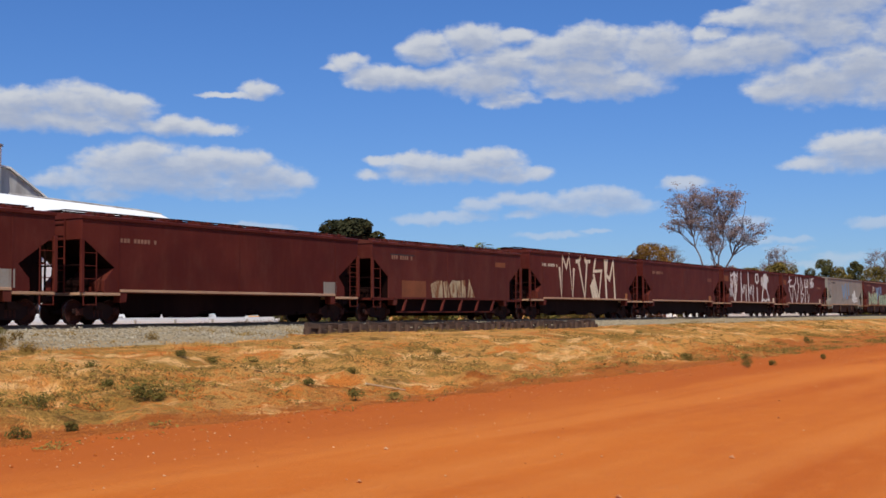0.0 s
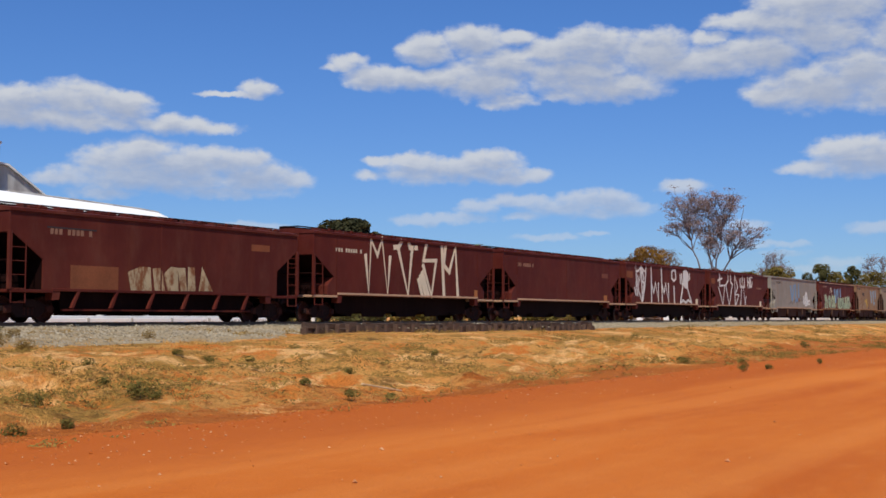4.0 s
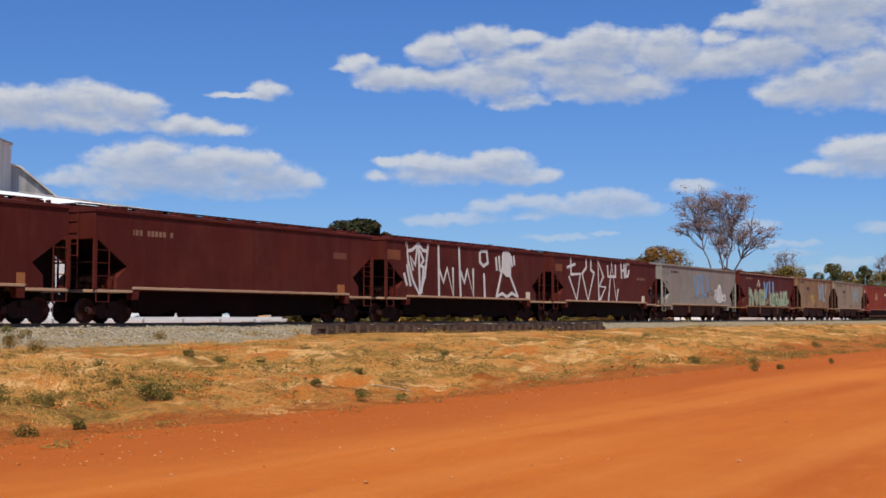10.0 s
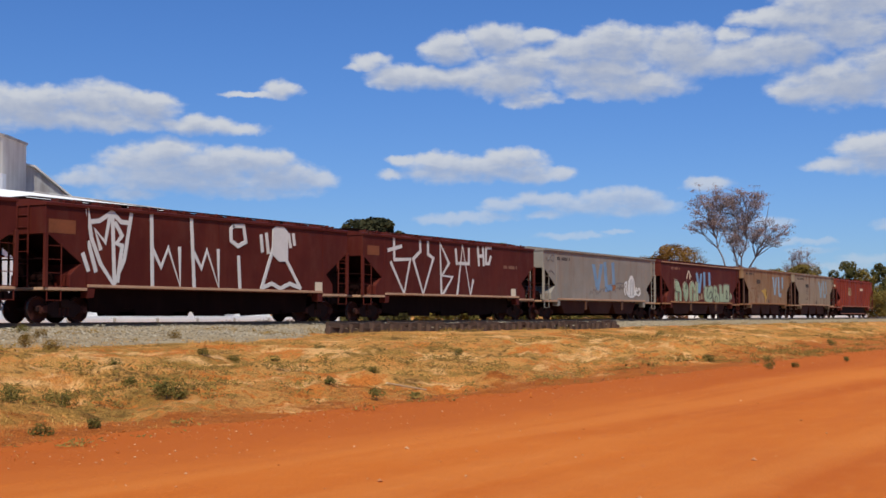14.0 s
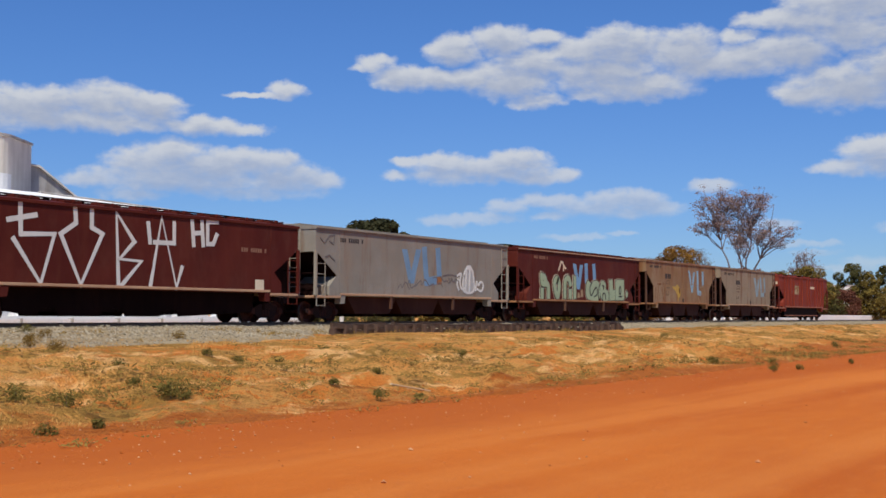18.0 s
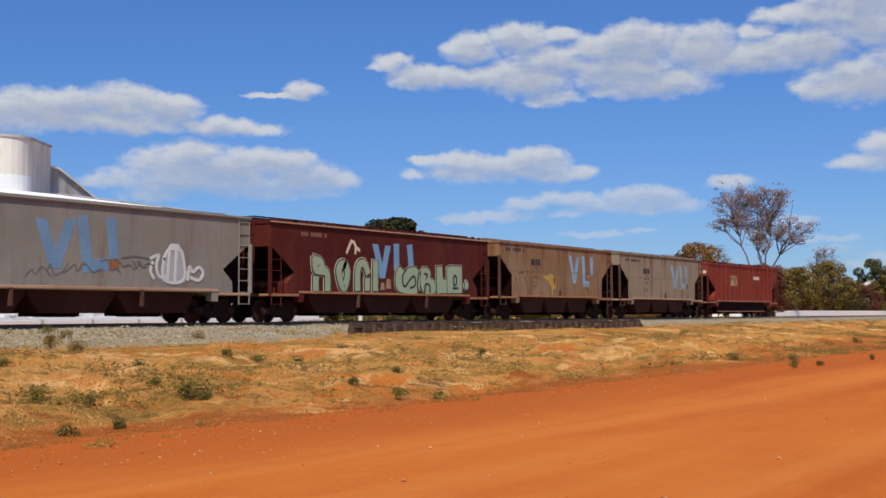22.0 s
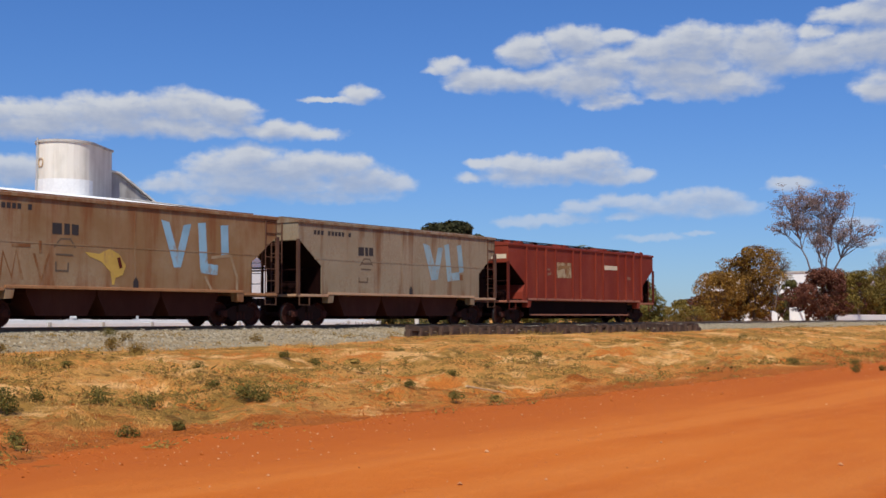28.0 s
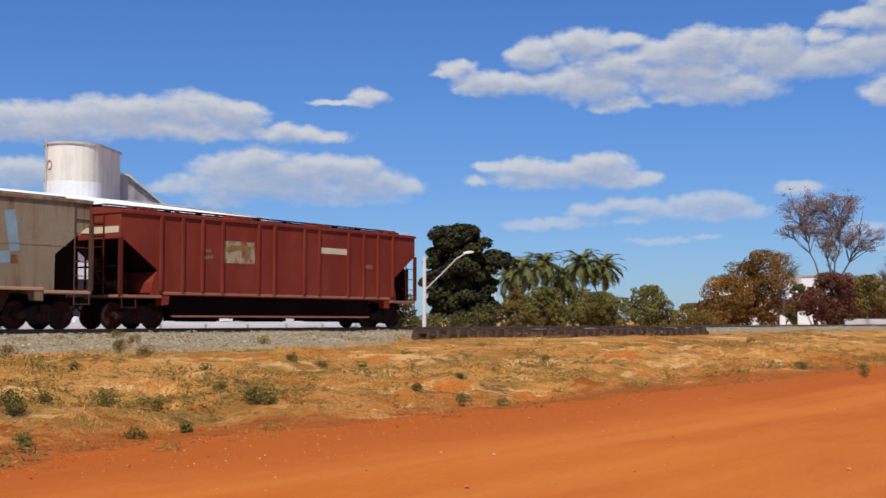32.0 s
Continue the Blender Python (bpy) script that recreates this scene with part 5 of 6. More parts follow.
while len(spots) < 2600:
    x, y = 5 + 70 * rnd.random() ** 1.6, rnd.uniform(4, 24)
    r = rnd.uniform(0.006, 0.022) * (1.8 if rnd.random() < 0.06 else 1.0)
    if y < 10.5 and rnd.random() < 0.8:
        continue
    spots.append((x, y, max(road_height(x, y), bank_height(x, y)) + r * 0.3, r))
while len(spots) < 3000:
    x, y = 5 + 50 * rnd.random() ** 1.5, rnd.uniform(8.5, 13.5)
    if fbm(x * 0.4, y, 0.5) > rnd.uniform(-0.3, 0.4):
        spots.append((x, y, max(road_height(x, y), bank_height(x, y)) + 0.004, rnd.uniform(0.008, 0.02)))
scatter_stones("scattered_pebbles", spots, PALE_STONE, "pale pebbles strewn over the road and its verge", "pebbles")
CLOD = pebbles("dirt_clod", (0.34, 0.085, 0.015), (0.54, 0.165, 0.034))
spots = []
while len(spots) < 5200:
    x, y = 5 + 60 * rnd.random() ** 1.5, rnd.gauss(13.6, 1.5)
    if 10.0 < y < 19.0 and fbm(x * 0.5, y, 0.6) > rnd.uniform(-0.5, 0.3):
        r = rnd.uniform(0.007, 0.022) * (1.8 if rnd.random() < 0.05 else 1.0)
        spots.append((x, y, max(road_height(x, y), bank_height(x, y)) + r * 0.15, r))
scatter_stones("dirt_clods", spots, CLOD, "crumbled clods of red earth along the foot of the bank", "clods")

# ---- the row of old sleepers beside the track ----
pile = thing("sleeper_wall", pose(44.8, 25.4, 0), "low wall of dark weathered wooden sleepers beside the track", "sleeper wall")
BOARDS = []
for k in range(4):
    bm = bmesh.new()
    for p in box(bm, -0.32, 0.32, -0.09, 0.09, -0.085, 0.085):
        p.co += Vector((0, rnd.uniform(-0.02, 0.02), rnd.uniform(-0.025, 0.025)))
    BOARDS.append(mesh_of("sleeper", bm, OLD_WOOD, 0.014))
bm = bmesh.new()
box(bm, -0.07, 0.07, -0.08, 0.10, -0.36, 0.05)
POST = mesh_of("post", bm, POST_WOOD, 0.014)
for i in range(1, 40):
    x = -11.9 + 0.62 * i
    g = sum(bank_height(44.8 + x + 0.8 * k, 25.4) for k in range(-3, 4)) / 7
    part("post", POST, None, pile, at=pose(x - 0.31, -0.06 + rnd.uniform(-0.03, 0.03), g + 0.24 + rnd.uniform(-0.05, 0.05), rnd.uniform(-3, 3), rnd.uniform(-6, 6), rnd.uniform(-8, 8)))
    for k in range(2):
        part("sleeper", BOARDS[rnd.randrange(4)], None, pile, at=pose(x, 0.07 + rnd.uniform(-0.05, 0.05), g + 0.10 + 0.19 * k + rnd.uniform(-0.045, 0.03), rnd.uniform(-8, 8), rnd.uniform(-4.5, 4.5), rnd.uniform(-5, 5)))

# ---- buildings beyond the track ----
FADED_RING = plain("faded_ring", (0.46, 0.30, 0.15), 0.85)
LAND = 0.60               # height of the land beyond the track


def slab(bm, outline, z0, z1):
    """An upright solid on a plan outline (x, y)."""
    low, high = [bm.verts.new((x, y, z0)) for x, y in outline], [bm.verts.new((x, y, z1)) for x, y in outline]
    bm.faces.new(low[::-1]), bm.faces.new(high)
    for i in range(len(outline)):
        j = (i + 1) % len(outline)
        bm.faces.new((low[i], low[j], high[j], high[i]))


def stadium(r, length, n=14):
    """Plan of the tank: round at the near end (the origin), straight to the back along +x."""
    return [(r * math.cos(math.pi / 2 + math.pi * k / n), r * math.sin(math.pi / 2 + math.pi * k / n)) for k in range(n + 1)] + [(length, -r), (length, r)]


tank = thing("storage_tank", pose(47.1, 62.8, LAND - 0.1, 0, 0, 31.5), "tall stained concrete tank with a whitewashed lower band", "storage tank")
bm = bmesh.new()
slab(bm, stadium(1.72, 3.5), 0.0, 11.8)
part("tank_wall", bm, TANK_WALL, tank)
bm = bmesh.new()
slab(bm, stadium(1.80, 3.58), 11.8, 11.95)
part("rim", bm, ROUGH_WALL, tank)
bm = bmesh.new()
slab(bm, stadium(1.74, 0.1), 6.0, 9.55)
part("painted_band", bm, WHITEWASH, tank, "fresh white paint on the tank's front")
bm = bmesh.new()
rod(bm, (-1.25, 1.25, 0.2), (-1.25, 1.25, 12.1), 0.06)
part("pipe", bm, GALVANISED, tank)
bm = bmesh.new()
turn = radians(33)
for k in range(12):
    p = [Vector((-1.74 * math.cos(turn) + 0.22 * math.cos(a) * math.sin(turn), 1.74 * math.sin(turn) + 0.22 * math.cos(a) * math.cos(turn), 10.55 + 0.27 * math.sin(a)))
         for a in (k * math.tau / 12, (k + 1) * math.tau / 12)]
    rod(bm, p[0], p[1], 0.035, sides=5)
part("painted_ring", bm, FADED_RING, tank, "small rusty painted ring")

annex = thing("tank_annex", pose(0, 0, LAND - 0.1), "rough concrete annex with a sloping roof beside the tank", "annex")
bm = bmesh.new()
prism(bm, [(50.6, 0.0), (55.0, 0.0), (55.0, 8.75), (51.85, 10.5), (50.6, 10.6)], 63.6, 69.0)
part("annex_wall", bm, ROUGH_WALL, annex)
bm = bmesh.new()
prism(bm, [(50.5, 10.62), (51.85, 10.52), (55.2, 8.65), (55.2, 8.77), (51.9, 10.64), (50.5, 10.74)], 63.4, 69.2)
part("annex_roof", bm, TANK_WALL, annex)

shed = thing("warehouse", pose(0, 0, LAND - 0.1), "long white warehouse with a shallow rounded roof and dark doorways", "warehouse")
bm = bmesh.new()
box(bm, 22.0, 61.0, 57.2, 60.9, 0.0, 7.2)
part("wall", bm, WHITEWASH, shed)
bm = bmesh.new()
rings = []
for x, f, drop in ((21.6, 1.0, 0.0), (48.0, 1.0, 0.0), (55.0, 1.0, 0.14), (58.4, 1.0, 0.22), (60.4, 0.98, 0.30), (61.2, 0.88, 0.36), (61.7, 0.65, 0.5), (61.9, 0.35, 0.7)):
    rings.append([bm.verts.new((x, y, 6.9 + (z - 6.9) * f - drop * (z > 6.9))) for y, z in ((56.3, 6.9), (56.3, 7.05), (58.7, 8.30), (60.9, 8.25), (60.9, 6.9))])
for a, b in zip(rings, rings[1:]):
    for k in range(5):
        bm.faces.new((a[k], a[(k + 1) % 5], b[(k + 1) % 5], b[k]))
bm.faces.new(rings[0]), bm.faces.new(rings[-1][::-1])
part("roof", bm, WHITEWASH, shed, "bright white sloping roof")
bm = bmesh.new()
rod(bm, (48.0, 58.7, 8.33), (55.0, 58.7, 8.19), 0.06, sides=6)
rod(bm, (55.0, 58.7, 8.19), (58.4, 58.7, 8.11), 0.05, sides=6)
rod(bm, (58.4, 58.7, 8.11), (60.4, 58.7, 8.00), 0.05, sides=6)
rod(bm, (60.4, 58.7, 8.00), (61.7, 58.7, 7.35), 0.05, sides=6)
part("roof_trim", bm, ROUGH_WALL, shed, "dark edge of the roof")
for k in range(8):
    bm = bmesh.new()
    x = 25 + 4.3 * k
    box(bm, x, x + 2.4, 57.13, 57.4, 0.4, 3.4)
    part("doorway", bm, DARK_PAINT, shed, "dark doorway")

yard_wall = thing("yard_wall", pose(0, 47.0, LAND - 0.4), "low white panelled wall along the yard, with a ledge behind", "wall")
bm = bmesh.new()
box(bm, -1.42, 1.42, -0.10, 0.10, 0.0, 1.17)
PANEL = mesh_of("panel", bm, WHITEWASH, 0.01)
bm = bmesh.new()
box(bm, -0.07, 0.07, -0.13, 0.12, 0.0, 1.20)
PIER = mesh_of("post", bm, ROUGH_WALL, 0.01)
for k in range(22):
    part("panel", PANEL, None, yard_wall, at=pose(-6.0 + 3.0 * k, 0, 0))
    part("post", PIER, None, yard_wall, at=pose(-4.5 + 3.0 * k, 0, 0))
bm = bmesh.new()
box(bm, -8.0, 58.6, 0.35, 2.6, 0.0, 1.30)
part("ledge", bm, WHITEWASH, yard_wall, "white plastered ledge behind the panels")
rnd = random.Random(12)
bm = bmesh.new()
x = 8.0
while x < 58.0:
    wide, tall = rnd.uniform(0.25, 1.3), rnd.uniform(0.04, 0.20)
    if fbm(x, 3.0, 0.35) > -0.25:
        v = box(bm, x, x + wide, 0.45 + rnd.uniform(0, 0.5), 1.5 + rnd.uniform(0, 0.6), 1.28, 1.30 + tall)
        for p in v:
            p.co += Vector((rnd.uniform(-0.10, 0.10), rnd.uniform(-0.10, 0.10), rnd.uniform(-0.03, 0.07) if p.co.z > 1.29 else 0))
    x += wide * rnd.uniform(0.8, 1.4)
rubble = tagged(new("white_rubble", mesh_of("white_rubble", bm, PALE_RUBBLE, 0.02)), "broken pale slabs lying along the white ledge", "rubble", kind="stuff")
rubble.matrix_basis = pose(0, 47.0, LAND - 0.4)


def lamp_post(r, az, height, arm, label):
    a = radians(az)
    x, y = r * math.sin(a), r * math.cos(a)
    lamp = thing("street_lamp", pose(x, y, bank_height(x, y) - 0.02, 0, 0, 90 - az - 90), label, "street lamp", "street lamps beyond the track")
    bm = bmesh.new()
    rod(bm, (0, 0, 0), (0, 0, height), 0.14, 0.10, 12)
    part("pole", bm, CONCRETE, lamp, "pale concrete pole")
    bm = bmesh.new()
    dots = [Vector((0, 0, height - 2.1)), Vector((arm * 0.35, 0, height - 1.15)), Vector((arm * 0.72, 0, height - 0.1)), Vector((arm * 0.9, 0, height + 0.18))]
    for p, q in zip(dots, dots[1:]):
        rod(bm, p, q, 0.045, sides=8)
    part("arm", bm, GALVANISED, lamp)
    bm = bmesh.new()
    prism(bm, [(arm * 0.86, height + 0.14), (arm * 1.08, height + 0.24), (arm * 1.10, height + 0.30), (arm * 1.0, height + 0.36), (arm * 0.86, height + 0.28)][::-1], -0.13, 0.13)
    part("lantern", bm, WHITEWASH, lamp, bevel=0.02)
    return lamp


CONCRETE = plain("pale_concrete", (0.62, 0.60, 0.56), 0.85, 0.0, 0.12, 6.0, 0.1)
lamp_post(75, 53.0, 4.9, 2.8, "tall street lamp with a long curved arm")
lamp_post(140, 56.35, 4.4, 2.9, "distant street lamp with a curved arm")


def town_block(x, y, wide, deep, high, label, floors=3, columns=5):
    """A far white building with rows of windows on the side towards the track."""
    b = thing("town_building", pose(x, y, bank_height(x, y) - 0.1), label, "building")
    bm = bmesh.new()
    box(bm, -wide / 2, wide / 2, 0, deep, 0, high)
    part("wall", bm, WHITEWASH, b)
    bm = bmesh.new()
    box(bm, -wide / 2 - 0.2, wide / 2 + 0.2, -0.2, deep + 0.2, high, high + 0.3)
    part("roof", bm, ROUGH_WALL, b)
    bm = bmesh.new()
    box(bm, -0.6, 0.6, -0.05, 0.05, 0, 1.2)
    pane = mesh_of("window", bm, DARK_PAINT)
    for j in range(floors):
        for i in range(columns):
            part("window", pane, None, b, at=pose(-wide / 2 + wide * (i + 0.5) / columns, 0, 1.0 + j * 3.0))
    return b


town_block(222, 86, 10, 9, 9.0, "white three-storey building among the trees")
town_block(235, 74, 18, 10, 9.4, "long white building behind the trees", 2, 8)
town_block(275, 80, 16, 10, 9.0, "white building behind the trees", 3, 6)
town_block(330, 78, 22, 12, 9.0, "far white building behind the trees", 3, 8)
sign_wall = thing("gate_wall", pose(131, 46.5, LAND - 0.1, 0, 0, -62), "white gate walls standing beside the trees", "gate wall")
bm = bmesh.new()
prism(bm, [(-2.7, 0), (-2.1, 0), (-2.1, 1.5), (-2.5, 1.75), (-2.7, 1.7)][::-1], -0.15, 0.15)
part("wall", bm, WHITEWASH, sign_wall)
bm = bmesh.new()
prism(bm, [(-0.8, 0), (0.8, 0), (0.8, 1.75), (0.1, 2.2), (-0.8, 2.1)][::-1], -0.15, 0.15)
part("wall", bm, WHITEWASH, sign_wall)
far_wall = thing("boundary_wall", pose(128, 41.0, LAND - 0.1), "low white boundary wall in front of the trees", "wall")
bm = bmesh.new()
box(bm, -1, 66, -0.1, 0.1, 0, 1.35)
part("wall", bm, WHITEWASH, far_wall)

# ---- trees and bushes ----
DARK_GREEN = leaves("dark_leaves", (0.024, 0.026, 0.011), (0.072, 0.064, 0.023))
MANGO_GREEN = leaves("mango_leaves", (0.11, 0.10, 0.024), (0.21, 0.175, 0.042))
PALM_GREEN = leaves("palm_leaves", (0.085, 0.095, 0.030), (0.20, 0.18, 0.055))
OCHRE_LEAF = leaves("ochre_leaves", (0.13, 0.064, 0.016), (0.38, 0.20, 0.034))
RUSSET_LEAF = leaves("russet_leaves", (0.095, 0.034, 0.022), (0.18, 0.070, 0.038))
MAUVE_LEAF = leaves("dry_mauve_leaves", (0.215, 0.155, 0.145), (0.34, 0.225, 0.19))
OLIVE_LEAF = leaves("olive_leaves", (0.105, 0.078, 0.020), (0.26, 0.180, 0.036))
GROVE = leaves("grove_leaves", (0.060, 0.056, 0.018), (0.145, 0.125, 0.036))
WEED_LEAF = leaves("weed_leaves", (0.085, 0.072, 0.014), (0.20, 0.15, 0.035))


def leaf_mesh(name, clumps, count, size, mat, rnd, flat=0.6):
    """Leaves strewn through clumps (x, y, z, radius, height), denser towards the outside."""
    verts, faces = [], []
    total = sum(c[3] ** 2 for c in clumps)
    for cx, cy, cz, r, tall in clumps:
        for _ in range(int(count * r * r / total)):
            d = Vector((rnd.gauss(0, 1), rnd.gauss(0, 1), rnd.gauss(0, 1))).normalized() * rnd.uniform(0.45, 1.05) ** 0.6
            p = Vector((cx + d.x * r, cy + d.y * r, cz + d.z * tall))
            n = (d * 0.8 + Vector((rnd.uniform(-1, 1), rnd.uniform(-1, 1), rnd.uniform(-0.2, 1.2) * flat * 2))).normalized()
            u = n.orthogonal().normalized()
            u.rotate(Matrix.Rotation(rnd.uniform(0, math.tau), 3, n))
            v = n.cross(u)
            s = size * rnd.uniform(0.5, 1.25)
            k = len(verts)
            verts += [p + u * s, p + v * s * 0.55 + n * s * 0.15, p - u * s, p - v * s * 0.55]
            faces.append((k, k + 1, k + 2, k + 3))
    data = bpy.data.meshes.new(name)
    data.from_pydata([tuple(v) for v in verts], [], faces)
    data.materials.append(mat)
    return data


def limbs(bm, start, way, length, radius, depth, rnd, tips, spread=0.55, rise=0.12):
    """A limb that forks on its way up; its tips are noted."""
    p, d, n = Vector(start), Vector(way).normalized(), 3
    for i in range(n):
        q = p + d * (length / n)
        rod(bm, p, q, radius * (1 - 0.25 * i / n), radius * (1 - 0.25 * (i + 1) / n), 6 if depth > 1 else 4)
        p = q
        d = (d + Vector((rnd.uniform(-1, 1), rnd.uniform(-1, 1), rnd.uniform(-0.3, 0.9))) * rise).normalized()
    tips.append((p.copy(), depth))
    if depth:
        for _ in range(3 if depth > 1 else 2):
            e = (d + Vector((rnd.uniform(-1, 1), rnd.uniform(-1, 1), rnd.uniform(-0.4, 0.6))) * spread).normalized()
            limbs(bm, p, e, length * rnd.uniform(0.62, 0.8), radius * 0.58, depth - 1, rnd, tips, spread, rise)


def at_bearing(r, az):
    a = radians(az)
    x, y = r * math.sin(a), r * math.cos(a)
    return pose(x, y, bank_height(x, y) - 0.05)


def tree(r, az, high, wide, mat, label, seed, count=3500, leaf=0.22, low=0.25, clumps=16, squash=0.75, top_heavy=0.0, category="tree"):
    """A broad-leaved tree: trunk and limbs under an uneven crown of clumps."""
    rnd = random.Random(seed)
    t = thing("tree", at_bearing(r, az), label, category, "trees beyond the track")
    bm, tips = bmesh.new(), []
    fork = high * max(0.14, low)
    rod(bm, (0, 0, 0), (rnd.uniform(-0.1, 0.1), 0, fork), high * 0.026 + 0.05, high * 0.020 + 0.04, 8)
    for k in range(5):
        a = k * math.tau / 5 + rnd.uniform(-0.4, 0.4)
        limbs(bm, (0, 0, fork * 0.95), (math.cos(a) * 0.7, math.sin(a) * 0.7, 1.0), high * 0.22, high * 0.013 + 0.02, 2, rnd, tips)
    part("trunk", bm, BARK, t, "brown trunk and limbs")
    spread = []
    clumps *= 2
    for k in range(clumps):
        f = (k + 0.5) / clumps
        z = high * (low + (1 - low) * f)
        reach = wide / 2 * math.sqrt(max(0.05, 1 - (2 * (f - 0.42 - top_heavy)) ** 2 * 0.85))
        a = k * 2.39996 + rnd.uniform(-0.3, 0.3)
        out = reach * rnd.uniform(0.30, 0.95)
        size = wide * rnd.uniform(0.085, 0.19)
        spread.append((math.cos(a) * out, math.sin(a) * out, min(z, high - size * squash), size, size * squash))
    part("crown", leaf_mesh("crown", spread, int(count * 2.2), leaf * 0.62, mat, rnd), None, t)
    return t


def bare_tree(r, az, high, wide, label, seed, lean, leaf_count=900, mat=None, lobes=(), stems=()):
    """A thin-leaved tree in the dry season: bent stems, side limbs to every part of the crown, fine twigs with few leaves.
    lobes: across, up, half width, half height of the crown's masses, stems: across at four heights, all as shares of wide and high."""
    rnd = random.Random(seed)
    t = thing("tree", at_bearing(r, az), label, "tree", "trees beyond the track")
    side, deep = Vector((math.cos(radians(az)), -math.sin(radians(az)), 0)), Vector((math.sin(radians(az)), math.cos(radians(az)), 0))
    lobes = lobes or ((0.0, 0.78, 0.40, 0.20), (-0.22, 0.62, 0.26, 0.14), (0.24, 0.60, 0.26, 0.16))
    stems = stems or ((0, -0.06, -0.16, -0.24), (0, 0.02, 0.0, 0.04), (0, 0.06, 0.18, 0.26))
    bm, spine = bmesh.new(), []
    for row in stems:
        bend = rnd.uniform(-0.06, 0.06) * wide
        dots = [side * (a * wide + lean * f) + deep * bend * f * 3 + Vector((0, 0, high * f)) for a, f in zip(row, (0.0, 0.36, 0.64, 0.88))]
        for i, (p, q) in enumerate(zip(dots, dots[1:])):
            n = 4
            for k in range(n):
                a, b = p.lerp(q, k / n), p.lerp(q, (k + 1) / n)
                wob = Vector((rnd.uniform(-1, 1), rnd.uniform(-1, 1), 0)) * 0.010 * high if spine and k else Vector()
                a = spine[-1] if k or i else a
                b = b + wob
                f = (i * n + k) / (3 * n)
                rod(bm, a, b, high * (0.0078 * (1 - f) + 0.0016), high * (0.0078 * (1 - f - 1 / (3 * n)) + 0.0016), 6)
                spine.append(b)
    area = sum(c * d for _, _, c, d in lobes)
    ends = []
    for a, up, half, tall in lobes:
        for _ in range(max(3, int(70 * half * tall / area))):
            d = Vector((rnd.gauss(0, 1), rnd.gauss(0, 1), rnd.gauss(0, 1))).normalized() * rnd.uniform(0.25, 1.0) ** 0.5
            tip = side * ((a + d.x * half) * wide + lean * up) + deep * d.y * half * wide * 0.8 + Vector((0, 0, (up + d.z * tall) * high))
            root = min((p for p in spine if p.z < tip.z - 0.03 * high), key=lambda p: (p - tip).length + 1.2 * max(0, 0.12 * high - (tip.z - p.z)), default=spine[0])
            mid = root.lerp(tip, 0.55) + Vector((rnd.uniform(-1, 1), rnd.uniform(-1, 1), rnd.uniform(-0.6, 0.9))) * 0.025 * high
            rod(bm, root, mid, high * 0.0042, high * 0.0028, 5), rod(bm, mid, tip, high * 0.0028, high * 0.0012, 5)
            for k in range(15):
                w = ((tip - mid).normalized() + Vector((rnd.uniform(-1, 1), rnd.uniform(-1, 1), rnd.uniform(-0.5, 0.9))) * 0.95).normalized()
                a0 = mid.lerp(tip, rnd.uniform(0.3, 1.0))
                b0 = a0 + w * high * rnd.uniform(0.04, 0.12)
                rod(bm, a0, b0, high * 0.0019, high * 0.0009, 3)
                if rnd.random() < 0.6:
                    ends.append((b0.x, b0.y, b0.z, high * rnd.uniform(0.025, 0.05), high * 0.014))
    part("trunk", bm, BARK_GREY, t, "grey trunk and thin bare branches")
    part("crown", leaf_mesh("crown", ends, leaf_count, 0.085 if high > 11 else 0.10, mat or MAUVE_LEAF, rnd), None, t, "sparse dry mauve-brown leaves")
    return t


def frond_mesh(name, length, seed, mat):
    """One drooping feather leaf, along x."""
    rnd = random.Random(seed)
    verts, faces, n = [], [], 16

    def rib(f):
        return Vector((length * (f - 0.18 * f ** 3), 0, length * (0.38 * f - 0.92 * f * f)))

    for i in range(n):
        f, g = i / n, (i + 1) / n
        a, b = rib(f), rib(g)
        w = 0.03 * (1 - f) + 0.006
        k = len(verts)
        verts += [a + Vector((0, w, 0)), a - Vector((0, w, 0)), b - Vector((0, w * 0.8, 0)), b + Vector((0, w * 0.8, 0))]
        faces.append((k, k + 1, k + 2, k + 3))
        if i > 1:
            for s in (-1, 1):
                reach = length * 0.33 * math.sin(math.pi * min(1.0, 0.12 + f * 0.9)) * rnd.uniform(0.85, 1.1)
                tip = a + Vector((reach * 0.55, s * reach * 0.75, -reach * rnd.uniform(0.35, 0.7)))
                k = len(verts)
                verts += [a, a + (b - a) * 1.25, tip]
                faces.append((k, k + 1, k + 2))
    data = bpy.data.meshes.new(name)
    data.from_pydata([tuple(v) for v in verts], [], faces)
    data.materials.append(mat)
    return data


FRONDS = [frond_mesh("frond", 3.0, s, PALM_GREEN) for s in range(4)]


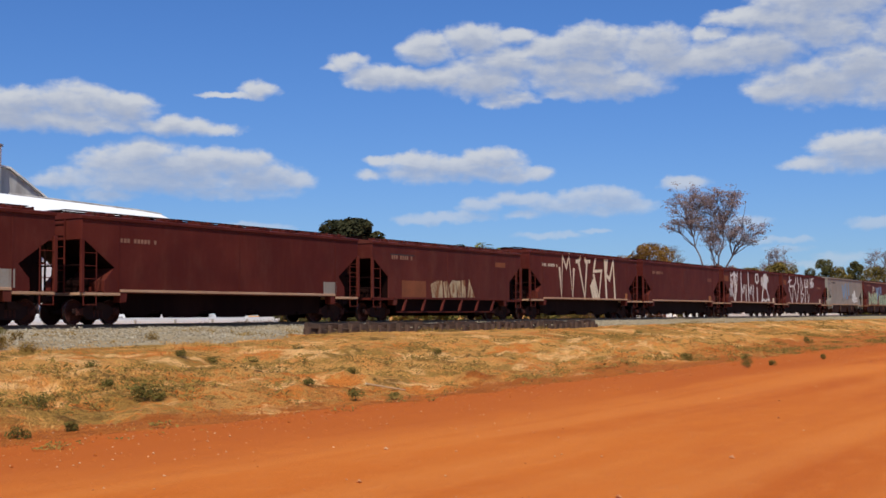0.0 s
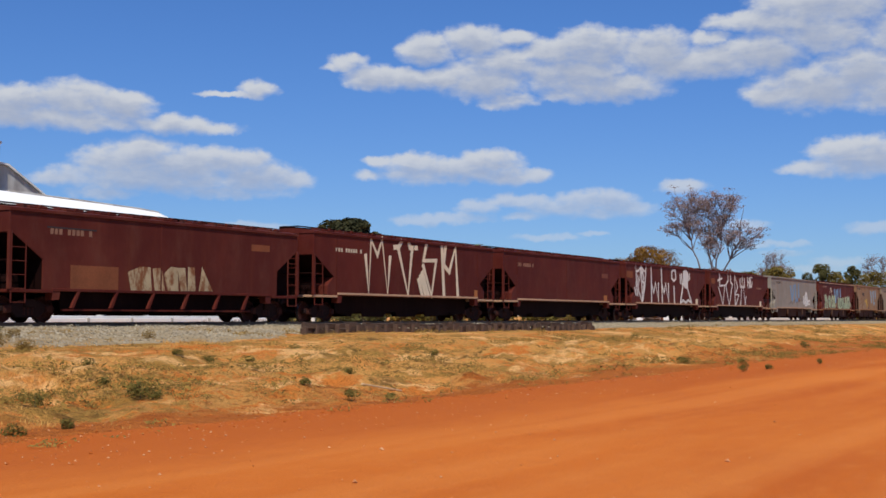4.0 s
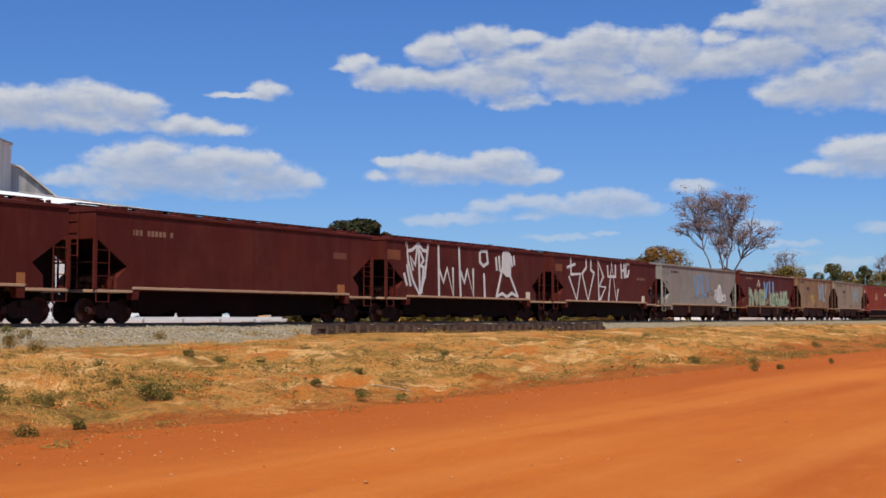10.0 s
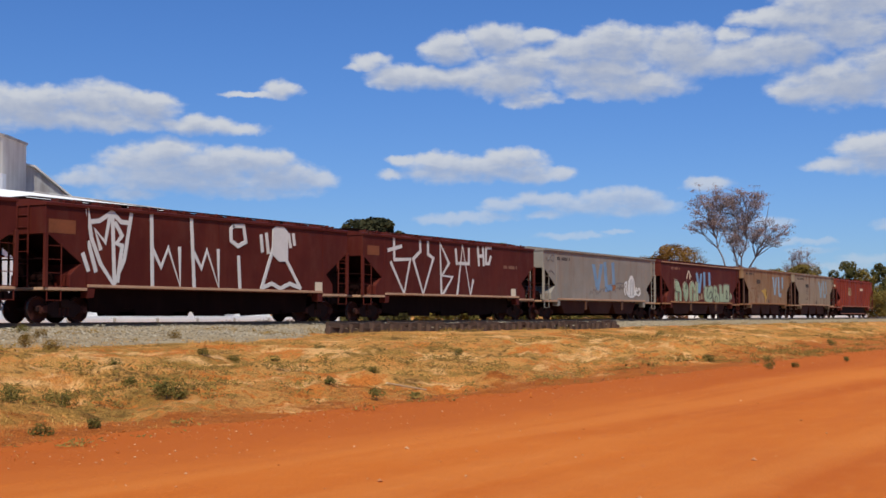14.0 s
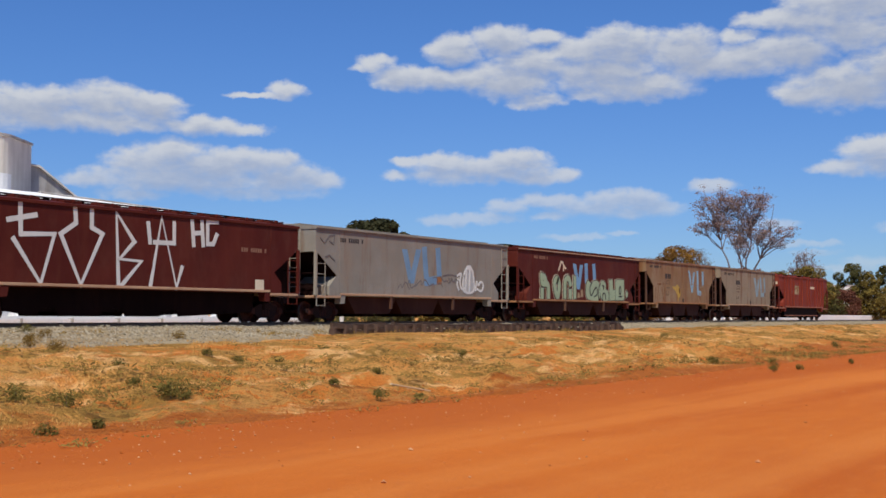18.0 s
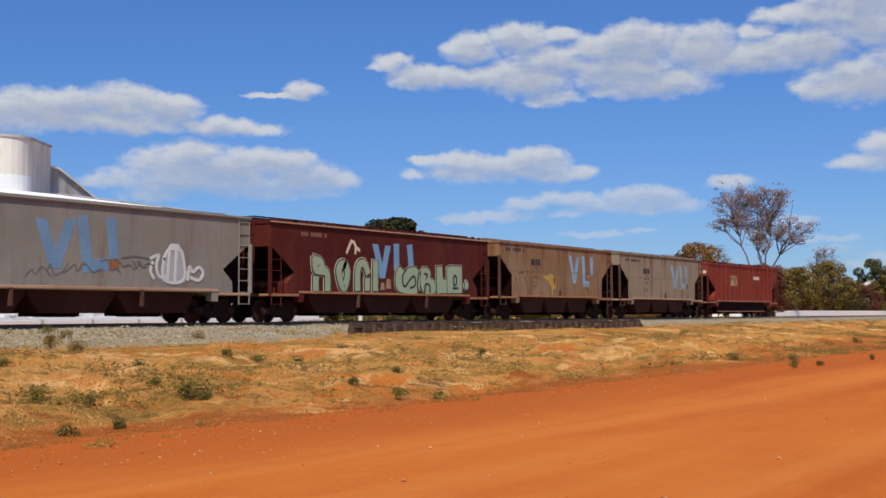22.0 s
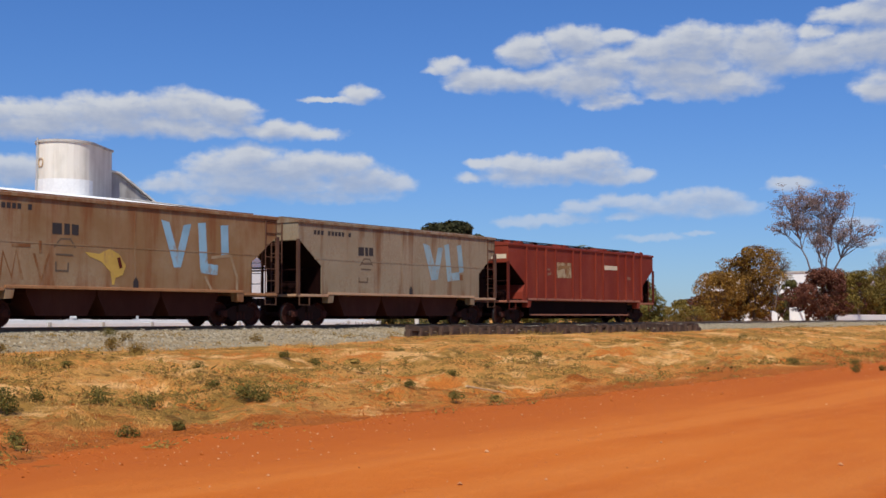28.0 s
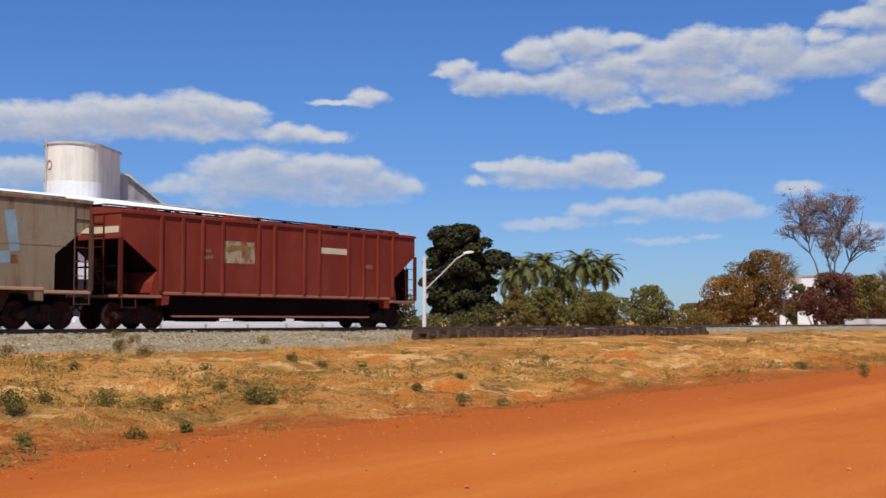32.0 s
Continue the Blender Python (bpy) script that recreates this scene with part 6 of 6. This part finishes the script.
def palm(r, az, high, label, seed):
    rnd = random.Random(seed)
    t = thing("palm_tree", at_bearing(r, az), label, "palm tree", "palm trees beyond the track")
    bm = bmesh.new()
    p = Vector((0, 0, 0))
    for i in range(7):
        q = p + Vector((rnd.uniform(-0.08, 0.08), rnd.uniform(-0.08, 0.08), high / 7))
        rod(bm, p, q, 0.20 - 0.012 * i, 0.19 - 0.012 * i, 9)
        p = q
    part("trunk", bm, PALM_BARK, t, "slender grey palm trunk")
    for k in range(36):
        up = 62 - 112 * (k / 36) + rnd.uniform(-8, 8)
        part("frond", FRONDS[k % 4], None, t, at=pose(p.x, p.y, p.z - 0.1, 0, 0, k * 137.5 + rnd.uniform(-10, 10)) @ pose(0, 0, 0, 0, -up, 0))
    return t


BARK_GREY = plain("grey_bark", (0.17, 0.14, 0.14), 0.9, 0.0, 0.3, 8.0, 0.4)
PALM_BARK = plain("palm_bark", (0.30, 0.25, 0.19), 0.9, 0.0, 0.3, 8.0, 0.4)

tree(112, 54.7, 9.9, 8.4, DARK_GREEN, "large dark green tree with a dense layered crown", 17, 9000, 0.36, 0.16, 20, 0.55)
tree(113.5, 54.35, 9.3, 6.4, DARK_GREEN, "large dark green tree with a dense layered crown", 18, 6500, 0.34, 0.14, 18, 0.5)
tree(111, 55.15, 7.4, 6.0, DARK_GREEN, "lower dark green tree with a dense crown", 19, 6000, 0.34, 0.06, 16, 0.6)
palm(138, 57.65, 7.0, "tall palm with arching green fronds", 21)
palm(146, 58.55, 7.7, "tall palm with arching green fronds", 22)
palm(150, 59.5, 6.4, "shorter palm behind the bushes", 23)
palm(140, 60.55, 7.6, "tall palm with arching green fronds", 24)
palm(144, 61.45, 7.3, "tall palm with arching green fronds", 25)
palm(155, 57.0, 6.6, "palm half hidden by a dark tree", 26)
tree(118, 58.75, 4.3, 4.6, MANGO_GREEN, "round olive-green mango tree", 31, 4200, 0.2, 0.12, 16, 0.85)
tree(122, 61.2, 3.9, 5.2, MANGO_GREEN, "low round olive-green mango tree", 32, 4200, 0.2, 0.12, 16, 0.7)
tree(124, 63.45, 4.6, 5.2, MANGO_GREEN, "round olive-green mango tree", 33, 4200, 0.2, 0.1, 16, 0.8)
tree(110, 57.0, 2.8, 3.0, OLIVE_LEAF, "small yellowish bush behind the track", 34, 1400, 0.18, 0.1, 9, 0.8, category="bush")
tree(150, 60.0, 5.2, 7.0, MANGO_GREEN, "olive-green tree behind the palms", 35, 2600, 0.25, 0.1, 14, 0.7)
tree(190, 65.3, 3.8, 6.5, OLIVE_LEAF, "low dry-green tree far behind the track", 36, 1800, 0.25, 0.1, 12, 0.6)
tree(180, 66.2, 4.2, 6.0, RUSSET_LEAF, "low brownish tree far behind the track", 37, 1800, 0.25, 0.1, 12, 0.6)
tree(150, 67.1, 6.6, 8.0, OCHRE_LEAF, "rust-and-ochre tree in dry-season leaf", 41, 4600, 0.21, 0.12, 20, 0.7)
tree(154, 67.9, 8.4, 7.0, OCHRE_LEAF, "rust-and-ochre tree in dry-season leaf", 63, 4600, 0.21, 0.12, 20, 0.7)
tree(152, 68.6, 9.7, 7.4, OCHRE_LEAF, "tall rust-and-ochre tree in dry-season leaf", 42, 6000, 0.21, 0.14, 22, 0.7)
bare_tree(158, 69.5, 9.6, 4.0, "thin greyish half-bare tree", 43, 0.0, 1800, OLIVE_LEAF)
bare_tree(135, 71.55, 14.4, 9.8, "tall half-bare tree with sparse dry leaves", 44, 0.0, 15000, MAUVE_LEAF,
          ((-0.28, 0.89, 0.23, 0.085), (0.06, 0.89, 0.22, 0.11), (-0.06, 0.75, 0.33, 0.09), (0.36, 0.66, 0.17, 0.09), (0.08, 0.60, 0.22, 0.10), (-0.42, 0.71, 0.09, 0.045)),
          ((0, -0.09, -0.22, -0.34), (0, 0.02, -0.04, 0.05), (0, 0.09, 0.30, 0.34), (0, 0.03, 0.10, 0.14)))
tree(129, 71.6, 5.9, 6.4, RUSSET_LEAF, "russet-brown tree in dry-season leaf", 45, 5000, 0.2, 0.2, 18, 0.75)
tree(160, 73.1, 6.8, 7.0, OLIVE_LEAF, "yellow-green tree beside the white wall", 46, 3600, 0.24, 0.25, 16, 0.7)
tree(175, 74.5, 8.0, 6.0, OLIVE_LEAF, "yellow-green tree in dry-season leaf", 47, 2800, 0.25, 0.2, 14, 0.7)
bare_tree(185, 74.3, 10.6, 5.0, "rounded half-bare tree behind the others", 48, 0.0, 2600, MAUVE_LEAF)
tree(190, 76.3, 8.9, 4.6, GROVE, "dark green tree rising over the others", 49, 3000, 0.26, 0.12, 13, 0.9)
tree(186, 77.0, 7.6, 4.6, OLIVE_LEAF, "dry-green tree between two dark trees", 66, 2600, 0.26, 0.1, 12, 0.9)
tree(192, 77.7, 8.6, 4.2, GROVE, "dark green tree rising over the others", 50, 2800, 0.26, 0.12, 12, 1.0)
tree(188, 75.3, 6.2, 5.0, OLIVE_LEAF, "low dry-green tree along the track", 67, 2600, 0.26, 0.06, 12, 0.8)
tree(200, 78.6, 8.0, 8.0, OLIVE_LEAF, "dry-green tree at the end of the row", 51, 2800, 0.26, 0.2, 14, 0.7)
bare_tree(215, 78.9, 11.5, 7.0, "half-bare tree at the end of the row", 52, 0.0, 2600, MAUVE_LEAF)
tree(240, 80.3, 10.0, 12.0, OLIVE_LEAF, "dry-green tree far along the track", 53, 3000, 0.3, 0.1, 16, 0.7)
tree(250, 75.5, 7.0, 13.0, MANGO_GREEN, "olive-green tree far behind the wall", 54, 3000, 0.3, 0.08, 16, 0.6)
tree(230, 72.4, 7.5, 12.0, OLIVE_LEAF, "dry-green tree far behind the wall", 55, 3000, 0.3, 0.08, 16, 0.6)
tree(105, 56.0, 2.4, 2.6, GROVE, "small green bush behind the track", 56, 1200, 0.16, 0.05, 9, 0.8, category="bush")
tree(88, 51.4, 3.6, 4.2, GROVE, "green bush beyond the yard wall", 57, 2200, 0.18, 0.08, 12, 0.8, category="bush")
tree(165, 58.2, 5.0, 8.0, MANGO_GREEN, "olive-green tree behind the palms", 58, 3000, 0.26, 0.06, 16, 0.7)
tree(165, 61.5, 4.4, 8.0, MANGO_GREEN, "olive-green tree behind the palms", 59, 3000, 0.26, 0.06, 16, 0.7)
tree(128, 57.4, 4.2, 3.2, OLIVE_LEAF, "yellowish small tree between palm and dark tree", 60, 2000, 0.2, 0.1, 10, 1.0)
tree(170, 67.0, 4.5, 8.0, RUSSET_LEAF, "low brownish thicket behind the ochre tree", 61, 2600, 0.25, 0.04, 14, 0.6)
tree(170, 69.6, 4.0, 7.0, RUSSET_LEAF, "low brownish thicket behind the ochre tree", 62, 2200, 0.25, 0.04, 14, 0.6)
tree(157, 70.2, 5.6, 3.2, GROVE, "narrow dark green tree beside the white building", 64, 2400, 0.2, 0.1, 12, 1.0)
tree(150, 70.9, 5.0, 4.0, RUSSET_LEAF, "low brown tree behind the white gate walls", 65, 2200, 0.2, 0.1, 12, 0.8)
for i, (r, az, high) in enumerate(((172, 72.1, 5.4), (176, 73.0, 6.0), (178, 74.0, 5.2), (180, 74.9, 5.8), (184, 75.9, 5.0), (186, 77.2, 5.4), (190, 78.3, 5.6))):
    tree(r, az, high, 7.0, (GROVE, RUSSET_LEAF, OLIVE_LEAF)[i % 3], "low dense thicket behind the white wall", 90 + i, 3000, 0.24, 0.03, 16, 0.6, category="thicket")
for i, (r, az, high) in enumerate(((92, 51.9, 1.7), (98, 53.6, 1.6), (104, 55.4, 1.8), (140, 64.6, 2.2), (146, 65.9, 2.4))):
    tree(r, az, high, 4.6, (GROVE, OLIVE_LEAF)[i > 2], "low scrubby bush in the verge beyond the track", 80 + i, 1100, 0.16, 0.04, 9, 0.6, category="bush")

# ---- dry grass and weeds on the bank ----
STRAW = pebbles("dry_grass", (0.66, 0.36, 0.105), (0.42, 0.225, 0.060))


def grass(name, count, seed, label):
    """Tufts of dry blades; each blade is a bent sliver."""
    rnd = random.Random(seed)
    verts, faces = [], []
    made = 0
    while made < count:
        x = 5 + 105 * rnd.random() ** 1.7
        y = rnd.uniform(11.0, 26.5)
        thick = fbm(x * 0.55, y, 0.33) + 0.5 * fbm(x, y, 1.3, 2)
        if thick < rnd.uniform(-0.1, 0.6) or y < 13.0 + 0.8 * rnd.random() and rnd.random() < 0.85:
            continue
        z = bank_height(x, y)
        for _ in range(rnd.randint(8, 18)):
            a, h = rnd.uniform(0, math.tau), rnd.uniform(0.02, 0.085) * (1.35 if thick > 0.5 else 1.0)
            bx, by = x + rnd.gauss(0, 0.07), y + rnd.gauss(0, 0.07)
            lean = Vector((math.cos(a), math.sin(a), 0)) * h * rnd.uniform(0.2, 1.1)
            wide = Vector((-math.sin(a), math.cos(a), 0)) * rnd.uniform(0.003, 0.007)
            k, base = len(verts), Vector((bx, by, z - 0.01))
            mid, tip = base + lean * 0.4 + Vector((0, 0, h * 0.65)), base + lean + Vector((0, 0, h * 0.9))
            verts += [base - wide, base + wide, mid + wide * 0.8, mid - wide * 0.8, tip]
            faces += [(k, k + 1, k + 2, k + 3), (k + 3, k + 2, k + 4)]
            made += 1
    data = bpy.data.meshes.new(name)
    data.from_pydata([tuple(v) for v in verts], [], faces)
    data.materials.append(STRAW)
    return tagged(new(name, data), label, "grass", kind="stuff")


grass("dry_grass", 80000, 5, "parched straw-coloured grass tufts on the bank")


SCRUB = pebbles("dry_scrub", (0.10, 0.062, 0.016), (0.30, 0.175, 0.042))


def scrub(name, count, seed, label):
    """Low dry clumps, gathered in streaks along the bank."""
    rnd = random.Random(seed)
    verts, faces = [], []
    made = 0
    while made < count:
        x = 6 + 100 * rnd.random() ** 1.6
        y = rnd.uniform(11.6, 27.0)
        thick = 0.8 * fbm(x * 0.4 + y * 0.25, y, 0.45) + 0.6 * fbm(x * 0.6, y, 1.4, 2)
        if thick < rnd.uniform(0.05, 0.5) or (y < 13.4 and rnd.random() < 0.8) or (y > 22.5 and rnd.random() < 0.6):
            continue
        z, size = max(bank_height(x, y), ballast_height(x, y) if y > 21 else -1), rnd.uniform(0.05, 0.15) * (1.6 if rnd.random() < 0.12 else 1.0)
        for _ in range(rnd.randint(14, 26)):
            a, out = rnd.uniform(0, math.tau), size * rnd.random() ** 0.6 * 1.5
            p = Vector((x + math.cos(a) * out * 1.3, y + math.sin(a) * out, z + size * rnd.uniform(0.0, 0.75)))
            u = Vector((rnd.uniform(-1, 1), rnd.uniform(-1, 1), rnd.uniform(-0.3, 1.0))).normalized() * size * rnd.uniform(0.25, 0.6)
            v = u.orthogonal().normalized() * size * rnd.uniform(0.06, 0.16)
            k = len(verts)
            verts += [p - u * 0.4, p + v, p + u, p - v]
            faces.append((k, k + 1, k + 2, k + 3))
        made += 1
    data = bpy.data.meshes.new(name)
    data.from_pydata([tuple(v) for v in verts], [], faces)
    data.materials.append(SCRUB)
    return tagged(new(name, data), label, "scrub", kind="stuff")


def track_weeds(name, count, seed, label):
    """A thin line of low weeds along the track's far shoulder, added to darken gaps under the wagons."""
    rnd = random.Random(seed)
    verts, faces = [], []
    for _ in range(count):
        x, y = rnd.uniform(36, 100), rnd.uniform(33.0, 34.1)
        tall = rnd.uniform(0.10, 0.34) * (0.7 + 0.5 * fbm(x, 2.0, 0.4))
        base = Vector((x, y, ballast_height(x, y) - 0.02))
        tip = base + Vector((rnd.uniform(-0.12, 0.12), rnd.uniform(-0.1, 0.1), tall))
        wide = Vector((rnd.uniform(0.015, 0.05), 0, 0))
        k = len(verts)
        verts += [base - wide, base + wide, tip]
        faces.append((k, k + 1, k + 2))
    data = bpy.data.meshes.new(name)
    data.from_pydata([tuple(v) for v in verts], [], faces)
    data.materials.append(SCRUB)
    return tagged(new(name, data), label, "weeds", kind="stuff")


track_weeds("track_weeds", 7000, 13, "low dry weeds added on the track's far shoulder to darken gaps under the wagons")
scrub("dry_scrub", 3600, 9, "low clumps of dry brownish scrub on the bank")


def weed(x, y, size, seed, label="low green weed on the dry bank", dry=False):
    rnd = random.Random(seed)
    t = thing("weed", pose(x, y, max(bank_height(x, y), road_height(x, y) if y < 13 else -1, ballast_height(x, y) if y > 20.6 else -1) - 0.01), label, "weed", "weeds on the bank")
    bm = bmesh.new()
    clumps = []
    rod(bm, (0, 0, 0), (0, 0, size * 0.6), 0.008, 0.004, 5)
    for k in range(9):
        a = rnd.uniform(0, math.tau)
        out = size * rnd.uniform(0.1, 0.6)
        tip = Vector((math.cos(a) * out, math.sin(a) * out, size * rnd.uniform(0.3, 0.9)))
        clumps.append((tip.x, tip.y, tip.z * 0.8, size * 0.34, size * 0.3))
    part("stem", bm, BARK, t)
    part("foliage", leaf_mesh("foliage", clumps, 1300 if size > 0.3 else 700, 0.012 + size * 0.016, SCRUB if dry else WEED_LEAF, rnd), None, t)
    return t


WEEDS = [(10.6, 15.5, 0.42), (11.9, 16.5, 0.24), (12.0, 15.1, 0.3), (12.7, 14.8, 0.3), (14.9, 14.8, 0.42), (15.3, 16.1, 0.22), (10.9, 13.1, 0.22), (9.1, 13.0, 0.28), (16.8, 18.1, 0.24), (18.6, 13.1, 0.26), (19.6, 12.9, 0.16), (21.4, 20.1, 0.22), (21.8, 19.4, 0.26), (23.4, 19.6, 0.2), (26.4, 20.5, 0.3), (40.2, 14.5, 0.35), (40.3, 12.4, 0.3), (15.1, 20.0, 0.2), (20.9, 26.0, 0.3), (18.6, 14.2, 0.18), (22.3, 15.8, 0.2), (29.6, 18.1, 0.3), (14.9, 14.5, 0.2), (33.2, 14.7, 0.2), (11.8, 13.1, 0.16), (51.7, 20.8, 0.3)]   # x, y, size
for i, (x, y, size) in enumerate(WEEDS):
    weed(x, y, size, 100 + i)
for i, (x, y, size) in enumerate(((34.8, 10.7, 0.26), (36.9, 10.5, 0.2), (42.6, 10.4, 0.2), (64.9, 16.6, 0.4))):
    weed(x, y, size, 140 + i, "small green weed growing out of the red dirt")
for i, (x, y, size) in enumerate(((18.4, 22.7, 0.3), (20.2, 24.4, 0.26), (17.8, 21.2, 0.34), (19.3, 23.8, 0.24), (15.2, 22.4, 0.3), (24.0, 23.6, 0.26), (12.6, 22.0, 0.3))):
    weed(x, y, size, 160 + i, "dry brown weed at the edge of the ballast", True)

# ---- a weathered plank lying on the bank ----
PALE_WOOD = plain("weathered_plank", (0.56, 0.37, 0.20), 0.85, 0.0, 0.25, 9.0, 0.3)
ends = [Vector((x, y, bank_height(x, y) + 0.04)) for x, y in ((21.5, 14.75), (22.5, 14.65))]
way = (ends[1] - ends[0]).normalized()
plank = thing("plank", pose(*((ends[0] + ends[1]) / 2), 0, -math.degrees(math.asin(way.z)), math.degrees(math.atan2(way.y, way.x))), "short weathered pale plank lying on the dry bank", "plank")
bm = bmesh.new()
prism(bm, [(-0.70, -0.015), (0.62, -0.015), (0.70, 0.0), (0.66, 0.015), (-0.66, 0.02)], -0.03, 0.03)
part("board", bm, PALE_WOOD, plank, bevel=0.006)


# ---- what moves ----


def motions():
    """The train rolls past towards -x; its wheels turn with it."""
    def rolled(t):
        for (a, s), (b, e) in zip(ROLLED, ROLLED[1:]):
            if t <= b:
                return s + (e - s) * (t - a) / (b - a)
        return ROLLED[-1][1]

    for wagon, x in WAGONS:
        walk(wagon, [(t, pose(x - s, TRACK_Y, RAIL_TOP)) for t, s in ROLLED])
    turn_rows = []
    for k in range(321):
        turn_rows.append((k / 10, -math.degrees(rolled(k / 10) / WHEEL_R)))
    for ws in WHEELSETS:
        at = ws.matrix_basis.translation.copy()
        walk(ws, [(t, pose(at.x, at.y, at.z, 0, a, 0)) for t, a in turn_rows])


motions()
